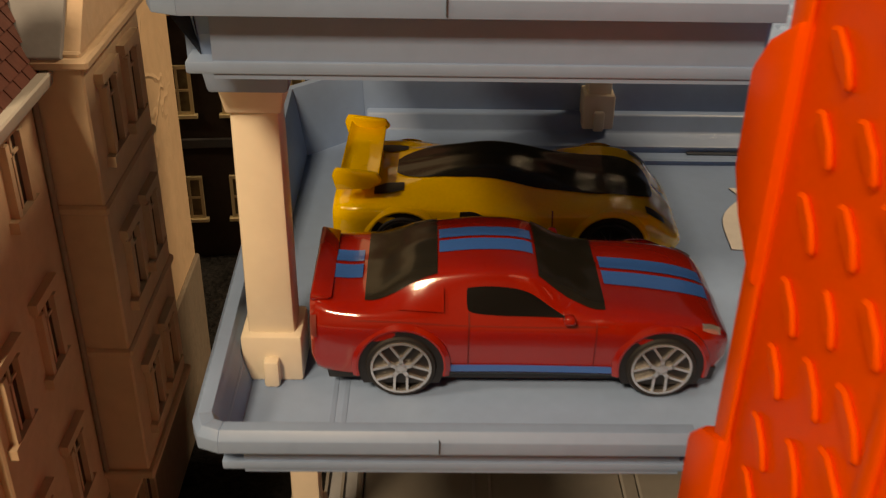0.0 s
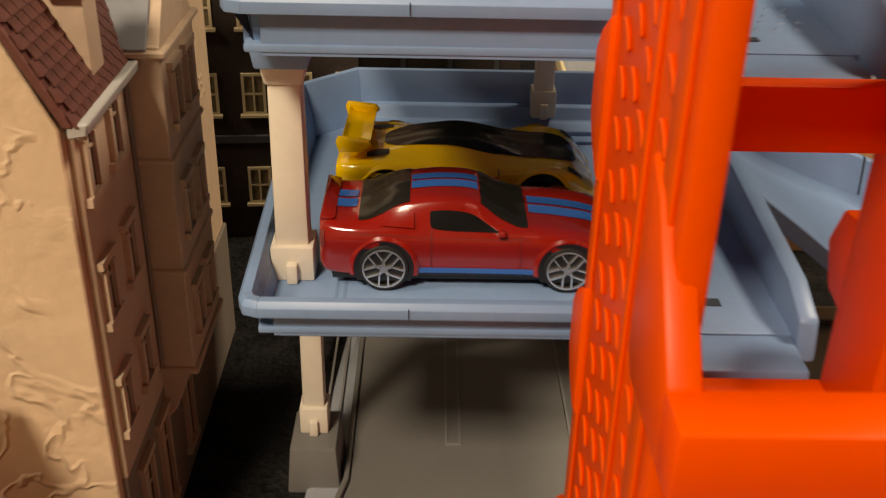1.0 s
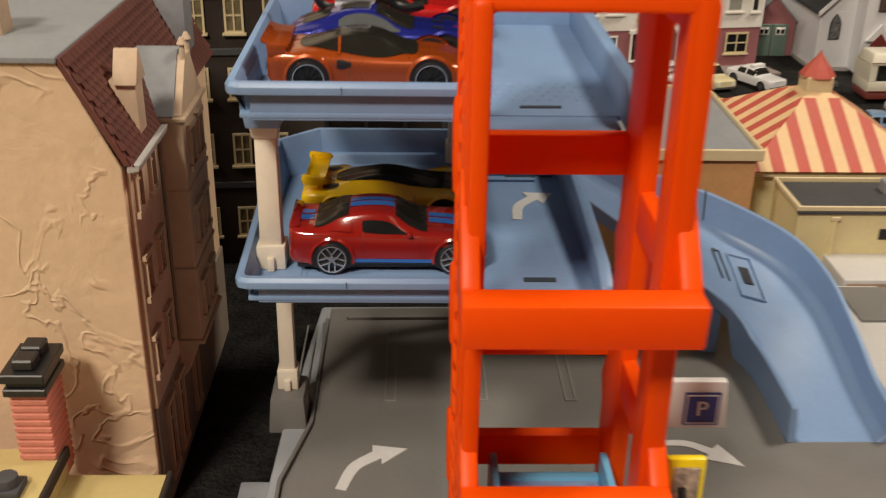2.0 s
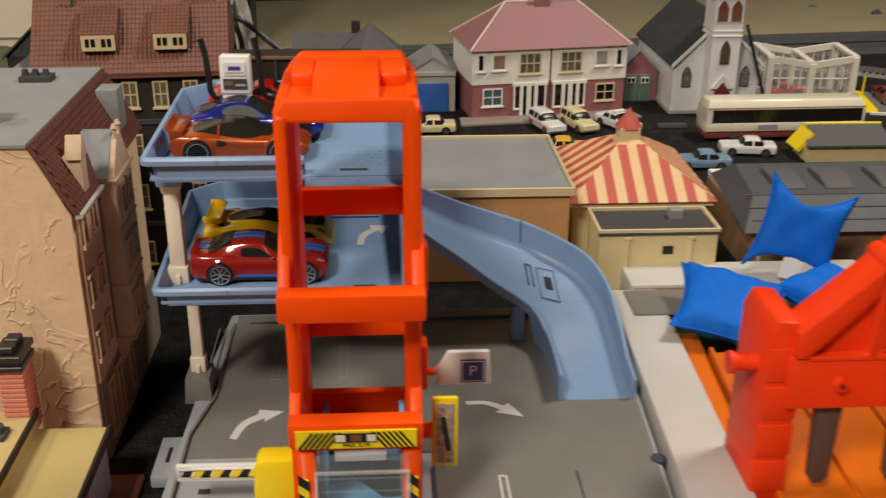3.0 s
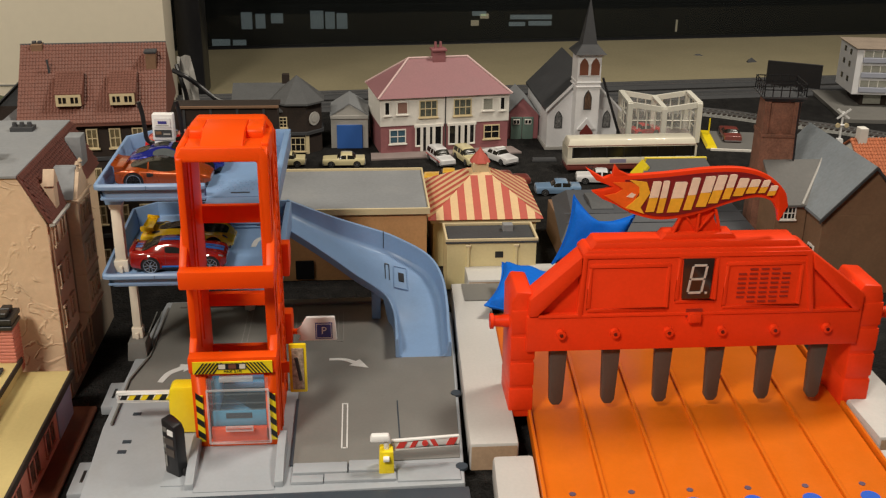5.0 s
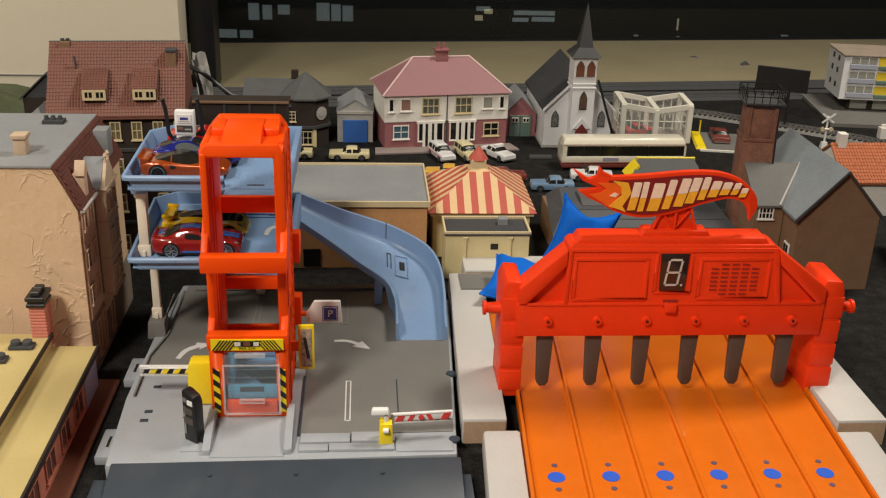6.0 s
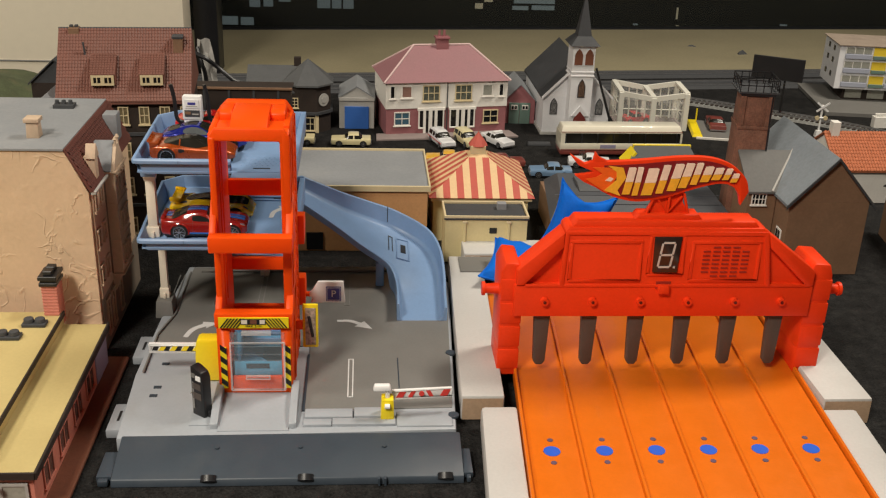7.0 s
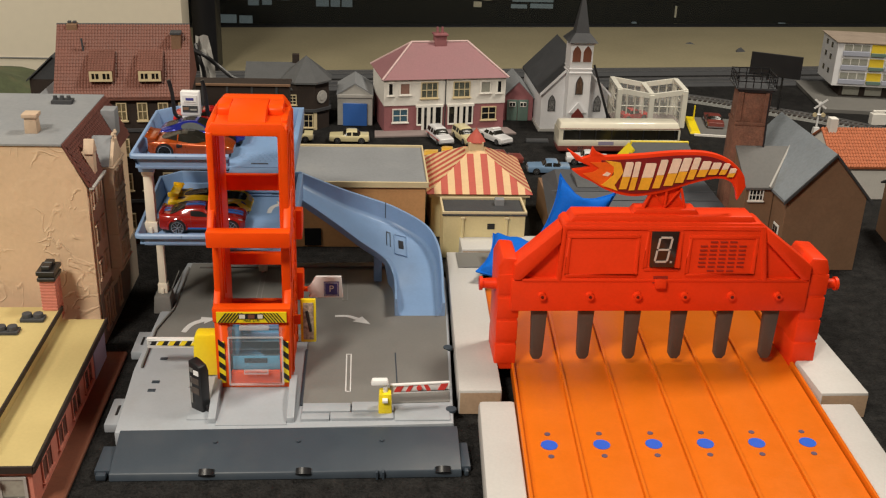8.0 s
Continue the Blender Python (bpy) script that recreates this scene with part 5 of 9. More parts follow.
def bean_bag(x, y, z, sx, sy, thick, m, label, tag=False, seed=1, dip=0.09):
    t = thing("bean_bag", x, y, z, label, "bean bag", group="bean bags")
    t.matrix_basis = Matrix.Translation((x, y, z)) @ m
    bm = B()
    n = 20
    rg = random.Random(seed)
    ph = [rg.uniform(0, 6) for _ in range(6)]
    tops, bots = [], []
    for j in range(n + 1):
        a, b = [], []
        for i in range(n + 1):
            u, v = 2 * i / n - 1, 2 * j / n - 1
            pinch = 1 - (dip * (1 - abs(u)) ** 0.8 * v * v if v > 0 and dip > 0.3 else dip * (1 - abs(u) ** 2) * abs(v) ** 3)
            pinch2 = 1 - 0.16 * (1 - abs(v) ** 2) * abs(u) ** 3
            h = thick * (max(0, (1 - u ** 4) * (1 - v ** 4))) ** 0.5
            wr = 0.06 * thick * (math.sin(7 * u + ph[0]) * math.sin(6 * v + ph[1]) + math.sin(11 * u + 5 * v + ph[2]))
            px, py = u * sx * pinch2, v * sy * pinch
            edge = i in (0, n) or j in (0, n)
            a.append(bm.verts.new((px, py, 0 if edge else h + wr)))
            b.append(a[-1] if edge else bm.verts.new((px, py, -h * 0.8 + wr)))
        tops.append(a)
        bots.append(b)
    for j in range(n):
        for i in range(n):
            bm.faces.new([tops[j][i], tops[j][i + 1], tops[j + 1][i + 1], tops[j + 1][i]])
            q = [bots[j][i], bots[j + 1][i], bots[j + 1][i + 1], bots[j][i + 1]]
            if len(set(q)) == 4 and not all(vv in (tops[j][i], tops[j][i + 1], tops[j + 1][i + 1], tops[j + 1][i]) for vv in q):
                bm.faces.new(q)
    edge = [tops[0][i].co.copy() for i in range(n)] + [tops[j][n].co.copy() for j in range(n)] + [tops[n][n - i].co.copy() for i in range(n)] + [tops[n - j][0].co.copy() for j in range(n)]
    part("bag", bm, CLOTH, t)
    bm = B()
    pipe(bm, [tuple(p) for p in edge] + [tuple(edge[0])], 0.0009, 6)
    part("seam", bm, CLOTH, t, "stitched edge seam")
    if tag:
        bm = B()
        box(bm, -sx * 0.2, sx * 0.25, -sy * 1.0, -sy * 0.55, thick * 0.72, thick * 0.78)
        part("tag", bm, PAPERWHITE, t, "white cloth tag")
    return t


bean_bag(0.3140, 0.290, 0.0350, 0.036, 0.034, 0.0125, pose(0, 0, 0, 12, 10, -18), "blue nylon bean bag lying on the plank", seed=2)
bean_bag(0.3830, 0.358, 0.0600, 0.031, 0.035, 0.0105, pose(0, 0, 0, 76, 0, -8) @ pose(0, 0, 0, 0, 0, -15), "blue nylon bean bag standing on edge with a white tag", True, seed=3, dip=0.60)
bean_bag(0.3880, 0.305, 0.034, 0.028, 0.028, 0.011, pose(0, 0, 0, 8, -6, 25), "blue nylon bean bag lying behind the gate", seed=4)


# ---- model village buildings ----
def building(name, label, x, y, z=0.0, rz=0.0, cat="model building"):
    return thing(name, x, y, z, label, cat, rz)


def block(parent, x0, x1, y0, y1, z0, z1, mat, name="wall", bev=0.0004, label=""):
    bm = B()
    box(bm, x0, x1, y0, y1, z0, z1)
    return part(name, bm, mat, parent, label, bev, 1)


def gable(parent, x0, x1, y0, y1, z0, z1, mat, name="roof", axis="x", over=0.003, t=0.002, wall=None):
    """A pitched roof with ridge along an axis: two slabs, and gable walls below."""
    if axis == "x":
        c = (y0 + y1) / 2
        o = over
        for s, ye in ((0, y0 - o), (1, y1 + o)):
            bm = B()
            k = (z1 - z0) / (c - y0)
            ze = z0 - k * o
            prism(bm, [(ye, ze), (c, z1), (c, z1 + t), (ye, ze + t)], "x", x0 - o, x1 + o)
            part(name, bm, mat, parent)
        if wall:
            bm = B()
            prism(bm, [(y0, z0 - 0.0001), (y1, z0 - 0.0001), (c, z1 - 0.0002)], "x", x0, x1)
            part("gable_wall", bm, wall, parent, smooth=False)
    else:
        c = (x0 + x1) / 2
        o = over
        for s, xe in ((0, x0 - o), (1, x1 + o)):
            bm = B()
            k = (z1 - z0) / (c - x0)
            ze = z0 - k * o
            prism(bm, [(xe, ze), (c, z1), (c, z1 + t), (xe, ze + t)], "y", y0 - o, y1 + o)
            part(name, bm, mat, parent)
        if wall:
            bm = B()
            prism(bm, [(x0, z0 - 0.0001), (x1, z0 - 0.0001), (c, z1 - 0.0002)], "y", y0, y1)
            part("gable_wall", bm, wall, parent, smooth=False)


def hip(parent, x0, x1, y0, y1, z0, z1, ridge, mat, name="roof", trim=None, w=0.0018):
    """A hipped roof; ridge: how far the ridge stops short of the ends."""
    c = (y0 + y1) / 2
    bm = B()
    vs = [(x0, y0, z0), (x1, y0, z0), (x1, y1, z0), (x0, y1, z0), (x0 + ridge, c, z1), (x1 - ridge, c, z1)]
    poly(bm, vs, [(0, 1, 5, 4), (1, 2, 5), (2, 3, 4, 5), (3, 0, 4), (3, 2, 1, 0)])
    r = part(name, bm, mat, parent, smooth=False)
    if trim:
        for a, b in ((0, 4), (1, 5), (2, 5), (3, 4), (4, 5)):
            bm = B()
            p, q = Vector(vs[a]), Vector(vs[b])
            rod(bm, p + Vector((0, 0, 0.0004)), q + Vector((0, 0, 0.0004)), w, seg=6)
            part("ridge_trim", bm, trim, r)
    return r


# tall stucco apartment house at the side
apt = building("stucco_house", "tall cream stucco model house with brown mansard roof", -0.16, 0.26)
OX, OY = 0.16, -0.26


def sp(name, pts, y0, y1, mat, label="", bev=0.0004):
    bm = B()
    prism(bm, [(x + OX, z) for x, z in pts], "y", y0 + OY, y1 + OY)
    return part(name, bm, mat, apt, label, bev, 1)


sp("wall", [(-0.40, 0.0), (-0.0685, 0.0), (-0.0685, 0.1485), (-0.0855, 0.1845), (-0.40, 0.1845)], 0.184, 0.335, STUCCO, "cream stucco wall with raised plaster swirls")
sp("mansard", [(-0.0675, 0.1490), (-0.0650, 0.1490), (-0.0840, 0.1865), (-0.0862, 0.1855)], 0.1835, 0.334, BROWNTILE, "brown tiled mansard slope")
sp("roof", [(-0.40, 0.1846), (-0.0850, 0.1846), (-0.0850, 0.1868), (-0.40, 0.1868)], 0.1825, 0.337, GREYROOF, "flat grey roof", 0.0003)
sp("side_face", [(-0.0688, 0.049), (-0.0668, 0.049), (-0.0668, 0.1465), (-0.0688, 0.1465)], 0.1875, 0.229, PALESTONE, "tan stone side wall")
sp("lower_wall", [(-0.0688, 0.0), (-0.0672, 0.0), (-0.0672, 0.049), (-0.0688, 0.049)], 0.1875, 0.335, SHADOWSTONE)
sp("gutter", [(-0.0668, 0.1462), (-0.0625, 0.1470), (-0.0620, 0.1500), (-0.0668, 0.1495)], 0.184, 0.2285, CONCRETE, "grey gutter")
BAYX, BAY0, BAY1 = -0.0570, 0.2285, 0.2670
sp("bay", [(-0.0690, 0.054), (BAYX, 0.054), (BAYX, 0.1530), (-0.0690, 0.1530)], BAY0, BAY1, PALESTONE, "projecting tan stone bay")
for z, g in ((0.0540, 0.0012), (0.0870, 0.0007), (0.1205, 0.0007), (0.1500, 0.0016)):
    sp("band", [(-0.0690, z), (BAYX + g, z), (BAYX + g, z + 0.0020), (-0.0690, z + 0.0020)], BAY0 - g, BAY1 + g, PALESTONE, bev=0.0005)
for y in (0.2315, 0.2640):
    sp("bracket", [(-0.0690, 0.034), (-0.0640, 0.040), (-0.0585, 0.0538), (-0.0690, 0.0538)], y - 0.002, y + 0.002, PALESTONE)
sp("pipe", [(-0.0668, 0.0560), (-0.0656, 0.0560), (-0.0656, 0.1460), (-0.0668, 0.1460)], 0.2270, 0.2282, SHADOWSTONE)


def side_window(x, yc, zc, w, h):
    bm = B()
    y0, y1, z0, z1 = yc - w / 2 + OY, yc + w / 2 + OY, zc - h / 2, zc + h / 2
    X = x + OX
    for b in ((y0 - 0.0015, y0, z0, z1), (y1, y1 + 0.0015, z0, z1)):
        box(bm, X - 0.0005, X + 0.0015, *b)
    box(bm, X - 0.0005, X + 0.0008, y0 - 0.0022, y1 + 0.0022, z1, z1 + 0.0012)
    box(bm, X, X + 0.0007, (y0 + y1) / 2 - 0.0004, (y0 + y1) / 2 + 0.0004, z0, z1)
    box(bm, X, X + 0.0007, y0, y1, z0 + h * 0.74, z0 + h * 0.74 + 0.0006)
    wn = part("window", bm, PALESTONE, apt)
    for nm, za, zb in (("lintel", z1 + 0.0012, z1 + 0.0032), ("sill", z0 - 0.0022, z0)):
        bm = B()
        box(bm, X - 0.0005, X + 0.0017, y0 - 0.0030, y1 + 0.0030, za, zb)
        part(nm, bm, PALESTONE, wn)
    bm = B()
    box(bm, X - 0.0003, X + 0.0003, y0, y1, z0, z1)
    part("pane", bm, WINDARK, wn)


for zc in (0.1365, 0.1030, 0.0700):
    for yc in (0.1945, 0.2140):
        side_window(-0.0668, yc, zc, 0.0054, 0.0135)
for zc in (0.1370, 0.1040, 0.0710):
    for yc in (0.2395, 0.2550):
        side_window(BAYX, yc, zc, 0.0054, 0.0135)
for yc in (0.203, 0.222, 0.252):
    side_window(-0.0672, yc, 0.026, 0.007, 0.030)
# tiles on the mansard
bm = B()
for i in range(34):
    for j in range(13):
        u0, u1 = j / 13, min(1, (j + 1.1) / 13)
        y = 0.1838 + i * 0.00442 + (j % 2) * 0.0022 + OY
        xa, xb = -0.0648 - 0.0190 * u0 + OX, -0.0648 - 0.0190 * u1 + OX
        za, zb = 0.1490 + 0.0375 * u0, 0.1490 + 0.0375 * u1
        poly(bm, [(xa + 0.0010, y, za), (xa + 0.0010, y + 0.0040, za), (xb + 0.0002, y + 0.0040, zb), (xb + 0.0002, y, zb), (xa, y, za), (xa, y + 0.0040, za)], [(0, 1, 2, 3), (4, 5, 1, 0), (4, 0, 3), (1, 5, 2)])
tl = part("tiles", bm, BROWNTILE, apt, smooth=False)
tl["kind"] = "stuff"
# dormers on the mansard
bm = B()
prism(bm, [(-0.0664 + OX, 0.1510), (-0.0664 + OX, 0.1725), (-0.0790 + OX, 0.1725)], "y", 0.2050 + OY, 0.2145 + OY)
prism(bm, [(0.2028 + OY, 0.1715), (0.2168 + OY, 0.1715), (0.2105 + OY, 0.1830), (0.2092 + OY, 0.1830)], "x", -0.0740 + OX, -0.0655 + OX)
d = part("dormer", bm, PALESTONE, apt, "cream gabled dormer", 0.0005)
# cross gable over the bay
BAYC = (BAY0 + BAY1) / 2
bm = B()
prism(bm, [(BAY0 + OY, 0.1520), (BAY1 + OY, 0.1520), (BAYC + 0.004 + OY, 0.1715), (BAYC - 0.004 + OY, 0.1715)], "x", -0.0700 + OX, BAYX + OX)
part("gablet", bm, PALESTONE, apt, "", 0.0005)
bm = B()
prism(bm, [(BAY0 - 0.0015 + OY, 0.1525), (BAYC - 0.003 + OY, 0.1735), (BAYC + 0.003 + OY, 0.1735), (BAY1 + 0.0015 + OY, 0.1525), (BAY1 + OY, 0.1505), (BAYC + OY, 0.1700), (BAY0 + OY, 0.1505)], "x", -0.0840 + OX, BAYX - 0.0030 + OX)
part("bay_roof", bm, GREYROOF, apt, "grey bay roof", 0.0004)
for x, y in ((BAYX - 0.0010, BAYC - 0.0040), (BAYX - 0.0010, BAYC + 0.0045)):
    bm = B()
    rod(bm, (x + OX, y + OY, 0.1700), (x + OX, y + OY, 0.1760), 0.0012, 0.0009)
    rod(bm, (x + OX, y + OY, 0.1760), (x + OX, y + OY, 0.1785), 0.0020, 0.0008)
    part("finial", bm, PALESTONE, apt)
bm = B()
prism(bm, [(0.296 + OY, 0.1580), (0.312 + OY, 0.1580), (0.312 + OY, 0.1830), (0.296 + OY, 0.1830)], "x", -0.080 + OX, -0.0675 + OX)
part("dormer", bm, GREYROOF, apt, "grey box dormer", 0.0006)
bm = B()
taper(bm, -0.1215 + OX, -0.1110 + OX, 0.2100 + OY, 0.2210 + OY, 0.1866, 0.2010, 0.0006)
box(bm, -0.1225 + OX, -0.1100 + OX, 0.2090 + OY, 0.2220 + OY, 0.2000, 0.2035)
part("chimney", bm, PALESTONE, apt, "cream roof chimney", 0.0005)
bm = B()
box(bm, -0.1240 + OX, -0.1060 + OX, 0.300 + OY, 0.312 + OY, 0.1866, 0.1900)
for k in range(3):
    rod(bm, (-0.1215 + OX + k * 0.006, 0.306 + OY, 0.190), (-0.1215 + OX + k * 0.006, 0.306 + OY, 0.1935), 0.0022, 0.0018, seg=8)
part("roof_vent", bm, DARKROOF, apt, "dark roof vent")

# low salmon building with pale yellow roof
low = building("salmon_building", "low salmon brick model building with pale yellow roof", -0.16, 0.05)
QX, QY = 0.16, -0.05


def lo(name, x0, x1, y0, y1, z0, z1, mat, label="", bev=0.0005, parent=None):
    bm = B()
    box(bm, x0 + QX, x1 + QX, y0 + QY, y1 + QY, z0, z1)
    return part(name, bm, mat, parent or low, label, bev, 1)


lo("wall", -0.34, -0.0600, -0.050, 0.157, 0.004, 0.0375, SALMON, "salmon brick walls")
lo("roof", -0.34, -0.0585, -0.053, 0.160, 0.0375, 0.0395, YELLOWROOF, "pale yellow roof with dark edges", 0.0003)
lo("roof_edge", -0.34, -0.0570, -0.0545, -0.053, 0.0345, 0.0405, BROWNWALL)
lo("roof_edge", -0.0585, -0.0565, -0.0545, 0.1615, 0.0345, 0.0405, BROWNWALL)
lo("upper_roof", -0.34, -0.0935, -0.040, 0.1600, 0.0395, 0.0510, YELLOWROOF, "raised pale yellow roof", 0.0004)
lo("roof_edge", -0.0937, -0.0920, -0.0410, 0.1605, 0.0475, 0.0522, BROWNWALL)
lo("plinth", -0.34, -0.0445, -0.30, 0.168, 0.0004, 0.0042, TERRA, "brown baseboard", 0.001)
lo("side_panel", -0.0605, -0.0592, 0.118, 0.156, 0.005, 0.034, LILAC, "lilac end panel")
for y in (-0.022, 0.018, 0.058, 0.096):
    w = part("window", (lambda b: ([box(b, -0.0604 + QX, -0.0588 + QX, y + QY - 0.011 + k * 0.0110, y + QY - 0.0094 + k * 0.0110, 0.012, 0.030) for k in range(3)], box(b, -0.0604 + QX, -0.0588 + QX, y + QY - 0.011, y + QY + 0.0126, 0.029, 0.0305), box(b, -0.0604 + QX, -0.0580 + QX, y + QY - 0.012, y + QY + 0.0136, 0.0105, 0.012), b)[-1])(B()), SALMON, low)
    bm = B()
    box(bm, -0.0602 + QX, -0.0594 + QX, y + QY - 0.0100, y + QY + 0.0116, 0.0122, 0.0290)
    part("pane", bm, material("brown_shop_pane", (0.12, 0.06, 0.05), 0.2, bump=0), w)
window(low, -0.0990 + QX + 0.0, -0.0640 + QX, 0.012, 0.030, -0.0505 + QY, CONCRETE, WINLIGHT, (1, 0), 0.002)
bm = B()
rod(bm, (-0.083 + QX, -0.057 + QY, 0.030), (-0.083 + QX, -0.060 + QY, 0.036), 0.0022, 0.001, seg=10)
part("lamp", bm, CONCRETE, low, "small grey wall lamp")
chm = lo("chimney", -0.1062, -0.0945, 0.153, 0.169, 0.038, 0.0800, SALMON, "salmon brick chimney stack")
for k in range(14):
    lo("brick_course", -0.1067, -0.0940, 0.1525, 0.1695, 0.0405 + k * 0.0028, 0.0425 + k * 0.0028, SALMON, bev=0.0003, parent=chm)
for z0, z1, g in ((0.0785, 0.0815, 0.002), (0.0815, 0.0840, 0.0005), (0.0840, 0.0875, 0.0025)):
    lo("cap", -0.1066 - g * 0.5, -0.0941 + g * 0.5, 0.1525 - g, 0.1695 + g, z0, z1, BLACK, bev=0.0004, parent=chm)
for y in (0.1565, 0.1655):
    lo("pot", -0.1040, -0.0967, y - 0.0038, y + 0.0038, 0.0875, 0.0915, BLACK, bev=0.0006, parent=chm)
for y, x in ((0.136, -0.114), (0.114, -0.128), (0.04, -0.150)):
    bm = B()
    for k in range(2):
        rod(bm, (x + QX + k * 0.009, y + QY, 0.051), (x + QX + k * 0.009, y + QY, 0.0575), 0.0045, 0.004, seg=10)
    box(bm, x + QX - 0.005, x + QX + 0.014, y + QY - 0.005, y + QY + 0.005, 0.051, 0.054)
    part("roof_vent", bm, DARKROOF, low, "dark grey roof vent", 0.0006)

# brown tiled house behind
brn = building("brown_house", "dark brown model house with red tiled roof and dormers", -0.088, 0.47, rz=5)
block(brn, -0.0672, 0.0623, -0.055, 0.06, 0.0, 0.166, BROWNWALL, label="dark brown brick walls")
CURTAIN = material("drawn_curtain_pane", (0.16, 0.13, 0.07), 0.4, vary=0.5, scale=150, bump=0)
bm = B()
prism(bm, [(-0.0600, 0.1630), (0.0, 0.2260), (0.065, 0.163), (0.065, 0.161), (-0.06, 0.161)], "x", -0.0702, 0.0642)
rf = part("roof", bm, ROOFTILE, brn, "red-brown tiled roof", smooth=False)
bm = B()
for i in range(46):
    x = -0.0699 + i * 0.00292
    for j in range(22):
        u0, u1 = j / 22, (j + 1.15) / 22
        y0, y1 = -0.0605 + 0.0600 * u0, -0.0605 + 0.0600 * min(1, u1)
        z0, z1 = 0.1636 + 0.0630 * u0, 0.1636 + 0.0630 * min(1, u1)
        poly(bm, [(x, y0, z0 + 0.0009), (x + 0.0014, y0, z0 + 0.0016), (x + 0.0027, y0, z0 + 0.0008), (x, y1, z1 + 0.0002), (x + 0.0014, y1, z1 + 0.0008), (x + 0.0027, y1, z1 + 0.0001), (x, y0, z0), (x + 0.0027, y0, z0)],
             [(0, 1, 4, 3), (1, 2, 5, 4), (6, 7, 2, 1, 0)])
tl = part("tiles", bm, ROOFTILE, rf, smooth=False)
tl["kind"] = "stuff"
for cx in (-0.0230, 0.0252):
    bm = B()
    prism(bm, [(-0.052, 0.1790), (-0.052, 0.1902), (-0.027, 0.2052), (-0.027, 0.1997), (-0.042, 0.1790)], "x", cx - 0.0122, cx + 0.0122)
    dm = part("dormer", bm, ROOFTILE, brn, "tiled dormer with cream window", smooth=False)
    bm = B()
    for i in range(9):
        x = cx - 0.0125 + i * 0.0028
        for j in range(9):
            u0, u1 = j / 9, min(1, (j + 1.12) / 9)
            y0, y1, z0, z1 = -0.0535 + 0.0268 * u0, -0.0535 + 0.0268 * u1, 0.1894 + 0.0161 * u0, 0.1894 + 0.0161 * u1
            poly(bm, [(x, y0, z0 + 0.0008), (x + 0.0013, y0, z0 + 0.0015), (x + 0.0026, y0, z0 + 0.0008), (x, y1, z1 + 0.0003), (x + 0.0013, y1, z1 + 0.0009), (x + 0.0026, y1, z1 + 0.0003), (x, y0, z0), (x + 0.0026, y0, z0)],
                 [(0, 1, 4, 3), (1, 2, 5, 4), (6, 7, 2, 1, 0)])
    tl = part("tiles", bm, ROOFTILE, dm, smooth=False)
    tl["kind"] = "stuff"
    bm = B()
    frame_y(bm, cx - 0.0112, cx + 0.0112, 0.1790, 0.1896, -0.0538, -0.0522, 0.0024)
    box(bm, cx - 0.0019, cx + 0.0019, -0.0536, -0.0523, 0.1812, 0.1874)
    for s in (-1, 1):
        box(bm, cx + s * 0.0055 - 0.0005, cx + s * 0.0055 + 0.0005, -0.0536, -0.0523, 0.1812, 0.1874)
    part("window_frame", bm, CREAMFRAME, dm)
    bm = B()
    box(bm, cx - 0.0096, cx + 0.0096, -0.0526, -0.0521, 0.1807, 0.1877)
    part("pane", bm, WINDARK, dm)
for k in range(-3, 3):
    x = 0.0157 + 0.0208 * k
    for z0, z1 in ((0.1385, 0.1575), (0.1015, 0.1190), (0.0620, 0.0810), (0.0180, 0.0360)):
        window(brn, x - 0.0052, x + 0.0052, z0, z1, -0.0550, CREAMFRAME, CURTAIN, (1, 1), 0.0012)
for z in (0.126, 0.048):
    block(brn, -0.0690, 0.0643, -0.0565, -0.0552, z, z + 0.004, DARKROOF, "string_course")
chb = block(brn, 0.0460, 0.0555, -0.022, -0.011, 0.196, 0.220, BARN, "chimney", label="brown brick chimney")
block(chb, 0.0450, 0.0565, -0.023, -0.010, 0.220, 0.2225, DARKROOF, "chimney_cap")
chb = block(brn, -0.0600, -0.0495, -0.006, 0.006, 0.2200, 0.2275, BARN, "chimney")
for x in (-0.0573, -0.0522):
    block(chb, x - 0.0018, x + 0.0018, -0.002, 0.002, 0.2275, 0.2300, DARKROOF, "chimney_pot")
bm = B()
rod(bm, (-0.0702, 0, 0.2264), (0.0642, 0, 0.2264), 0.0012, seg=8)
part("ridge_tile", bm, DARKROOF, rf)
bm = B()
rod(bm, (-0.0425, -0.0225, 0.2020), (-0.0435, -0.0225, 0.2165), 0.0010)
part("vent_pipe", bm, DARKROOF, brn)

# dark long shed and corner pub
shed = building("long_shed", "long dark brown flat shed with a tan roof edge", 0.008, 0.62)
block(shed, -0.060, 0.060, 0.0, 0.028, 0, 0.1235, BROWNWALL)
block(shed, -0.062, 0.062, -0.001, 0.030, 0.1235, 0.1258, BROWNWALL, "roof")
block(shed, -0.062, 0.062, -0.003, -0.001, 0.1235, 0.1266, BARN, "roof_edge", label="thin tan roof edge")
for x in (-0.045, -0.015, 0.015, 0.045):
    block(shed, x - 0.0015, x + 0.0015, -0.0012, 0.0, 0.0, 0.1235, DARKROOF, "batten")
pub = building("corner_pub", "dark corner pub with grey roof and turret", 0.062, 0.88)
block(pub, -0.072, 0.010, -0.025, 0.055, 0.0, 0.060, BROWNWALL)
gable(pub, -0.072, 0.008, -0.025, 0.065, 0.060, 0.086, GREYSLATE, axis="x", over=0.004, t=0.002, wall=BROWNWALL)
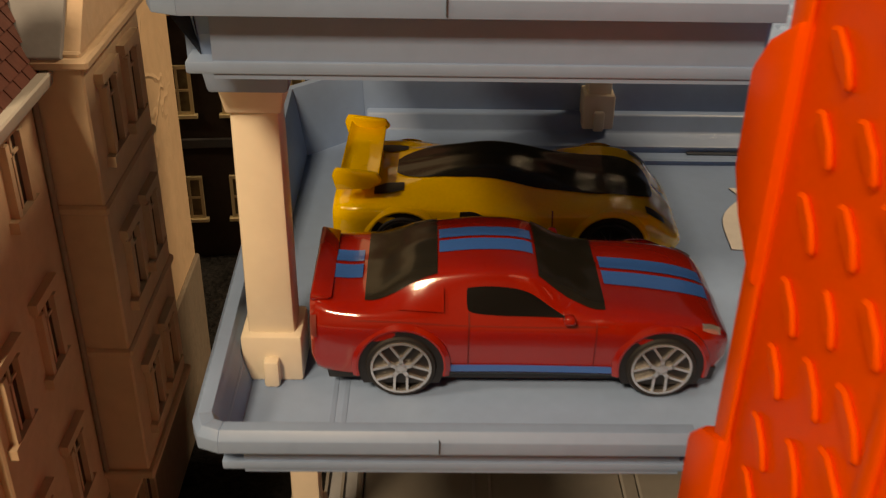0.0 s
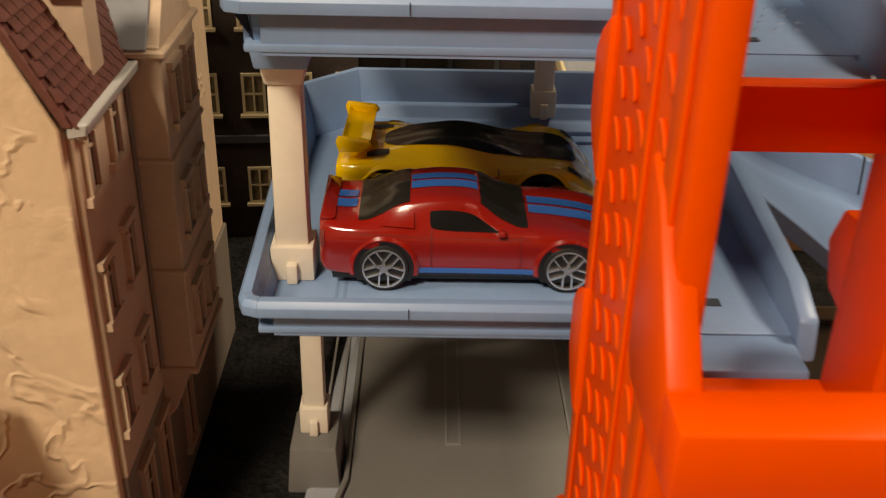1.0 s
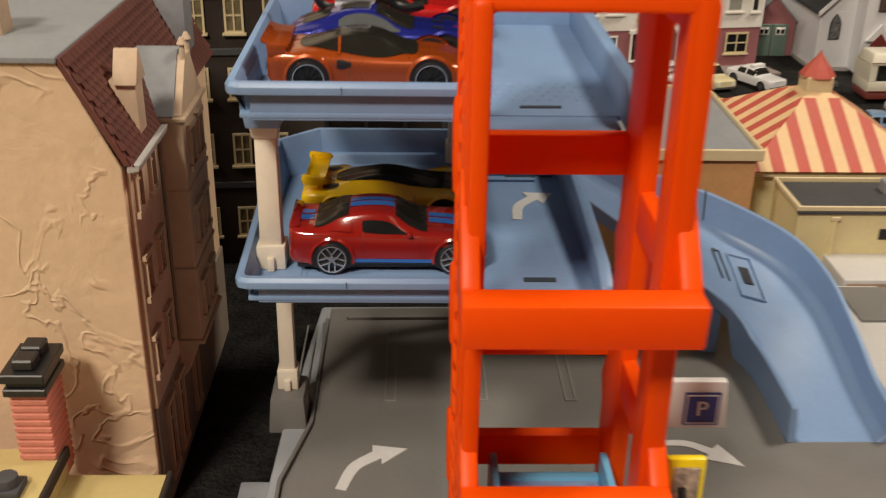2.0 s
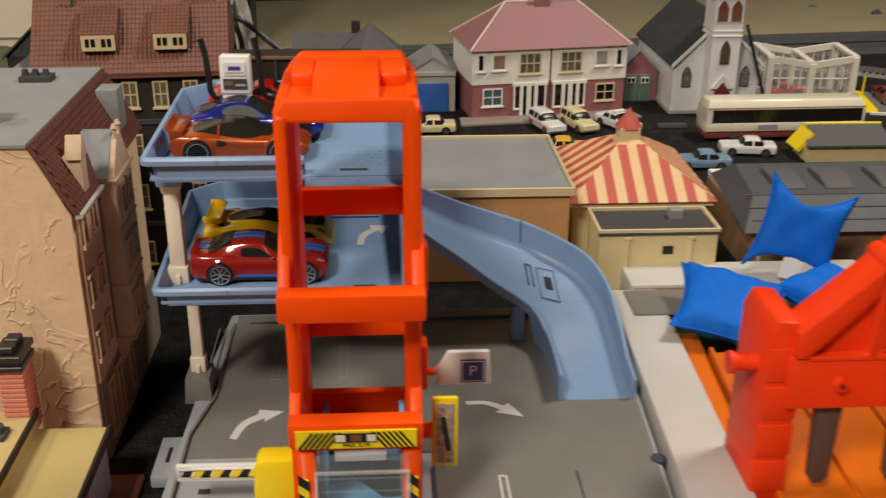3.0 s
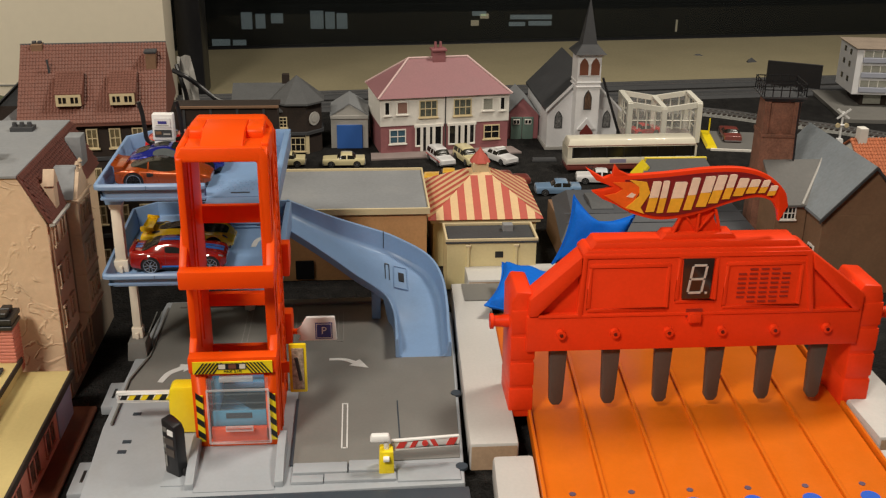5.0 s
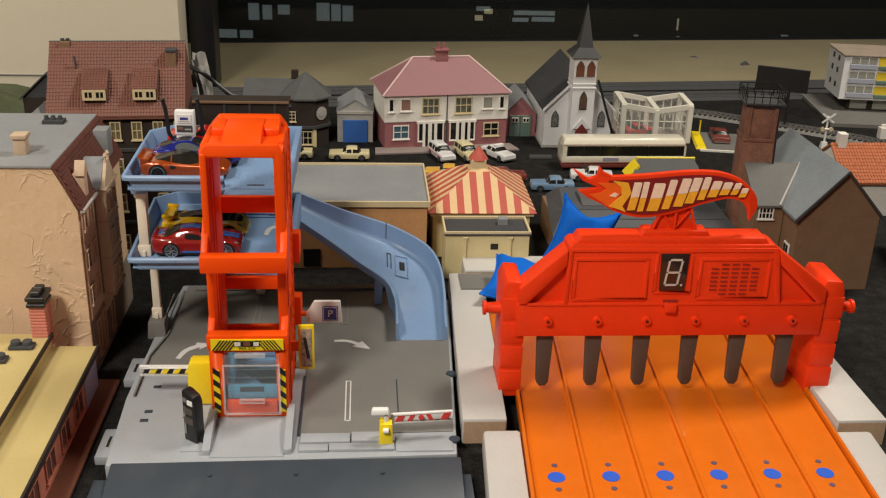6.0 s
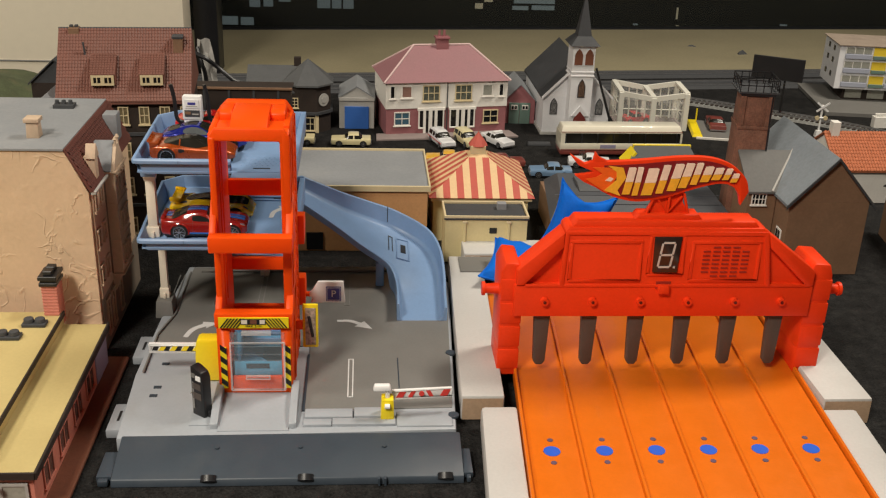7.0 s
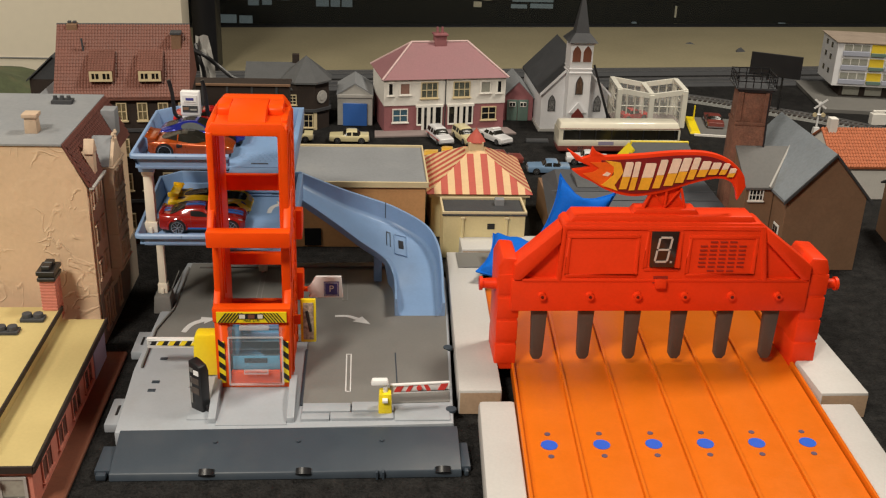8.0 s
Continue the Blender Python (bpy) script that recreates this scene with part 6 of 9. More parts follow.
TX, TY = 0.0137, -0.002


def octagon(r, n=8):
    return [(TX + r * math.cos((k + 0.5) * 2 * math.pi / n), TY + r * math.sin((k + 0.5) * 2 * math.pi / n)) for k in range(n)]


bm = B()
prism(bm, octagon(0.035), "z", 0.0, 0.070)
part("turret_wall", bm, BROWNWALL, pub, "dark octagonal corner turret", smooth=False)
bm = B()
base_o, eave_o = octagon(0.040), octagon(0.040)
vs = [bm.verts.new((*p, 0.0690)) for p in base_o] + [bm.verts.new((*p, 0.0715)) for p in eave_o]
tip = bm.verts.new((TX, TY, 0.1035))
for k in range(8):
    q = (k + 1) % 8
    bm.faces.new([vs[k], vs[q], vs[8 + q], vs[8 + k]])
    bm.faces.new([vs[8 + k], vs[8 + q], tip])
bm.faces.new(vs[:8][::-1])
part("turret_roof", bm, GREYSLATE, pub, "grey slate turret roof", smooth=False)
bm = B()
prism(bm, octagon(0.0385), "z", 0.0275, 0.0315)
part("fascia", bm, DARKROOF, pub, smooth=False)
for x in (-0.05, -0.025):
    window(pub, x - 0.006, x + 0.006, 0.036, 0.052, -0.025, RENDERWHITE, WINDARK, (1, 1), 0.0012)
window(pub, -0.0105, 0.0005, 0.038, 0.053, TY - 0.0325, CREAMFRAME, WINDARK, (1, 2), 0.0012)
for x in (-0.062, -0.040, 0.001, 0.027):
    block(pub, x - 0.0026, x + 0.0026, -0.0350 if x > -0.02 else -0.0275, -0.030 if x > -0.02 else -0.025, 0.0, 0.027, CREAMFRAME, "pilaster")
window(pub, 0.004, 0.024, 0.004, 0.024, TY - 0.0325, CREAMFRAME, WINDARK, (2, 1), 0.0012)
bm = B()
rod(bm, (TX + 0.0225, TY - 0.0225, 0.048), (TX + 0.0238, TY - 0.0238, 0.048), 0.0095, seg=20)
rod(bm, (TX + 0.0236, TY - 0.0236, 0.048), (TX + 0.0243, TY - 0.0243, 0.048), 0.0055, seg=6)
part("round_plaque", bm, CONCRETE, pub, "pale round relief plaque")
block(pub, -0.008, 0.002, 0.018, 0.026, 0.075, 0.100, BROWNWALL, "chimney")

# blue-door garage
gar = building("lockup_garage", "small grey garage with a bright blue door", 0.147, 0.892)
block(gar, -0.026, 0.026, -0.02, 0.03, 0, 0.047, CONCRETE)
block(gar, -0.018, 0.018, -0.0225, -0.020, 0.0, 0.034, BLUEDOOR, "door", label="bright blue garage door")
gable(gar, -0.026, 0.026, -0.02, 0.05, 0.047, 0.063, GREYROOF, axis="y", over=0.0012, wall=CONCRETE)
block(gar, -0.0265, 0.0265, -0.0222, -0.0202, 0.0425, 0.0475, CONCRETE, "lintel")

# semi-detached pair
semi = building("semi_detached_houses", "pair of pink and white semi-detached model houses", 0.2722, 0.8964, rz=9.0)
semi.scale = (0.922, 0.95, 0.975)
bm = B()
prism(bm, [(-0.118, -0.075), (0.112, -0.083), (0.106, -0.050), (-0.113, -0.045)], "z", 0.0, 0.003)
part("paving", bm, KERB, semi, "", 0.0005)
block(semi, -0.0985, 0.0985, -0.050, 0.048, 0.0, 0.0415, PINKWALL, label="pink brick ground floor")
block(semi, -0.0995, 0.0995, -0.0510, 0.049, 0.0415, 0.0825, RENDERWHITE, label="white rendered upper floor")
block(semi, -0.0008, 0.0008, -0.0522, -0.0508, 0.003, 0.0825, DARKROOF, "downpipe")
hip(semi, -0.1030, 0.1030, -0.0555, 0.054, 0.0820, 0.1265, 0.0570, PINKROOF, trim=material("pale_pink_trim", (0.62, 0.45, 0.44), 0.6))
bm = B()
taper(bm, -0.0095, 0.0105, -0.008, 0.008, 0.112, 0.1375, 0.0006)
box(bm, -0.0110, 0.0120, -0.010, 0.010, 0.1365, 0.1395)
ch = part("chimney", bm, PINKWALL, semi, "pink brick chimney", 0.0004)
for x in (-0.004, 0.004):
    bm = B()
    rod(bm, (x, 0, 0.139), (x, 0, 0.149), 0.0024, 0.0019, seg=10)
    part("chimney_pot", bm, PINKWALL, ch)
SALMONPANE = material("salmon_curtain_pane", (0.26, 0.15, 0.12), 0.4, vary=0.15, bump=0)
for s in (-1, 1):
    def sx(a, b):
        return (a, b) if s > 0 else (-b, -a)
    for a, b, z0, z1, pm, bars in ((0.0843, 0.0932, 0.0575, 0.0775, WINDARK, (0, 0)), (0.0572, 0.0745, 0.0582, 0.0768, SALMONPANE if s < 0 else WINLIGHT, (0, 0)), (0.0125, 0.0402, 0.0525, 0.0770, WINDARK, (2, 1))):
        xa, xb = sx(a, b)
        window(semi, xa, xb, z0, z1, -0.0510, CREAMFRAME if bars[0] else RENDERWHITE, SOFTPANE if bars[0] else pm, bars, 0.0016)
    xa, xb = sx(0.0603, 0.0856)
    window(semi, xa, xb, 0.0158, 0.0368, -0.050, CREAMFRAME if s > 0 else RENDERWHITE, WINDARK if s > 0 else material("teal_pane", (0.06, 0.12, 0.17), 0.2, bump=0), (1, 1), 0.0016)
    xa, xb = sx(0.005, 0.046)
    bm = B()
    box(bm, xa - 0.002, xb + 0.002, -0.0532, -0.0500, 0.0385, 0.042)
    dw = part("french_window", bm, RENDERWHITE, semi, "white french window")
    for c, w, z0 in ((0.0055, 0.0010, 0.012), (0.0177, 0.0023, 0.003), (0.0268, 0.0029, 0.003), (0.0364, 0.0021, 0.003), (0.0455, 0.0010, 0.012)):
        block(dw, s * c - w, s * c + w, -0.0532, -0.0500, z0, 0.0385, RENDERWHITE, "window_post")
    for a, b in ((0.0045, 0.0155), (0.0384, 0.0465)):
        xc, xd = sx(a, b)
        block(dw, xc, xd, -0.0538, -0.0500, 0.0100, 0.0122, RENDERWHITE, "sill")
        block(dw, xc, xd, -0.0514, -0.0499, 0.003, 0.0100, PINKWALL, "apron")
    bm = B()
    box(bm, xa, xb, -0.0512, -0.0501, 0.004, 0.0385)
    part("pane", bm, WINDARK, dw)

# red shed with sage doors
rs = building("garage_shed", "small red brick shed with sage green doors", 0.397, 0.945, rz=0)
block(rs, -0.024, 0.024, -0.035, 0.045, 0, 0.036, PINKWALL)
gable(rs, -0.024, 0.024, -0.035, 0.045, 0.036, 0.061, GREYROOF, axis="y", over=0.002, wall=PINKWALL)
for s in (-1, 1):
    x0, x1 = sorted((s * 0.0004, s * 0.0165))
    dd = block(rs, x0, x1, -0.0368, -0.0350, 0.0, 0.033, GREENDOOR, "door", label="sage green door")
    xc = (x0 + x1) / 2
    block(dd, xc - 0.005, xc + 0.005, -0.0375, -0.0367, 0.022, 0.030, RENDERWHITE, "door_window")
    for k in (-1, 1):
        block(dd, xc + k * 0.0024 - 0.0017, xc + k * 0.0024 + 0.0017, -0.0379, -0.0374, 0.0235, 0.0285, WINDARK, "pane")

# church
chu = building("church", "white wooden model church with dark roof and steeple", 0.4735, 0.880, rz=0.8)
chu.scale = (0.82, 0.84, 1.04)
CW = material("white_church_boards", (0.72, 0.72, 0.74), 0.6, vary=0.05, bump=0.05)
block(chu, -0.061, 0.061, -0.030, 0.165, 0.003, 0.0565, CW)
gable(chu, -0.061, 0.061, -0.030, 0.165, 0.0565, 0.105, DARKROOF, axis="y", over=0.004, t=0.003, wall=CW)
block(chu, -0.064, 0.064, -0.033, 0.167, 0.0, 0.004, CONCRETE, "plinth")
block(chu, -0.0200, 0.0200, -0.058, -0.016, 0.003, 0.134, CW, "tower", label="white church tower")
for z, g in ((0.0905, 0.0015), (0.0960, 0.001), (0.132, 0.0025)):
    block(chu, -0.0200 - g, 0.0200 + g, -0.058 - g, -0.016 + g, z, z + 0.0022, CW, "string_course")
bm = B()
taper(bm, -0.0265, 0.0265, -0.065, -0.009, 0.1345, 0.146, 0.0130)
taper(bm, -0.0125, 0.0125, -0.0495, -0.0245, 0.146, 0.204, 0.0122)
part("steeple", bm, DARKROOF, chu, "dark pointed steeple", smooth=False)


def lancet(parent, xc, z0, h, w, y, mat, frame):
    bm = B()
    pts = [(xc - w, z0), (xc + w, z0), (xc + w, z0 + h * 0.62), (xc + w * 0.6, z0 + h * 0.84), (xc, z0 + h), (xc - w * 0.6, z0 + h * 0.84), (xc - w, z0 + h * 0.62)]
    prism(bm, [(xc + (p[0] - xc) * 1.28, z0 - 0.001 + (p[1] - z0) * 1.1) for p in pts], "y", y - 0.0012, y)
    fr = part("window", bm, frame, parent, smooth=False)
    bm = B()
    prism(bm, pts, "y", y - 0.0018, y - 0.0011)
    part("pane", bm, mat, fr, smooth=False)


for x in (-0.0095, 0.0095):
    lancet(chu, x, 0.1075, 0.0225, 0.0072, -0.058, TERRA, CW)
lancet(chu, 0.0, 0.0620, 0.024, 0.0052, -0.058, material("stained_glass", (0.10, 0.06, 0.04), 0.3, vary=0.8, scale=300, bump=0), DARKROOF)
for x in (-0.0420, 0.0420):
    lancet(chu, x, 0.0310, 0.022, 0.0052, -0.030, material("leaded_glass", (0.16, 0.16, 0.16), 0.3, vary=0.7, scale=400, bump=0), DARKROOF)
bm = B()
prism(bm, [(-0.0155, 0.0345), (0.0155, 0.0345), (0.0, 0.050)], "y", -0.062, -0.0580)
part("porch_gable", bm, CW, chu, smooth=False)
bm = B()
prism(bm, [(-0.0110, 0.003), (0.0110, 0.003), (0.0110, 0.031), (0.0, 0.042), (-0.0110, 0.031)], "y", -0.0632, -0.0615)
part("door", bm, REDDOOR, chu, "dark red church door", smooth=False)
bm = B()
for s in (-1, 1):
    prism(bm, [(s * 0.0655, 0.0525), (s * 0.0655, 0.0565), (0, 0.1085), (0, 0.1045)], "y", -0.0362, -0.0330)
part("barge_board", bm, CW, chu, smooth=False)

pl = thing("pole", 0.528, 0.812, 0.0, "thin black pole leaning against the church", "pole")
bm = B()
rod(bm, (0, 0, 0.001), (-0.038, 0.004, 0.111), 0.0021, 0.0017, seg=10)
part("shaft", bm, BLACK, pl)

# glazed showroom
gs = building("glazed_showroom", "white framed glazed showroom with a red car inside", 0.6015, 0.918, rz=-3)
gs.scale = (0.90, 0.95, 0.88)
MILKY = glass("milky_pane", (0.80, 0.80, 0.76), 0.1, 0.13)
for x in (-0.0555, 0.0555):
    block(gs, x - 0.0002, x + 0.0002, -0.034, 0.039, 0.004, 0.062, MILKY, "pane", 0)
FR = material("ivory_frame", (0.72, 0.70, 0.62), 0.5, vary=0.04, bump=0)
posts = [(-0.056, -0.035), (0.0, -0.035), (0.056, -0.035), (-0.056, 0.040), (0.0, 0.040), (0.056, 0.040)]
for i, (x, y) in enumerate(posts):
    z = 0.066 if abs(x) > 0.01 else 0.057
    block(gs, x - 0.0042, x + 0.0042, y - 0.0036, y + 0.0036, 0.0, z, FR, "post")
for y in (-0.035, 0.040):
    for s in (-1, 1):
        bm = B()
        prism(bm, [(0, 0.0505), (s * 0.056, 0.0595), (s * 0.056, 0.068), (0, 0.059)], "y", y - 0.0024, y + 0.0024)
        part("roof_beam", bm, FR, gs, smooth=False)
        for k in (1, 2, 3):
            x = s * 0.014 * k
            block(gs, x - 0.0011, x + 0.0011, y - 0.001, y + 0.001, 0.022, 0.055 + 0.0022 * k, FR, "glazing_bar")
        block(gs, min(0, s * 0.056), max(0, s * 0.056), y - 0.001, y + 0.001, 0.036, 0.0375, FR, "glazing_bar")
        block(gs, min(0, s * 0.056), max(0, s * 0.056), y - 0.0015, y + 0.0015, 0.0, 0.004, FR, "sill")
for x in (-0.056, 0.0, 0.056):
    block(gs, x - 0.0045, x + 0.0045, -0.035, 0.040, (0.0635 if x else 0.055), (0.0682 if x else 0.0592), FR, "roof_beam")
for x in (-0.056, 0.056):
    for z in (0.02, 0.04):
        block(gs, x - 0.0008, x + 0.0008, -0.035, 0.040, z, z + 0.0015, FR, "glazing_bar")
    for y in (-0.015, 0.008, 0.025):
        block(gs, x - 0.0008, x + 0.0008, y - 0.0007, y + 0.0007, 0.0, 0.064, FR, "glazing_bar")
for y in (-0.0345, 0.0395):
    p = block(gs, -0.054, 0.054, y - 0.0002, y + 0.0002, 0.004, 0.056, MILKY, "pane", 0)
block(gs, -0.058, 0.060, -0.038, 0.043, -0.0002, 0.0015, KERB, "floor_slab")

# flat-roofed building with wood sides
fl = building("flat_roof_hall", "flat grey-roofed model hall with brown wooden sides", 0.16, 0.47)
block(fl, -0.085, 0.0665, -0.061, 0.064, 0.0, 0.0725, WOOD, label="brown wooden side panels")
block(fl, -0.0865, 0.0680, -0.0625, 0.0655, 0.0725, 0.0742, GREYROOF, "roof", label="flat grey roof")
for c in ((-0.088, 0.0695, -0.0640, -0.0622), (-0.088, 0.0695, 0.0652, 0.0670), (0.0677, 0.0695, -0.0622, 0.0652), (-0.088, -0.0862, -0.0622, 0.0652)):
    block(fl, *c, 0.0700, 0.0768, CREAMFRAME, "parapet", label="cream roof edge")
for x0 in (-0.064,):
    block(fl, x0, x0 + 0.018, -0.0622, -0.0605, 0.002, 0.022, WINDARK, "doorway")

# striped hall
st = building("striped_hall", "cream hall with a red and cream striped roof", 0.288, 0.499)
block(st, -0.053, 0.053, -0.060, 0.060, 0.0, 0.052, CREAMWALL)
block(st, -0.0560, 0.0570, -0.0640, 0.0640, 0.0490, 0.0525, CREAMFRAME, "eaves")
HX0, HX1, HY0, HY1, HZ = -0.0580, 0.0590, -0.0660, 0.0660, 0.0530


RZ, CUT = 0.0905, 0.80
bm = B()
poly(bm, [(HX0, HY0, HZ), (HX1, HY0, HZ), (HX1, HY1, HZ), (HX0, HY1, HZ), (0.0005, 0, RZ)], [(3, 2, 1, 0), (0, 1, 4), (1, 2, 4), (2, 3, 4), (3, 0, 4)])
sr = part("roof", bm, STRIPECREAM, st, "red and cream striped pavilion roof", smooth=False)


def stripe_side(p0, p1, n):
    """Strips that run up one side of the roof and stop at its hips; each is a piece with its own edge."""
    a, b, tip = Vector(p0), Vector(p1), Vector((0.0005, 0, RZ))
    mid = (a + b) / 2
    nrm = (b - a).cross(tip - a).normalized() * 0.0008
    for k in range(n):
        q = []
        for e in (k / n, (k + 1) / n):
            foot = a.lerp(b, e)
            up = min(CUT, 1 - abs(2 * e - 1))
            q.append((foot, foot + (tip - mid) * up))
        ring = [q[0][0], q[1][0], q[1][1], q[0][1]]
        if (ring[2] - ring[1]).length < 1e-6 or (ring[3] - ring[0]).length < 1e-6:
            ring = [ring[0], ring[1], ring[2] if (ring[2] - ring[1]).length > 1e-6 else ring[3]]
        m = len(ring)
        bm = B()
        poly(bm, [tuple(p) for p in ring] + [tuple(p + nrm) for p in ring], [tuple(range(m))[::-1], tuple(range(m, 2 * m))] + [(i, (i + 1) % m, m + (i + 1) % m, m + i) for i in range(m)])
        part("stripe_panel", bm, STRIPERED if k % 2 == 0 else STRIPECREAM, sr, smooth=False)


stripe_side((HX0, HY0, HZ), (HX1, HY0, HZ), 15)
stripe_side((HX1, HY0, HZ), (HX1, HY1, HZ), 17)
stripe_side((HX1, HY1, HZ), (HX0, HY1, HZ), 15)
stripe_side((HX0, HY1, HZ), (HX0, HY0, HZ), 17)
block(st, -0.0078, 0.0088, -0.0085, 0.0085, 0.078, 0.0955, CREAMFRAME, "lantern", 0.0006)
bm = B()
prof = [(0.0115, 0.0950), (0.0108, 0.0962), (0.0078, 0.1005), (0.0044, 0.1045), (0.0014, 0.1085), (0.0002, 0.1110)]
rings = [[bm.verts.new((0.0005 + r * math.cos(k * math.pi / 4 + 0.39), r * math.sin(k * math.pi / 4 + 0.39), z)) for k in range(8)] for r, z in prof]
for a, b in zip(rings, rings[1:]):
    for k in range(8):
        bm.faces.new([a[k], a[(k + 1) % 8], b[(k + 1) % 8], b[k]])
bm.faces.new(rings[0][::-1])
bm.faces.new(rings[-1])
part("cupola", bm, STRIPERED, st, "red cupola roof", smooth=False)

# cream annex in front
an = building("cream_annex", "cream model building with a dark sunken roof", 0.288, 0.400)
block(an, -0.0435, 0.0440, -0.020, 0.024, 0.0, 0.0500, CREAMWALL)
block(an, -0.0428, 0.0433, -0.0199, 0.0225, 0.0500, 0.0512, DARKROOF, "roof")
for c in ((-0.0450, 0.0455, -0.0215, -0.0200), (-0.0450, 0.0455, 0.0225, 0.0240), (-0.0450, -0.0428, -0.0200, 0.0225), (0.0433, 0.0455, -0.0200, 0.0225)):
    block(an, *c, 0.0510, 0.0540, CREAMFRAME, "parapet")
block(an, -0.0452, 0.0457, -0.0217, -0.0202, 0.0492, 0.0510, DARKROOF, "gutter")
block(an, 0.0130, 0.0245, -0.0206, -0.0198, 0.0105, 0.0220, WINDARK, "doorway")
block(an, 0.0035, 0.0115, -0.0208, -0.0198, 0.0335, 0.0400, BLACK, "opening")
for x in (-0.0230, 0.0240):
    block(an, x - 0.0014, x + 0.0014, -0.0222, -0.0200, 0.0230, 0.0470, CREAMWALL, "pipe")
    block(an, x - 0.0026, x + 0.0026, -0.0226, -0.0200, 0.0455, 0.0480, CREAMFRAME, "pipe_head")
block(an, 0.0140, 0.0240, 0.0045, 0.0130, 0.0508, 0.0580, GREYROOF, "roof_hatch")

# yellow kiosk and a white card on the road
ki = building("yellow_kiosk", "yellow model kiosk with a grey sloping roof", 0.560, 0.690, cat="kiosk")
block(ki, -0.042, 0.044, -0.016, 0.022, 0.0, 0.018, CREAMWALL)
bm = B()
poly(bm, [(-0.046, -0.020, 0.017), (0.048, -0.020, 0.017), (0.048, 0.024, 0.026), (-0.030, 0.024, 0.026), (-0.046, -0.020, 0.019), (0.048, -0.020, 0.019), (0.048, 0.024, 0.028), (-0.030, 0.024, 0.028)], [(3, 2, 1, 0), (4, 5, 6, 7), (0, 1, 5, 4), (1, 2, 6, 5), (2, 3, 7, 6), (3, 0, 4, 7)])
part("roof", bm, GREYSLATE, ki, "grey sloping roof", smooth=False)
bm = B()
prism(bm, [(-0.050, 0.010), (-0.047, 0.008), (-0.033, 0.026), (-0.035, 0.028)], "y", -0.006, 0.024)
part("front_edge", bm, YELLOW, ki)
block(ki, -0.032, 0.050, 0.0245, 0.028, 0.024, 0.0295, YELLOW, "back_edge")
cd = building("white_card", "small white card lying on the black road", 0.417, 0.636, cat="card")
block(cd, -0.010, 0.010, -0.007, 0.007, 0.0, 0.006, RENDERWHITE, "card")

# slate workshop
ws = building("slate_workshop", "low workshop with a dark slate roof and skylights", 0.465, 0.472)
SLATEMAT = material("slate_roof_piece", (0.075, 0.080, 0.092), 0.65, vary=0.12, bump=0.15, piece=0.15)
block(ws, -0.095, 0.098, -0.062, 0.062, 0.0, 0.0385, BARN)
bm = B()
poly(bm, [(-0.104, -0.068, 0.0385), (0.104, -0.068, 0.0385), (0.104, 0.068, 0.0385), (-0.090, 0.068, 0.0385), (-0.087, -0.030, 0.0550), (0.090, -0.030, 0.0550), (0.090, 0.038, 0.0575), (-0.080, 0.038, 0.0575)],
     [(3, 2, 1, 0), (4, 5, 6, 7), (0, 1, 5, 4), (1, 2, 6, 5), (2, 3, 7, 6), (3, 0, 4, 7)])
wr = part("roof", bm, SLATEMAT, ws, "dark slate roof with a flat top", smooth=False)
for z, y in ((0.0440, -0.0560), (0.0495, -0.0435), (0.0552, -0.0300)):
    block(wr, -0.095, 0.094, y - 0.0006, y + 0.0006, z - 0.0002, z + 0.0006, SLATEMAT, "slate_course")
for x in (-0.052, -0.012, 0.034):
    bm = B()
    prism(bm, [(-0.020, 0.0548), (0.022, 0.0560), (0.022, 0.0600), (-0.002, 0.0610), (-0.020, 0.0565)], "x", x - 0.012, x + 0.012)
    part("skylight", bm, GREYSLATE, ws, "dull grey skylight", 0.0008)
block(ws, -0.090, -0.088, -0.0635, -0.062, 0.006, 0.030, CREAMFRAME, "door_post")

# brick chimney tower with a railed platform
bt = building("brick_tower", "square brown brick water tower with railed platform", 0.5850, 0.4490, rz=-8)
bt.scale = (0.88, 0.88, 1.0)
bm = B()
taper(bm, -0.0208, 0.0208, -0.0208, 0.0208, 0.0, 0.1365, 0.0015)
box(bm, -0.0203, 0.0203, -0.0203, 0.0203, 0.1365, 0.1405)
taper(bm, -0.0188, 0.0188, -0.0188, 0.0188, 0.1405, 0.1735, 0.0012)
part("shaft", bm, BRICK, bt, "brown brick shaft", 0.0004)
for x in (-0.0165, 0.0165):
    block(bt, x - 0.0035, x + 0.0035, -0.0200, -0.0150, 0.1405, 0.1735, BRICK, "pilaster")
bm = B()
taper(bm, -0.0195, 0.0195, -0.0195, 0.0195, 0.1733, 0.1775, -0.0045)
box(bm, -0.0245, 0.0245, -0.0245, 0.0245, 0.1775, 0.1792)
part("platform", bm, DARKROOF, bt, "dark platform")
for s in (-1, 1):
    for k in range(6):
        u = -0.0232 + k * 0.00928
        block(bt, u - 0.0005, u + 0.0005, s * 0.0232 - 0.0005, s * 0.0232 + 0.0005, 0.1792, 0.1922, BLACK, "railing_post", 0)
        block(bt, s * 0.0232 - 0.0005, s * 0.0232 + 0.0005, u - 0.0005, u + 0.0005, 0.1792, 0.1922, BLACK, "railing_post", 0)
    for z in (0.1855, 0.1915):
        block(bt, -0.0238, 0.0238, s * 0.0232 - 0.0005, s * 0.0232 + 0.0005, z, z + 0.0009, BLACK, "rail", 0)
        block(bt, s * 0.0232 - 0.0005, s * 0.0232 + 0.0005, -0.0238, 0.0238, z, z + 0.0009, BLACK, "rail", 0)
bm = B()
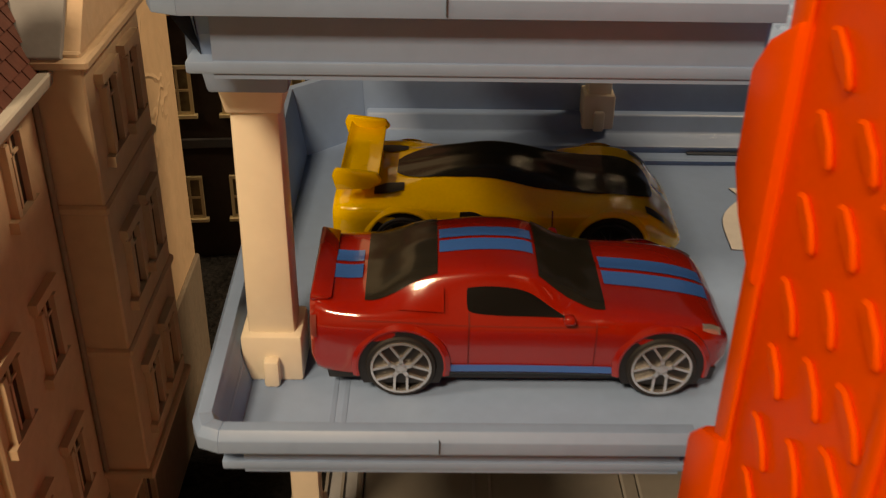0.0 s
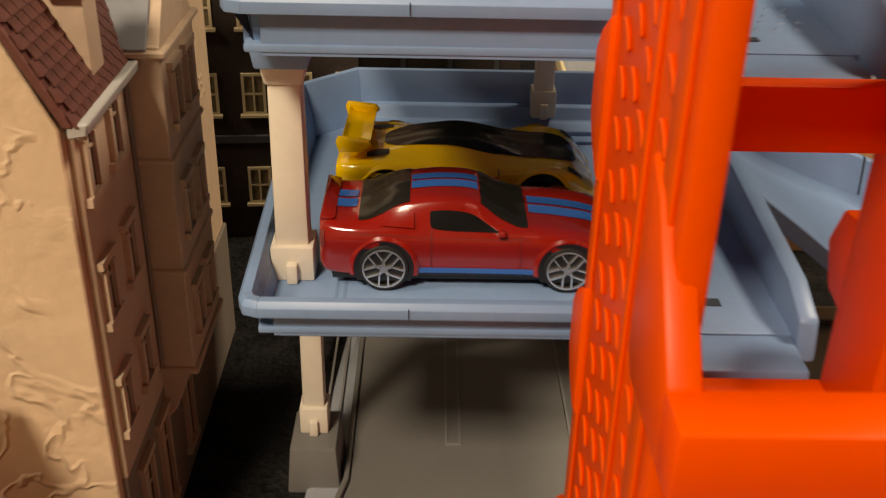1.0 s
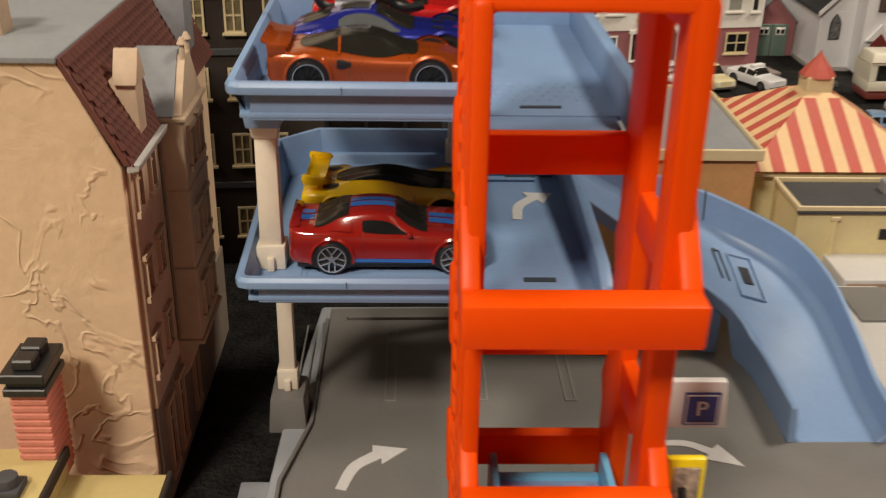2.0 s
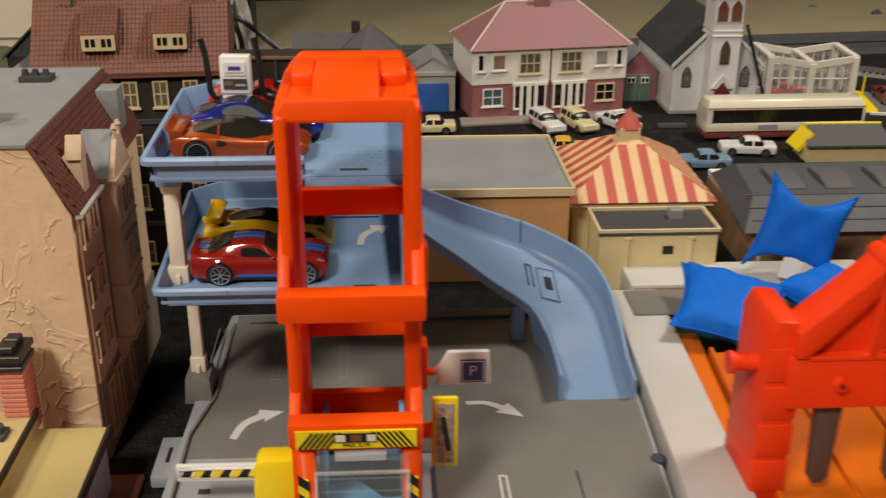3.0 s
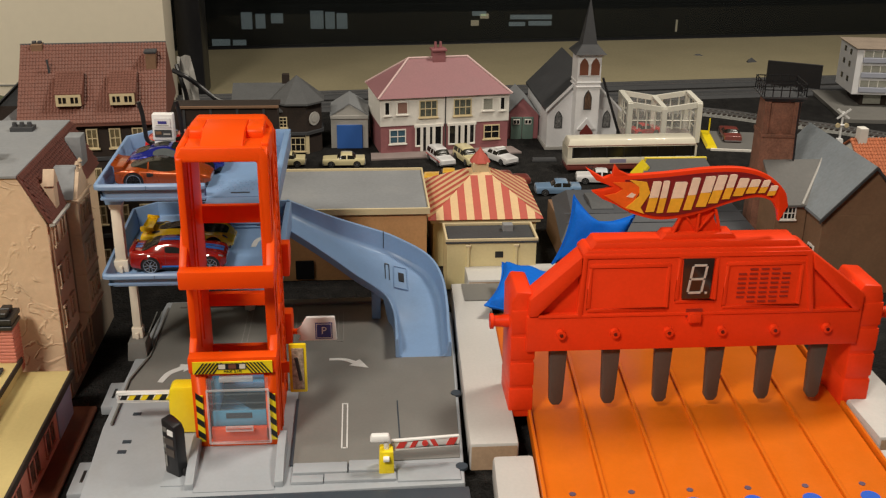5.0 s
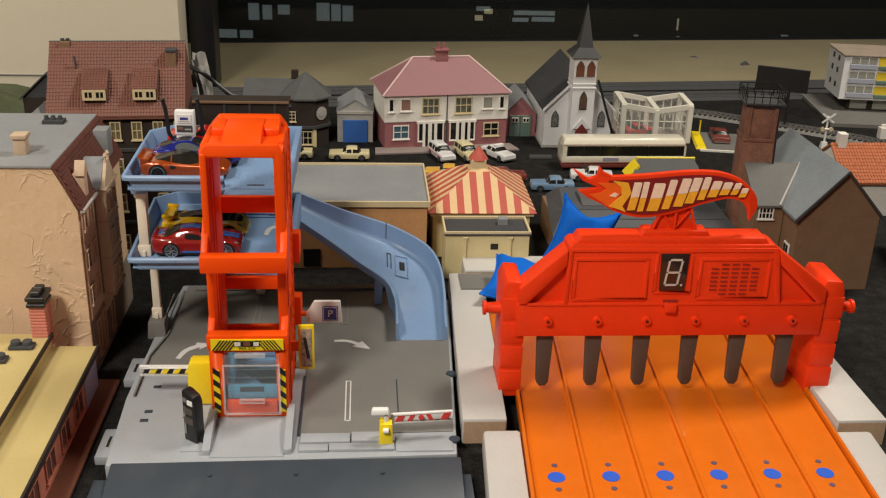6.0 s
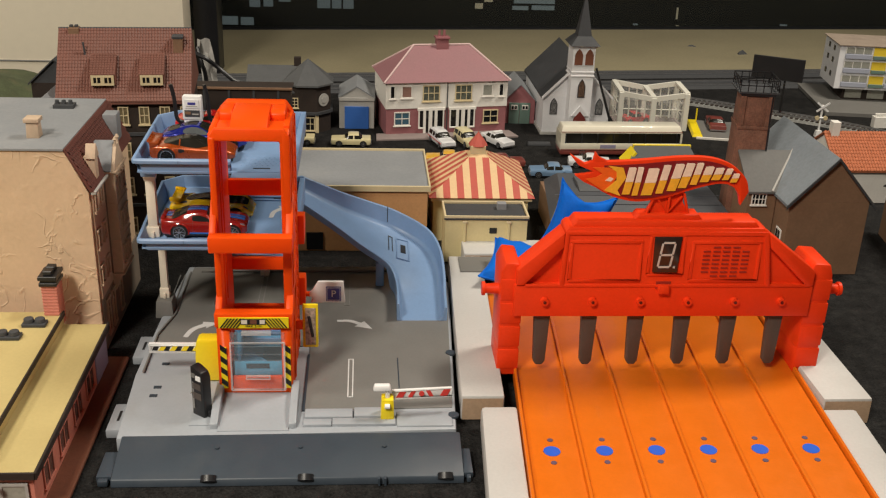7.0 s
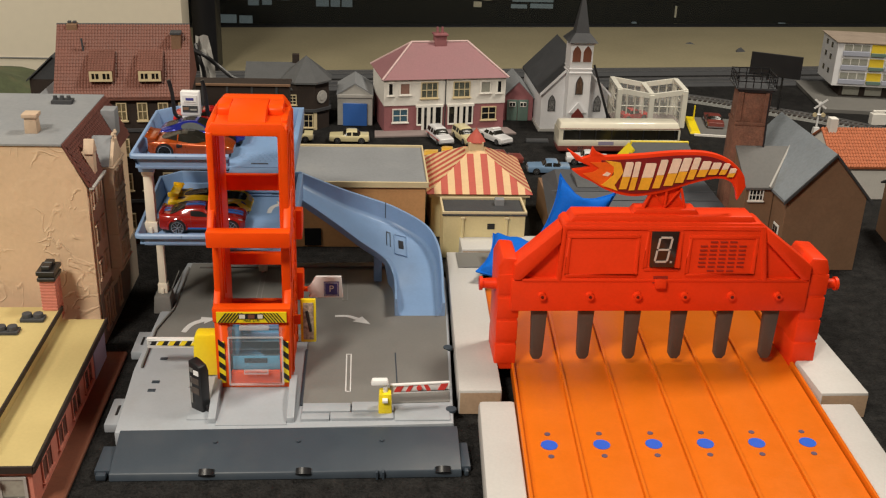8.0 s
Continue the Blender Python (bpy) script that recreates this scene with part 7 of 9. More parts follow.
pipe(bm, [(0.0195, -0.0200, 0.06), (0.0195, -0.0205, 0.12), (0.0185, -0.0198, 0.15), (0.0185, -0.0195, 0.174)], 0.0012)
part("drain_pipe", bm, BLACK, bt)

# brown mill building
ml = building("mill_building", "brown brick mill building with pale grey gabled roof", 0.6453, 0.4040, rz=0)
block(ml, -0.0430, 0.0430, -0.054, 0.095, 0.0, 0.0833, BARN, label="brown textured walls")
gable(ml, -0.0430, 0.0430, -0.054, 0.095, 0.0833, 0.1300, MILLROOF, axis="y", over=0.0045, t=0.0028, wall=BARN)
bm = B()
for s in (-1, 1):
    prism(bm, [(s * 0.0480, 0.0765), (s * 0.0480, 0.0802), (0, 0.1332), (0, 0.1302)], "y", -0.0600, -0.0585)
part("barge_board", bm, DARKROOF, ml, smooth=False)
mside = block(ml, -0.0445, -0.0430, -0.046, -0.032, 0.020, 0.048, RENDERWHITE, "side_window")
for y in (-0.0445, -0.0385):
    block(mside, -0.0449, -0.0444, y, y + 0.005, 0.022, 0.046, WINDARK, "pane")
mw = building("mill_wing", "brown brick mill wing with grey roof and white windows", 0.585, 0.405)
block(mw, -0.0150, 0.0165, -0.020, 0.024, 0.0, 0.0800, BARN)
bm = B()
prism(bm, [(-0.0235, 0.0800), (0.0250, 0.1120), (0.0250, 0.1146), (-0.0235, 0.0826)], "x", -0.0165, 0.0480)
part("roof", bm, WINGROOF, mw, "grey lean-to roof", 0.0004)
bm = B()
prism(bm, [(-0.020, 0.0799), (0.024, 0.0799), (0.024, 0.1110), (-0.020, 0.0820)], "x", -0.0150, 0.0165)
part("gable_wall", bm, BARN, mw, smooth=False)
bm = B()
rod(bm, (0.0099, -0.0230, 0.0832), (0.0455, 0.0250, 0.1152), 0.0012, seg=6)
part("valley_flashing", bm, CONCRETE, mw)
window(mw, -0.0109, 0.0052, 0.0667, 0.0799, -0.0200, RENDERWHITE, WINDARK, (3, 1), 0.0011)

# cottages on the right
ct = building("orange_cottage", "cottage with an orange tiled roof", 0.805, 0.62)
block(ct, -0.05, 0.08, -0.05, 0.05, 0, 0.045, RENDERWHITE)
OT = material("orange_roof_tiles", (0.42, 0.13, 0.055), 0.65, vary=0.2, scale=200, bump=0.3)
gable(ct, -0.05, 0.08, -0.05, 0.05, 0.045, 0.078, OT, axis="x", over=0.004, wall=RENDERWHITE)
bm = B()
for i in range(36):
    x = -0.0535 + i * 0.00382
    for j in range(12):
        u0, u1 = j / 12, min(1, (j + 1.12) / 12)
        y0, y1 = -0.0545 + 0.0545 * u0, -0.0545 + 0.0545 * u1
        z0, z1 = 0.0440 + 0.0360 * u0, 0.0440 + 0.0360 * u1
        poly(bm, [(x, y0, z0 + 0.0010), (x + 0.0018, y0, z0 + 0.0022), (x + 0.0035, y0, z0 + 0.0010), (x, y1, z1 + 0.0003), (x + 0.0018, y1, z1 + 0.0013), (x + 0.0035, y1, z1 + 0.0003), (x, y0, z0), (x + 0.0035, y0, z0)],
             [(0, 1, 4, 3), (1, 2, 5, 4), (6, 7, 2, 1, 0)])
tl = part("tiles", bm, OT, ct, smooth=False)
tl["kind"] = "stuff"
block(ct, -0.046, -0.036, -0.008, 0.004, 0.07, 0.094, RENDERWHITE, "chimney")
c2 = building("green_cottage", "dark cottage with grey roof and green windows", 0.800, 0.37, rz=-8)
block(c2, -0.045, 0.10, -0.06, 0.09, 0, 0.060, BARN)
gable(c2, -0.045, 0.10, -0.06, 0.09, 0.060, 0.098, DARKROOF, axis="x", over=0.004, wall=BARN)
window(c2, -0.030, -0.005, 0.022, 0.048, -0.060, material("sage_frame", (0.30, 0.38, 0.22), 0.6, bump=0), WINLIGHT, (1, 1), 0.002)
block(c2, -0.050, 0.102, -0.070, -0.0605, 0, 0.006, RENDERWHITE, "step")

PAVEGREY = material("grey_paving", (0.15, 0.145, 0.135), 0.8, vary=0.15, scale=80, bump=0.1)
APTWHITE = material("cool_white_render", (0.74, 0.74, 0.76), 0.6, vary=0.05, bump=0.05)
# apartment block far right
ab = building("apartment_block", "white apartment block with yellow balconies on a dark base", 1.026, 1.075, z=0.0065, rz=-8)
ab.scale = (1.0, 1.0, 0.80)
block(ab, -0.065, 0.16, -0.03, 0.06, 0.026, 0.118, APTWHITE, label="white walls")
block(ab, -0.068, 0.163, -0.033, 0.063, 0.118, 0.1205, material("tan_gravel_roof", (0.30, 0.24, 0.19), 0.9, vary=0.2, bump=0.4), "roof", label="flat tan gravel roof")
gf = block(ab, -0.045, 0.15, -0.015, 0.05, 0.0, 0.026, BROWNWALL, "ground_floor")
for k in range(5):
    block(gf, -0.040 + k * 0.038, -0.012 + k * 0.038, -0.0162, -0.0150, 0.003, 0.022, WINLIGHT, "shop_pane")
    block(gf, -0.041 + k * 0.038, -0.011 + k * 0.038, -0.0170, -0.0150, 0.022, 0.0245, CONCRETE, "fascia")
block(ab, -0.095, 0.19, -0.110, 0.085, -0.0081, 0.0, PAVEGREY, "plinth", label="grey paved plinth")
PAN = material("lilac_balcony", (0.36, 0.38, 0.46), 0.6, vary=0.05, bump=0)
YPAN = material("yellow_balcony", (0.72, 0.52, 0.03), 0.6, vary=0.05, bump=0)
for fl_i in range(3):
    z = 0.031 + fl_i * 0.030
    for k in range(3):
        x = -0.055 + k * 0.072
        block(ab, x, x + 0.044, -0.0312, -0.0300, z + 0.011, z + 0.024, WINLIGHT, "pane")
        block(ab, x, x + 0.044, -0.0335, -0.0300, z + 0.0005, z + 0.010, PAN, "balcony")
        for j in range(4):
            block(ab, x + j * 0.0143, x + j * 0.0143 + 0.0012, -0.0318, -0.0300, z + 0.010, z + 0.025, RENDERWHITE, "window_frame")
        block(ab, x + 0.046, x + 0.070, -0.0315, -0.0300, z + 0.002, z + 0.025, YPAN, "balcony_recess", label="yellow balcony")
        block(ab, x + 0.046, x + 0.070, -0.0345, -0.0315, z + 0.001, z + 0.008, GREENDOOR, "planter")
for y in (0.0, 0.03):
    for z in (0.045, 0.075, 0.10):
        block(ab, -0.0662, -0.0650, y - 0.004, y + 0.004, z, z + 0.011, WINDARK, "pane")

# billboard
bb = building("billboard", "plain black billboard panel standing on posts", 0.820, 0.965, cat="billboard", rz=-28)
block(bb, -0.041, 0.039, -0.0015, 0.0015, 0.0620, 0.0985, BLACK, "panel")
for x in (-0.012, 0.012):
    block(bb, x - 0.0015, x + 0.0015, 0.0015, 0.0045, 0, 0.09, BLACK, "post")

# moss hill at the far left
bm = B()
n = 28
for j in range(n + 1):
    for i in range(n + 1):
        u, v = 2 * i / n - 1, 2 * j / n - 1
        r = math.hypot(u, v)
        h = max(0, 1 - r * r) ** 1.2 * (1 + 0.25 * noise.noise((u * 3, v * 3, 1.0)))
        bm.verts.new((u * 0.22, v * 0.22, h * 0.10 + 0.0008))
bm.verts.ensure_lookup_table()
for j in range(n):
    for i in range(n):
        a = j * (n + 1) + i
        bm.faces.new([bm.verts[a], bm.verts[a + 1], bm.verts[a + n + 2], bm.verts[a + n + 1]])
hl = part("hill", bm, HILL, None)
hl.location = (-0.40, 0.80, 0)
tagged(hl, "mossy green and brown model hill", "hill")
gh = building("grey_gabled_house", "dark house with a grey gabled roof behind the stucco house", -0.163, 0.42)
block(gh, -0.035, 0.035, -0.03, 0.03, 0, 0.138, BROWNWALL)
gable(gh, -0.035, 0.035, -0.03, 0.03, 0.138, 0.168, GREYROOF, axis="y", over=0.003, wall=BROWNWALL)

dk = building("slate_gabled_house", "dark slate gabled house standing beside the green hill", -0.212, 0.650)
block(dk, -0.030, 0.030, -0.03, 0.05, 0, 0.128, BROWNWALL)
gable(dk, -0.030, 0.030, -0.03, 0.05, 0.128, 0.156, DARKROOF, axis="y", over=0.003, wall=DARKROOF)

# small white crossing gate at the railway
cg = building("crossing_gate", "small white railway crossing gate on a box", 0.985, 0.915, cat="crossing gate")
block(cg, -0.018, 0.006, -0.006, 0.006, 0.0, 0.018, RENDERWHITE, "box")
block(cg, 0.008, 0.013, -0.002, 0.002, 0.0, 0.030, RENDERWHITE, "post")
block(cg, -0.016, 0.010, -0.0015, 0.0015, 0.020, 0.023, RENDERWHITE, "bar")


# ---- cars ----
def paint(name, colour, metal=0.0, rough=0.22):
    return material(name, colour, rough, metal, vary=0.05, scale=80, fine=1500, bump=0.02, coat=1.0, depth=0.0004)


def wheel(parent, x, y, z, r, w, side, rim_mat, spokes=5, name="wheel"):
    bm = B()
    seg = 28
    prof = [(0.62, -0.5), (0.93, -0.5), (1.0, -0.34), (1.0, 0.34), (0.93, 0.5), (0.84, 0.5), (0.80, 0.20)]
    rings = [[bm.verts.new((x + r * a * math.cos(2 * math.pi * k / seg), y + side * w * b, z + r * a * math.sin(2 * math.pi * k / seg))) for k in range(seg)] for a, b in prof]
    for a, b in zip(rings, rings[1:]):
        for k in range(seg):
            bm.faces.new([a[k], a[(k + 1) % seg], b[(k + 1) % seg], b[k]])
    bm.faces.new(rings[-1])
    tyre = part(name, bm, RUBBER, parent)
    bm = B()
    yo = y + side * w * 0.40
    y1 = y + side * w * 0.54
    ya, yb = sorted((yo, y1))
    ro, ri = r * 0.83, r * 0.765
    A = [(x + ro * math.cos(2 * math.pi * k / seg), z + ro * math.sin(2 * math.pi * k / seg)) for k in range(seg)]
    I = [(x + ri * math.cos(2 * math.pi * k / seg), z + ri * math.sin(2 * math.pi * k / seg)) for k in range(seg)]
    va = [[bm.verts.new((p[0], yy, p[1])) for p in L] for yy in (ya, yb) for L in (A, I)]
    for k in range(seg):
        q = (k + 1) % seg
        bm.faces.new([va[0][k], va[0][q], va[1][q], va[1][k]])
        bm.faces.new([va[2][k], va[2][q], va[3][q], va[3][k]])
        bm.faces.new([va[1][k], va[1][q], va[3][q], va[3][k]])
        bm.faces.new([va[0][k], va[0][q], va[2][q], va[2][k]])
    for s in range(spokes):
        a0 = 2 * math.pi * s / spokes + 0.3
        stem = r * 0.36 if spokes <= 5 else ri
        legs = [(r * 0.10, a0, stem, a0, r * 0.060, r * 0.055 if spokes <= 5 else r * 0.05)]
        if spokes <= 5:
            legs += [(r * 0.30, a0 + q * 0.04, ri * 1.02, a0 + q * 0.40, r * 0.036, r * 0.034) for q in (-1, 1)]
        for i0, b0, i1, b1, w0, w1 in legs:
            p0 = np.array((math.cos(b0), math.sin(b0))) * i0
            p1 = np.array((math.cos(b1), math.sin(b1))) * i1
            d = (p1 - p0) / np.linalg.norm(p1 - p0)
            nn = np.array((-d[1], d[0]))
            pts = [p0 + nn * w0, p0 - nn * w0, p1 - nn * w1, p1 + nn * w1]
            prism(bm, [(x + p[0], z + p[1]) for p in pts], "y", ya, yb - 0.0001)
    rod(bm, (x, ya, z), (x, yb + 0.0001 * side, z), r * 0.17, seg=12)
    part("rim", bm, rim_mat, tyre, smooth=False)
    return tyre


def car(name, label, m, L, W, st, body, glass_mat, axles, r, ww, rim, opts=None, category="toy car", group="", spokes=5, tyre_out=0.0):
    """A car lofted from stations (x, bottom, half width, shoulder height, roof half width, roof height), x from 0 (rear) to 1 (front).
    Windows lie where the roof stands above the shoulder, between the given pillars."""
    o = dict(glass=(0.2, 0.7), side=(0.3, 0.6), screen=(0.16, 0.34, 0.60, 0.76), stripe=None, stripe_mat=None, roof_mat=None, hood_glass=None)
    o.update(opts or {})
    t = thing(name, 0, 0, 0, label, category, group=group)
    t.matrix_basis = m
    S = np.array(curve([np.array(s, float) for s in st], 7))
    ns = len(S)
    secs = []
    for x, zb, w, zs, wr, zr in S:
        w2, wr2 = w * W / 2, wr * W / 2
        zr = max(zr, zs + 0.0002)
        zt = zr - min(0.0012, (zr - zs) * 0.25)
        half = [(w2 * 0.80, zb), (w2 * 0.955, zb + (zs - zb) * 0.06), (w2 * 0.985, zb + (zs - zb) * 0.36), (w2, zb + (zs - zb) * 0.60), (w2 * 0.985, zb + (zs - zb) * 0.84), (w2 * 0.93, zs),
                (wr2 * 1.02 + (w2 * 0.93 - wr2) * 0.12, zs + (zt - zs) * 0.86), (wr2 * 0.90, zt + (zr - zt) * 0.7), (wr2 * 0.60, zr), (wr2 * 0.07, zr + 0.0002), (0, zr + 0.0002)]
        row = [((x - 0.5) * L, -y, z) for y, z in half] + [((x - 0.5) * L, y, z) for y, z in half[-2::-1]]
        secs.append(row)
    K = len(secs[0])
    bins = {}
    for i in range(ns - 1):
        u = (S[i][0] + S[i + 1][0]) / 2
        tall = (S[i][5] - S[i][3]) > 0.0022 or (S[i + 1][5] - S[i + 1][3]) > 0.0022
        for k in range(K - 1):
            kk = k if k < K // 2 else K - 2 - k
            key = "body"
            a, b, c, d = o["screen"]
            if kk == 5 and tall and o["side"][0] < u < o["side"][1]:
                key = "glass"
                if o.get("pillar") and any(abs(u - p) < 0.012 for p in o["pillar"]):
                    key = "body"
            elif kk >= 6 and (a < u < b or c < u < d):
                key = "glass"
            elif kk in (5,) and tall and (a + 0.02 < u < b or c < u < d - 0.02) and o.get("wrap"):
                key = "glass"
            if o["roof_mat"] and kk >= 6 and b <= u <= c:
                key = "roof"
            if o["stripe"] and kk == 8 and key == "body":
                key = "stripe"
            bins.setdefault(key, []).append((i, k))
    mats = dict(body=body, glass=glass_mat, roof=o["roof_mat"], stripe=o["stripe_mat"])
    names = dict(body="body", glass="glazing", roof="roof_panel", stripe="stripe")
    main = None
    for key in ("body", "glass", "roof", "stripe"):
        if key not in bins:
            continue
        bm = B()
        cache = {}

        def vert(i, k):
            if (i, k) not in cache:
                cache[(i, k)] = bm.verts.new(secs[i][k])
            return cache[(i, k)]
        for i, k in bins[key]:
            bm.faces.new([vert(i, k), vert(i, k + 1), vert(i + 1, k + 1), vert(i + 1, k)])
        if key == "body":
            for i in range(ns - 1):
                bm.faces.new([vert(i, 0), vert(i + 1, 0), vert(i + 1, K - 1), vert(i, K - 1)])
            bm.faces.new([vert(0, k) for k in range(K)])
            bm.faces.new([vert(ns - 1, k) for k in range(K)][::-1])
        ob = part(names[key], bm, mats[key], t)
        main = main or ob
    for ax in axles:
        xx = (ax - 0.5) * L
        wi = float(np.interp(ax, S[:, 0], S[:, 2])) * W / 2
        for s in (-1, 1):
            bm = B()
            prism(bm, [(xx + 1.22 * r * math.cos(q), r + 1.22 * r * math.sin(q)) for q in np.linspace(-0.55, math.pi + 0.55, 18)], "y", *sorted((s * (wi * 0.90), s * (wi * 1.006))))
            part("wheel_arch", bm, BLACK, t, smooth=False)
            wheel(t, xx, s * (wi * 0.995 - ww * 0.40 + tyre_out), r, r, ww, s, rim, spokes)
    return t


RIMB = material("black_rim", (0.03, 0.03, 0.03), 0.3, metal=0.5, bump=0)
DZ2, DZ3 = 0.1014, 0.1692


class Shell:
    """A car body lofted from stations (x, bottom, half width, shoulder height, roof half width, roof height); x runs 0 (rear) to 1 (front).
    at(u, k) gives a point on it: k runs 0 (near sill) over 5 (shoulder) and 10 (middle) to 20 (far sill)."""

    def __init__(self, L, W, st):
        self.L, self.W = L, W
        self.S = np.array(curve([np.array(s, float) for s in st], 8))

    def half(self, u):
        x, zb, w, zs, wr, zr = [float(np.interp(u, self.S[:, 0], self.S[:, j])) for j in range(6)]
        w2, wr2 = w * self.W / 2, wr * self.W / 2
        zr = max(zr, zs + 0.0004)
        h = zr - zs
        zt = zr - min(0.0016, h * 0.35)
        return [(w2 * 0.84, zb), (w2 * 0.955, zb + (zs - zb) * 0.06), (w2 * 0.975, zb + (zs - zb) * 0.34), (w2 * 0.995, zb + (zs - zb) * 0.60), (w2 * 0.995, zb + (zs - zb) * 0.82), (w2 * 0.935, zs),
                (wr2 * 1.0 + (w2 * 0.935 - wr2) * 0.16, zs + (zt - zs) * 0.86), (wr2 * 0.91, zt + (zr - zt) * 0.55), (wr2 * 0.66, zr - h * 0.03), (wr2 * 0.30, zr), (0, zr + 0.0002)]

    def at(self, u, k):
        u = min(max(u, 0.0), 1.0)
        side = -1 if k <= 10 else 1
        kk = k if k <= 10 else 20 - k
        P = self.half(u)
        P = [P[0]] + P + [(-P[9][0], P[9][1])]
        i = min(int(kk), 9)
        t = kk - i
        a, b, c, d = [np.array(p) for p in P[i:i + 4]]
        y, z = 0.5 * (2 * b + (c - a) * t + (2 * a - 5 * b + 4 * c - d) * t * t + (3 * b - a - 3 * c + d) * t ** 3)
        return Vector(((u - 0.5) * self.L, side * y, z))

    def off(self, u, k, h):
        e = 0.004
        du = self.at(u + e, k) - self.at(u - e, k)
        dk = self.at(u, k + 0.04) - self.at(u, k - 0.04)
        n = du.cross(dk)
        n = n.normalized() if n.length > 0 else Vector((0, 0, 1))
        p = self.at(u, k)
        c = Vector(((u - 0.5) * self.L, 0, 0.006))
        if n.dot(p - c) < 0:
            n = -n
        return p + n * h

    def body(self, parent, mat):
        bm = B()
        us = np.linspace(0, 1, 72)
        ks = [j / 3 for j in range(61)]
        rows = [[bm.verts.new(self.at(float(u), k)) for k in ks] for u in us]
        for a, b in zip(rows, rows[1:]):
            for j in range(60):
                bm.faces.new([a[j], a[j + 1], b[j + 1], b[j]])
            bm.faces.new([a[0], b[0], b[-1], a[-1]])
        bm.faces.new(rows[0])
        bm.faces.new(rows[-1][::-1])
        return part("body", bm, mat, parent)

    def patch(self, name, rows, mat, parent, label="", h=0.00022, m=14, both=False):
        """A thin skin on the body between two lines: rows (u, k low, k high)."""
        for mirror in ((0, 1) if both else (0,)):
            bm = B()
            R = curve([np.array(r, float) for r in rows], 6)
            grid = []
            for u, a, b in R:
                kk = [a + (b - a) * j / m for j in range(m + 1)]
                kk = [20 - k for k in kk] if mirror else kk
                grid.append([self.off(float(u), float(k), h) for k in kk])
            low = [[bm.verts.new(p) for p in r] for r in grid]
            for a, b in zip(low, low[1:]):
                for j in range(m):
                    bm.faces.new([a[j], a[j + 1], b[j + 1], b[j]])
            ob = part(name, bm, mat, parent, label)
        return ob

    def wheels(self, t, axles, r, ww, rim, mat, spokes, flare=1.24):
        for ax in axles:
            xx = (ax - 0.5) * self.L
            wi = float(np.interp(ax, self.S[:, 0], self.S[:, 2])) * self.W / 2
            for s in (-1, 1):
                bm = B()
                prism(bm, [(xx + 1.17 * r * math.cos(q), r + 1.17 * r * math.sin(q)) for q in np.linspace(-0.5, math.pi + 0.5, 22)], "y", *sorted((s * (wi * 0.86), s * (wi * 1.002))))
                part("wheel_arch", bm, BLACK, t, smooth=False)
                bm = B()
                arc = np.linspace(-0.25, math.pi + 0.25, 20)
                prof = ((1.16, 0.985), (1.16, 1.022), (1.22, 1.026), (1.34, 0.99), (1.36, 0.96))
                rg = [[bm.verts.new((xx + a * r * math.cos(q), s * wi * b, r + a * r * math.sin(q))) for a, b in prof] for q in arc]
                for a, b in zip(rg, rg[1:]):
                    for j in range(4):
                        bm.faces.new([a[j], a[j + 1], b[j + 1], b[j]])
                part("fender_lip", bm, mat, t)
                wheel(t, xx, s * (wi * 1.005 - ww * 0.42), r, r, ww, s, rim, spokes)
        bm = B()
        taper(bm, -self.L * 0.46, self.L * 0.47, -self.W * 0.42, self.W * 0.42, 0.0022, 0.0050, -0.0004)
        part("chassis", bm, BLACK, t)


def hot_car(label, m, L, W, st, mat, axles, r, ww, rim, spokes, flat=1.0):
    """flat: how much the body above the wheels is lowered."""
    st = [(*q[:3], 0.012 + (q[3] - 0.012) * flat, q[4], 0.012 + (q[5] - 0.012) * flat) if q[3] > 0.012 else q for q in st]
    t = thing("toy_car", 0, 0, 0, label, "toy car", group="toy cars on the garage decks")
    t.matrix_basis = m
    sh = Shell(L, W, st)
    sh.body(t, mat)
    sh.wheels(t, axles, r, ww, rim, mat, spokes)
    return t, sh


# red muscle car with blue stripes
RC, BS = paint("red_car_paint", (0.27, 0.010, 0.005), rough=0.15), paint("blue_stripe_paint", (0.025, 0.13, 0.46))
mustang, sh = hot_car("glossy red toy muscle car with blue stripes", pose(0.0209, 0.2135, DZ2, 0, 0, 0.2), 0.0730, 0.0305, [
    (0.000, 0.0060, 0.84, 0.0150, 0.74, 0.0180), (0.02, 0.0042, 0.93, 0.0162, 0.80, 0.0184), (0.10, 0.0036, 0.99, 0.0166, 0.80, 0.0180), (0.16, 0.0036, 1.00, 0.0166, 0.76, 0.0190), (0.24, 0.0036, 0.99, 0.0164, 0.68, 0.0222), (0.32, 0.0036, 0.97, 0.0158, 0.68, 0.0234),
    (0.42, 0.0036, 0.96, 0.0155, 0.68, 0.0240), (0.52, 0.0036, 0.96, 0.0153, 0.68, 0.0233), (0.61, 0.0036, 0.97, 0.0152, 0.71, 0.0198), (0.68, 0.0036, 0.98, 0.0154, 0.78, 0.0174), (0.80, 0.0036, 1.00, 0.0150, 0.82, 0.0164), (0.90, 0.0038, 0.97, 0.0142, 0.82, 0.0152), (0.965, 0.0040, 0.89, 0.0128, 0.76, 0.0136), (1.0, 0.0060, 0.76, 0.0104, 0.62, 0.0110)],
    RC, (0.215, 0.835), 0.0064, 0.0054, CHROME, 5, 0.95)
sh.patch("rear_glass", [(0.130, 6.5, 13.5), (0.16, 6.2, 13.8), (0.22, 6.3, 13.7), (0.30, 6.9, 13.1)], CARGLASS, mustang, m=24)
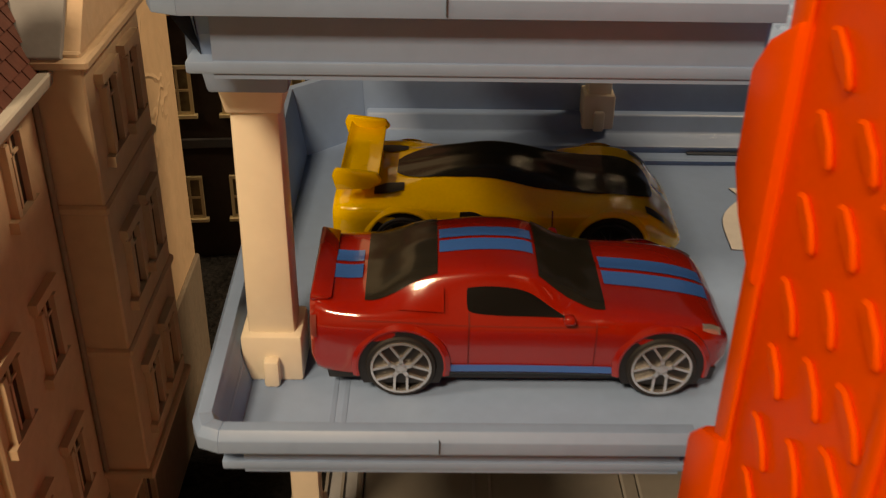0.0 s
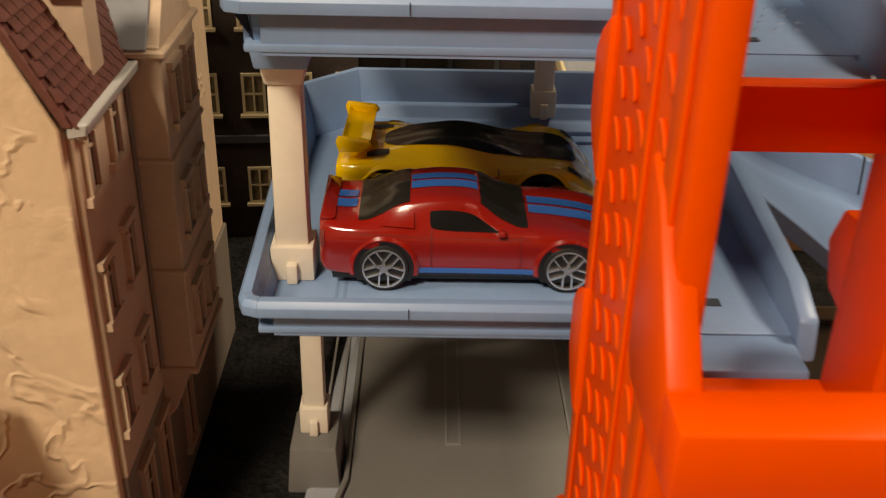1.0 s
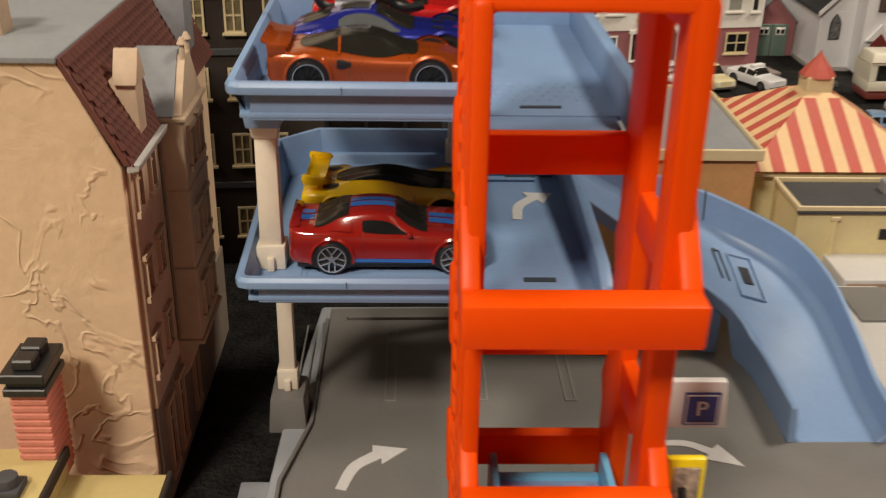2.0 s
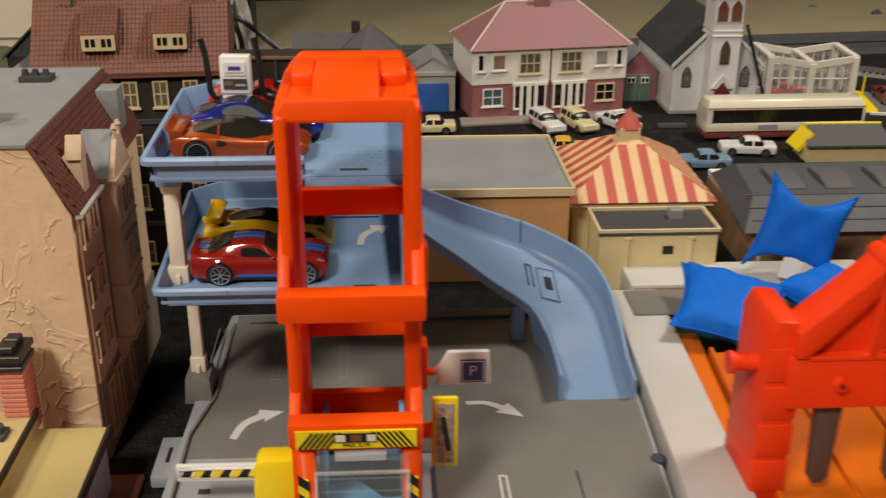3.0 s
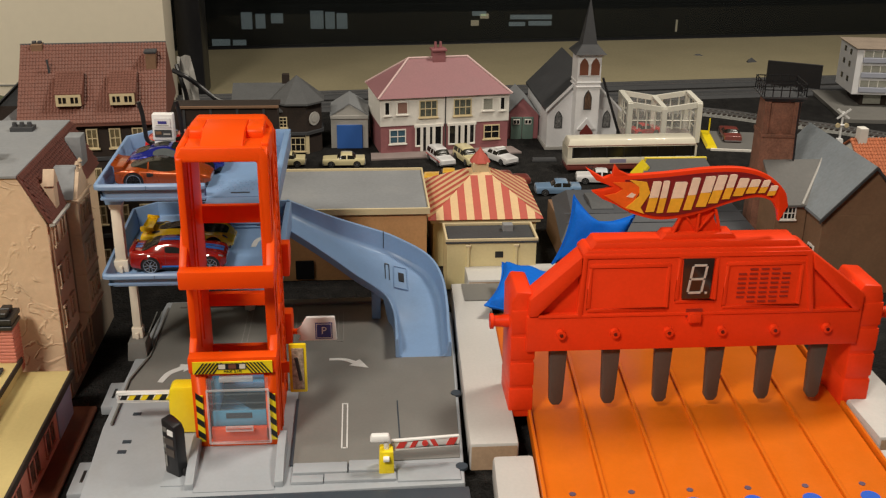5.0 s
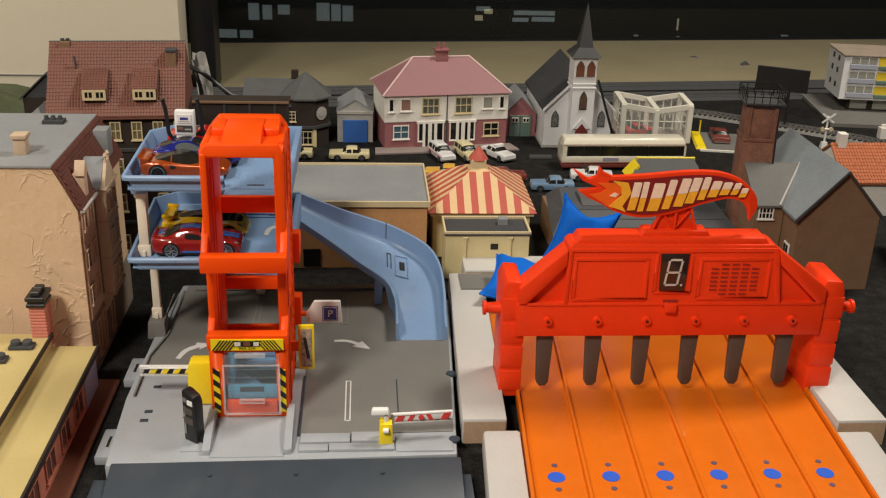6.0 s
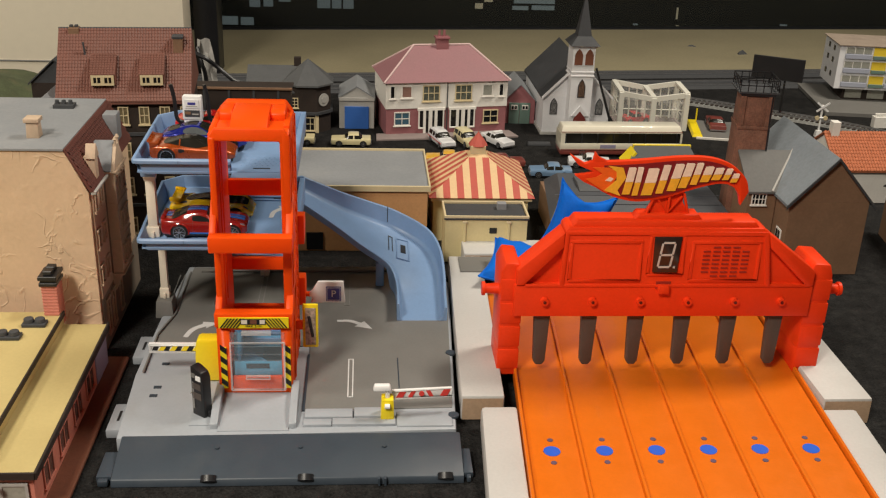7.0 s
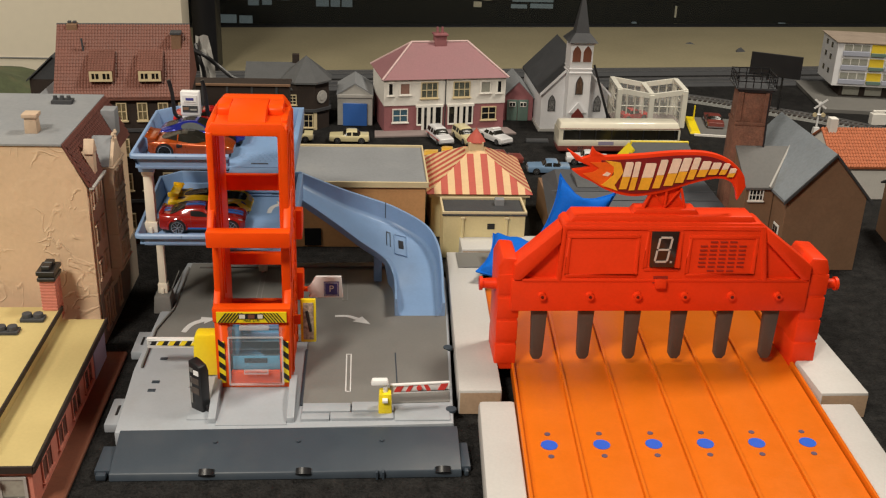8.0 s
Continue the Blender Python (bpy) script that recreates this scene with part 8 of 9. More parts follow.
sh.patch("windscreen", [(0.535, 6.9, 13.1), (0.58, 6.4, 13.6), (0.66, 6.0, 14.0), (0.695, 6.1, 13.9)], CARGLASS, mustang, m=24)
sh.patch("side_window", [(0.368, 5.45, 5.80), (0.378, 5.22, 5.86), (0.44, 5.14, 5.88), (0.51, 5.14, 5.78), (0.565, 5.16, 5.50), (0.598, 5.18, 5.26)], OPENING, mustang, both=True)
for nm, u0, u1 in (("trunk_stripe", 0.004, 0.120), ("roof_stripe", 0.305, 0.528), ("hood_stripe", 0.705, 0.965)):
    for a, b in ((8.75, 9.85), (10.15, 11.25)):
        sh.patch(nm, [(u0, a, b), ((u0 + u1) / 2, a, b), (u1, a, b)], BS, mustang, "blue racing stripe", m=6)
sh.patch("chassis_sill", [(0.30, 0.15, 1.12), (0.50, 0.15, 1.12), (0.73, 0.15, 1.12)], BLACK, mustang, "black chassis edge", both=True, m=4)
sh.patch("rocker_stripe", [(0.30, 1.18, 1.62), (0.50, 1.18, 1.62), (0.73, 1.18, 1.62)], BS, mustang, "blue sill stripe", both=True, m=4)
sh.patch("quarter_panel", [(0.205, 5.25, 5.8), (0.25, 5.2, 5.9), (0.315, 5.2, 5.9)], RC, mustang, h=0.0006, both=True, m=5)
for u0, u1, a, b in ((0.372, 0.376, 1.4, 5.2), (0.672, 0.675, 1.4, 4.8), (0.374, 0.674, 1.38, 1.44), (0.10, 0.70, 4.55, 4.60)):
    sh.patch("door_line", [(u0, a, b), ((u0 + u1) / 2, a, b), (u1, a, b)], material("dark_red_groove", (0.14, 0.008, 0.005), 0.4, vary=0.05, bump=0) if "dark_red_groove" not in bpy.data.materials else bpy.data.materials["dark_red_groove"], mustang, both=True, m=8, h=0.00012)
sh.patch("headlight", [(0.925, 4.7, 5.5), (0.95, 4.5, 5.6), (0.972, 4.5, 5.4)], CHROME, mustang, both=True, m=5)
sh.patch("tail_light", [(0.003, 3.2, 4.9), (0.010, 3.2, 4.9), (0.018, 3.2, 4.9)], REDDOOR, mustang, both=True, m=5)
for s in (-1, 1):
    bm = B()
    taper(bm, 0.0066, 0.0090, min(s * 0.0140, s * 0.0163), max(s * 0.0140, s * 0.0163), 0.0156, 0.0172, 0.0004)
    part("mirror", bm, RC, mustang, "", 0.0006, 3)
bm = B()
prism(bm, [(-0.0365, 0.0176), (-0.0335, 0.0178), (-0.0325, 0.0183), (-0.0362, 0.0192)], "y", -0.0118, 0.0118)
part("spoiler_lip", bm, RC, mustang, "", 0.0004)

# yellow supercar
YP = paint("yellow_car_paint", (0.95, 0.60, 0.006))
sup, sh = hot_car("yellow toy supercar with a black canopy and rear wing", pose(0.0218, 0.2580, DZ2, 0, 0, -1.5), 0.0735, 0.0345, [
    (0.000, 0.0062, 0.88, 0.0128, 0.72, 0.0138), (0.03, 0.0040, 0.97, 0.0142, 0.78, 0.0150), (0.14, 0.0034, 1.00, 0.0150, 0.66, 0.0158), (0.22, 0.0034, 0.99, 0.0150, 0.56, 0.0170), (0.34, 0.0034, 0.93, 0.0142, 0.50, 0.0196),
    (0.46, 0.0034, 0.90, 0.0132, 0.50, 0.0208), (0.58, 0.0034, 0.92, 0.0128, 0.52, 0.0192), (0.70, 0.0034, 0.98, 0.0142, 0.58, 0.0160), (0.80, 0.0034, 1.00, 0.0148, 0.66, 0.0149), (0.90, 0.0034, 0.98, 0.0130, 0.74, 0.0131), (0.97, 0.0036, 0.86, 0.0084, 0.66, 0.0089), (1.0, 0.0042, 0.72, 0.0062, 0.55, 0.0066)],
    YP, (0.20, 0.79), 0.0062, 0.0056, RIMB, 10, 0.80)
sh.patch("canopy", [(0.175, 9.0, 11.0), (0.20, 8.4, 11.6), (0.27, 7.4, 12.6), (0.36, 6.7, 13.3), (0.46, 6.25, 13.75), (0.57, 6.05, 13.95), (0.66, 6.35, 13.65), (0.76, 7.1, 12.9), (0.85, 7.6, 12.4), (0.91, 8.3, 11.7), (0.925, 9.0, 11.0)], CARGLASS, sup, "smoked black canopy and bonnet", m=30)
sh.patch("side_vent", [(0.36, 3.3, 4.6), (0.40, 3.2, 4.7), (0.43, 3.5, 4.3)], BLACK, sup, both=True, m=5)
sh.patch("rear_intake", [(0.115, 6.2, 7.6), (0.15, 6.0, 7.9), (0.20, 6.0, 7.4)], BLACK, sup, both=True, m=6)
sh.patch("headlight", [(0.885, 5.2, 6.3), (0.91, 5.0, 6.4), (0.94, 5.1, 6.0)], BLACK, sup, both=True, m=5)
sh.patch("door_line", [(0.62, 1.6, 5.1), (0.622, 1.6, 5.1), (0.624, 1.6, 5.1)], TERRA, sup, both=True, m=8, h=0.00012)
bm = B()
W1 = curve([(-0.0352, 0, 0.0205), (-0.0335, 0, 0.0190), (-0.0300, 0, 0.0186), (-0.0272, 0, 0.0192)], 5)
prism(bm, [(p[0], p[2]) for p in W1] + [(p[0], p[2] - 0.0012) for p in W1[::-1]], "y", -0.0132, 0.0132)
part("rear_wing", bm, YP, sup, "yellow rear wing", 0.0003)
for s in (-1, 1):
    bm = B()
    prism(bm, [(-0.0360, 0.0168), (-0.0290, 0.0170), (-0.0262, 0.0190), (-0.0275, 0.0207), (-0.0360, 0.0216), (-0.0368, 0.0200)], "y", *sorted((s * 0.0130, s * 0.0146)))
    part("wing_plate", bm, YP, sup, "", 0.0005)
    bm = B()
    prism(bm, [(-0.0345, 0.0140), (-0.0270, 0.0145), (-0.0285, 0.0186), (-0.0325, 0.0186)], "y", *sorted((s * 0.0056, s * 0.0072)))
    part("wing_strut", bm, YP, sup, "", 0.0004)
bm = B()
prism(bm, [(-0.0368, 0.0040), (-0.0350, 0.0036), (-0.0350, 0.0100), (-0.0366, 0.0100)], "y", -0.0140, 0.0140)
part("diffuser", bm, BLACK, sup, "", 0.0005)

# orange coupe, blue coupe and red hot rod on the top deck
OP = paint("orange_car_paint", (0.36, 0.062, 0.006), 0.35, 0.28)
nsx, sh = hot_car("metallic orange toy sports coupe with dark windows", pose(0.0150, 0.2140, DZ3, 0, 0, 0), 0.0700, 0.0300, [
    (0.000, 0.0060, 0.86, 0.0138, 0.76, 0.0152), (0.03, 0.0042, 0.95, 0.0152, 0.80, 0.0166), (0.12, 0.0036, 1.00, 0.0156, 0.76, 0.0166), (0.22, 0.0036, 1.0, 0.0152, 0.64, 0.0180), (0.36, 0.0036, 0.97, 0.0142, 0.56, 0.0218),
    (0.46, 0.0036, 0.96, 0.0136, 0.56, 0.0226), (0.55, 0.0036, 0.96, 0.0132, 0.57, 0.0212), (0.66, 0.0036, 0.97, 0.0130, 0.66, 0.0166), (0.72, 0.0036, 0.98, 0.0130, 0.74, 0.0148), (0.84, 0.0036, 0.99, 0.0124, 0.78, 0.0132), (0.94, 0.0038, 0.92, 0.0104, 0.74, 0.0110), (1.0, 0.0052, 0.76, 0.0080, 0.62, 0.0085)],
    OP, (0.20, 0.80), 0.0064, 0.0052, RIMB, 10, 0.80)
sh.patch("canopy", [(0.150, 9.0, 11.0), (0.18, 7.4, 12.6), (0.24, 6.1, 13.9), (0.32, 5.5, 14.5), (0.46, 5.2, 14.8), (0.58, 5.25, 14.75), (0.66, 5.9, 14.1), (0.715, 7.2, 12.8), (0.735, 8.8, 11.2)], CARGLASS, nsx, "smoked wrap-round windows", m=30)
sh.patch("pillar", [(0.345, 5.2, 7.2), (0.352, 5.2, 7.2), (0.359, 5.2, 7.2)], OP, nsx, both=True, m=6, h=0.0004)
sh.patch("side_intake", [(0.34, 3.2, 4.6), (0.37, 3.1, 4.7), (0.41, 3.6, 4.3)], BLACK, nsx, both=True, m=5)
sh.patch("door_line", [(0.40, 1.5, 5.1), (0.402, 1.5, 5.1), (0.404, 1.5, 5.1)], TERRA, nsx, both=True, m=8, h=0.00012)
for ax in (0.20, 0.80):
    for s in (-1, 1):
        bm = B()
        xx, r = (ax - 0.5) * 0.070, 0.0064
        yy = s * (0.01525 * float(np.interp(ax, sh.S[:, 0], sh.S[:, 2])) * 1.005 + 0.0006)
        pts = [[bm.verts.new((xx + a * r * math.cos(q), yy, r + a * r * math.sin(q))) for q in np.linspace(0, 2 * math.pi, 28, endpoint=False)] for a in (0.80, 0.86)]
        for j in range(28):
            bm.faces.new([pts[0][j], pts[0][(j + 1) % 28], pts[1][(j + 1) % 28], pts[1][j]])
        part("rim_ring", bm, CHROME, nsx, "thin bright rim edge")
bm = B()
W1 = curve([(-0.0368, 0, 0.0200), (-0.0338, 0, 0.0187), (-0.0300, 0, 0.0183), (-0.0275, 0, 0.0180)], 5)
prism(bm, [(p[0], p[2]) for p in W1] + [(p[0], p[2] - 0.0013) for p in W1[::-1]], "y", -0.0138, 0.0138)
for s in (-1, 1):
    prism(bm, [(-0.0346, 0.0138), (-0.0285, 0.0140), (-0.0280, 0.0180), (-0.0350, 0.0184)], "y", *sorted((s * 0.0124, s * 0.0140)))
part("spoiler", bm, OP, nsx, "orange rear spoiler", 0.0004)
BP = paint("blue_car_paint", (0.018, 0.025, 0.26), 0.4, 0.2)
jag, sh = hot_car("metallic dark blue toy sports car with smooth roof", pose(0.0192, 0.2500, DZ3, 0, 0, -1), 0.0740, 0.0315, [
    (0.000, 0.0062, 0.72, 0.0110, 0.60, 0.0122), (0.04, 0.0040, 0.90, 0.0130, 0.66, 0.0148), (0.16, 0.0036, 0.98, 0.0145, 0.60, 0.0182), (0.28, 0.0036, 1.0, 0.0145, 0.56, 0.0217),
    (0.38, 0.0036, 0.97, 0.0140, 0.56, 0.0228), (0.48, 0.0036, 0.95, 0.0136, 0.58, 0.0214), (0.58, 0.0036, 0.96, 0.0134, 0.66, 0.0172), (0.66, 0.0036, 0.98, 0.0134, 0.74, 0.0152), (0.80, 0.0036, 1.0, 0.0128, 0.76, 0.0138), (0.92, 0.0038, 0.93, 0.0108, 0.70, 0.0116), (1.0, 0.0056, 0.70, 0.0080, 0.56, 0.0086)],
    BP, (0.20, 0.81), 0.0064, 0.0052, RIMB, 10, 0.86)
# Grey base puts the light these side windows reflect into the colour.
SILVERGLASS = material("grey_sheen_window", (0.16, 0.18, 0.19), 0.15, metal=0.5, vary=0.1, bump=0)
sh.patch("side_window", [(0.27, 5.4, 5.8), (0.31, 5.2, 6.1), (0.40, 5.15, 6.3), (0.50, 5.2, 6.1), (0.58, 5.25, 5.5)], SILVERGLASS, jag, both=True)
sh.patch("rear_glass", [(0.08, 7.8, 12.2), (0.11, 7.2, 12.8), (0.17, 7.0, 13.0), (0.22, 7.4, 12.6)], CARGLASS, jag, m=16)
sh.patch("windscreen", [(0.455, 6.9, 13.1), (0.52, 6.5, 13.5), (0.60, 6.1, 13.9), (0.645, 6.3, 13.7)], CARGLASS, jag, m=20)
sh.patch("roof_panel", [(0.27, 8.2, 11.8), (0.34, 8.0, 12.0), (0.42, 8.0, 12.0)], CARGLASS, jag, m=10)
for k in (8.3, 11.0):
    sh.patch("bonnet_vent", [(0.74, k, k + 0.7), (0.77, k, k + 0.7), (0.80, k, k + 0.7)], BLACK, jag, m=4)
RP = paint("bright_red_paint", (0.50, 0.012, 0.012))
hot, sh = hot_car("red toy hot rod with upright black exhaust pipes", pose(0.0250, 0.2905, DZ3, 0, 0, 2), 0.0740, 0.0305, [
    (0.000, 0.0060, 0.80, 0.0130, 0.66, 0.0140), (0.04, 0.0040, 0.94, 0.0148, 0.70, 0.0158), (0.20, 0.0036, 1.0, 0.0152, 0.62, 0.0160), (0.34, 0.0036, 0.96, 0.0148, 0.56, 0.0190), (0.46, 0.0036, 0.95, 0.0144, 0.56, 0.0200), (0.58, 0.0036, 0.96, 0.0138, 0.66, 0.0160), (0.72, 0.0036, 0.98, 0.0135, 0.74, 0.0142), (0.92, 0.0038, 0.92, 0.0115, 0.70, 0.0120), (1.0, 0.0056, 0.74, 0.0085, 0.58, 0.0090)],
    RP, (0.20, 0.81), 0.0066, 0.0052, RIMB, 10)
sh.patch("windscreen", [(0.50, 7.0, 13.0), (0.56, 6.4, 13.6), (0.64, 6.2, 13.8)], CARGLASS, hot, m=18)
sh.patch("side_window", [(0.32, 5.3, 5.9), (0.40, 5.2, 6.2), (0.52, 5.2, 6.0), (0.57, 5.2, 5.5)], CARGLASS, hot, both=True)
sh.patch("rear_glass", [(0.22, 7.6, 12.4), (0.28, 7.0, 13.0), (0.35, 7.2, 12.8)], CARGLASS, hot, m=14)
for x in (-0.0350, -0.0060):
    bm = B()
    pipe(bm, [tuple(p) for p in curve([(x + 0.014, -0.0130, 0.0150), (x + 0.006, -0.0150, 0.0145), (x + 0.001, -0.0160, 0.0175), (x, -0.0165, 0.026), (x - 0.0008, -0.0165, 0.038), (x - 0.0030, -0.0165, 0.0490)], 5)], 0.0018, 10)
    part("exhaust_pipe", bm, BLACK, hot, "upright black exhaust pipe")

# fuel pump on the top deck
fp = thing("fuel_pump", 0.0065, 0.2690, DZ3, "white plastic toy fuel pump with grey screen", "fuel pump", rz=-3)
bm = B()
box(bm, -0.0078, 0.0078, -0.0030, 0.0030, 0, 0.0300)
part("cabinet", bm, WHITE, fp, "", 0.0006)
bm = B()
taper(bm, -0.0085, 0.0085, -0.0042, 0.0040, 0.0195, 0.0405, 0.0003)
part("head", bm, WHITE, fp, "", 0.0006)
for x0, x1, z0, z1, mm in ((-0.0062, 0.0062, 0.0300, 0.0375, PAPERWHITE), (-0.0066, 0.0066, 0.0222, 0.0280, DARKROOF)):
    bm = B()
    box(bm, x0, x1, -0.0048, -0.0041, z0, z1)
    scrn = part("screen", bm, mm, fp)
    for a, b, c, d, m2 in ((-0.0034, 0.0034, 0.0330, 0.0352, NAVY), (-0.0050, 0.0050, 0.0314, 0.0320, CONCRETE)) if z0 > 0.03 - 1e-6 else ((-0.0060, -0.0012, 0.0244, 0.0268, BARN), (0.0002, 0.0058, 0.0240, 0.0252, CONCRETE)):
        bm = B()
        box(bm, a, b, -0.0051, -0.0047, c, d)
        part("print", bm, m2, scrn)

# ---- village traffic ----
SED = [(0.000, 0.0030, 0.88, 0.0108, 0.80, 0.0112), (0.03, 0.0026, 0.97, 0.0112, 0.84, 0.0118), (0.20, 0.0026, 1.0, 0.0114, 0.82, 0.0122), (0.28, 0.0026, 1.0, 0.0112, 0.74, 0.0165), (0.34, 0.0026, 1.0, 0.0112, 0.72, 0.0178), (0.52, 0.0026, 1.0, 0.0112, 0.72, 0.0178), (0.60, 0.0026, 1.0, 0.0112, 0.74, 0.0158), (0.68, 0.0026, 1.0, 0.0112, 0.82, 0.0118), (0.96, 0.0026, 0.97, 0.0106, 0.82, 0.0110), (1.0, 0.0030, 0.90, 0.0098, 0.80, 0.0100)]
EST = [(0.000, 0.0030, 0.92, 0.0112, 0.78, 0.0150), (0.03, 0.0026, 0.98, 0.0116, 0.78, 0.0182), (0.10, 0.0026, 1.0, 0.0116, 0.76, 0.0194), (0.30, 0.0026, 1.0, 0.0114, 0.75, 0.0198), (0.52, 0.0026, 1.0, 0.0112, 0.75, 0.0194), (0.62, 0.0026, 1.0, 0.0112, 0.78, 0.0160), (0.70, 0.0026, 1.0, 0.0112, 0.84, 0.0120), (0.96, 0.0026, 0.97, 0.0106, 0.84, 0.0110), (1.0, 0.0030, 0.92, 0.0096, 0.80, 0.0100)]


def road_car(label, x, y, rz, col, kind="sedan", L=0.056, W=0.0225, extra=None):
    st = SED if kind == "sedan" else EST
    o = dict(side=(0.24, 0.62) if kind == "sedan" else (0.06, 0.64), screen=(0.215, 0.30, 0.575, 0.665) if kind == "sedan" else (0.0, 0.03, 0.56, 0.68), pillar=(0.43,) if kind == "sedan" else (0.28, 0.46))
    c = car("model_car", label, pose(x, y, 0.0004, 0, 0, rz), L, W, st, col, CARGLASS, (0.19, 0.80), 0.0040, 0.0030, STEEL, o, "model car", "village cars", spokes=8)
    for s in (-1, 1):
        bm = B()
        box(bm, L * 0.485, L * 0.502, min(s * W * 0.26, s * W * 0.40), max(s * W * 0.26, s * W * 0.40), 0.0068, 0.0092)
        part("headlight", bm, PAPERWHITE, c)
    for s in (-1, 1):
        bm = B()
        box(bm, *sorted((s * L * 0.475, s * L * 0.515)), -W * 0.47, W * 0.47, 0.0038, 0.0054)
        part("bumper", bm, STEEL, c)
    return c


IV = paint("ivory_paint", (0.70, 0.62, 0.36), rough=0.35)
WP = paint("white_car_paint", (0.74, 0.74, 0.76), rough=0.35)
road_car("ivory model saloon car on the black road", 0.1395, 0.791, 180, IV)
road_car("ivory model saloon car beside the pub", 0.060, 0.795, 180, IV)
c = road_car("white model estate car with red side flash", 0.2700, 0.799, -72, WP, "estate")
for s in (-1, 1):
    bm = B()
    box(bm, -0.026, 0.024, min(s * 0.01115, s * 0.01135), max(s * 0.01115, s * 0.01135), 0.0072, 0.0084)
    part("side_flash", bm, REDPRINT, c)
road_car("cream model estate car with roof sign", 0.3070, 0.801, -72, IV, "estate")
c = road_car("white model saloon car with a pale roof bar", 0.3510, 0.801, -60, WP)
bm = B()
box(bm, -0.003, 0.003, -0.007, 0.007, 0.0178, 0.0198)
part("roof_bar", bm, PAPERWHITE, c)
road_car("pale blue model saloon car", 0.4060, 0.664, 178, paint("pale_blue_paint", (0.17, 0.27, 0.42), rough=0.35))
road_car("white model saloon car beside the bus", 0.4660, 0.705, 172, WP)
paint("amber_paint", (0.75, 0.42, 0.03), rough=0.35)
road_car("amber model car behind the flat hall", 0.2700, 0.712, 175, bpy.data.materials["amber_paint"])
road_car("dark red model car beyond the striped hall", 0.3480, 0.700, 5, paint("maroon_paint", (0.20, 0.045, 0.035), rough=0.4))
road_car("dark red model car on the forecourt", 0.7060, 0.900, 80, bpy.data.materials["maroon_paint"], L=0.062, W=0.026)
road_car("red model car inside the showroom", 0.5830, 0.925, 20, paint("showroom_red", (0.55, 0.03, 0.03)), L=0.048)

# bus
bus = thing("model_bus", 0.5190, 0.7610, 0.0005, "cream and maroon single-deck model bus", "model bus", rz=1.5)
bus.scale = (1, 1, 1.12)
BC = paint("bus_cream", (0.72, 0.68, 0.56), rough=0.5)
BM = bpy.data.materials["maroon_paint"]
bm = B()
box(bm, -0.0870, 0.0870, -0.0165, 0.0165, 0.0035, 0.0095)
part("skirt", bm, BM, bus, "maroon lower skirt", 0.0015)
bm = B()
box(bm, -0.0872, 0.0872, -0.0166, 0.0166, 0.0095, 0.0185)
part("side_panel", bm, BC, bus, "", 0.0008)
bm = B()
taper(bm, -0.0860, 0.0860, -0.0160, 0.0160, 0.0185, 0.0310, 0.0006)
part("window_band", bm, CARGLASS, bus)
for k in range(8):
    x = -0.0800 + k * 0.0228
    for s in (-1, 1):
        bm = B()
        box(bm, x - 0.0009, x + 0.0009, min(s * 0.0154, s * 0.0164), max(s * 0.0154, s * 0.0164), 0.0185, 0.0310)
        part("window_post", bm, BLACK, bus)
for x0, x1 in ((-0.0872, -0.0810), (0.0845, 0.0872)):
    bm = B()
    box(bm, x0, x1, -0.0166, 0.0166, 0.0185, 0.0310)
    part("corner_post", bm, BC, bus)
bm = B()
taper(bm, -0.0872, 0.0872, -0.0166, 0.0166, 0.0310, 0.0400, 0.003, 0.0045)
part("roof", bm, BC, bus, "cream ribbed roof", 0.0015)
bm = B()
box(bm, -0.0868, 0.0868, -0.0172, -0.0164, 0.0100, 0.0108)
box(bm, -0.0868, 0.0868, -0.0172, -0.0164, 0.0328, 0.0335)
part("trim_line", bm, BM, bus)
bm = B()
box(bm, -0.030, -0.008, -0.0171, -0.0165, 0.0120, 0.0165)
part("advert", bm, LILAC, bus)
for x in (-0.055, 0.048):
    for s in (-1, 1):
        wheel(bus, x, s * 0.0145, 0.0052, 0.0052, 0.004, s, STEEL, 8)

# railway lines at the back right
rt = thing("railway_track", 0, 0, 0, "grey ballasted model railway track with sleepers", "railway track")
RPTS = curve([(0.60, 1.085, 0), (0.72, 1.040, 0), (0.81, 0.982, 0), (0.90, 0.922, 0), (0.98, 0.845, 0), (1.06, 0.745, 0)], 13)
NR = []
for i, p in enumerate(RPTS):
    d = RPTS[min(i + 1, len(RPTS) - 1)] - RPTS[max(i - 1, 0)]
    d = d / np.linalg.norm(d)
    NR.append((p, np.array((-d[1], d[0], 0)), d))
for nm, off, z0, z1, hw, mm in (("ballast", 0, 0.0005, 0.004, 0.020, BALLAST), ("rail", 0.0083, 0.0056, 0.0082, 0.0007, STEEL), ("rail", -0.0083, 0.0056, 0.0082, 0.0007, STEEL)):
    bm = B()
    rows_r = [[bm.verts.new(p + nv * (off + s * hw) + np.array((0, 0, z))) for s, z in ((-1, z0), (1, z0), (0.9, z1), (-0.9, z1))] for p, nv, d in NR]
    for a, b in zip(rows_r, rows_r[1:]):
        for k in range(4):
            bm.faces.new([a[k], a[(k + 1) % 4], b[(k + 1) % 4], b[k]])
    bm.faces.new(rows_r[0])
    bm.faces.new(rows_r[-1][::-1])
    part(nm, bm, mm, rt, smooth=False)
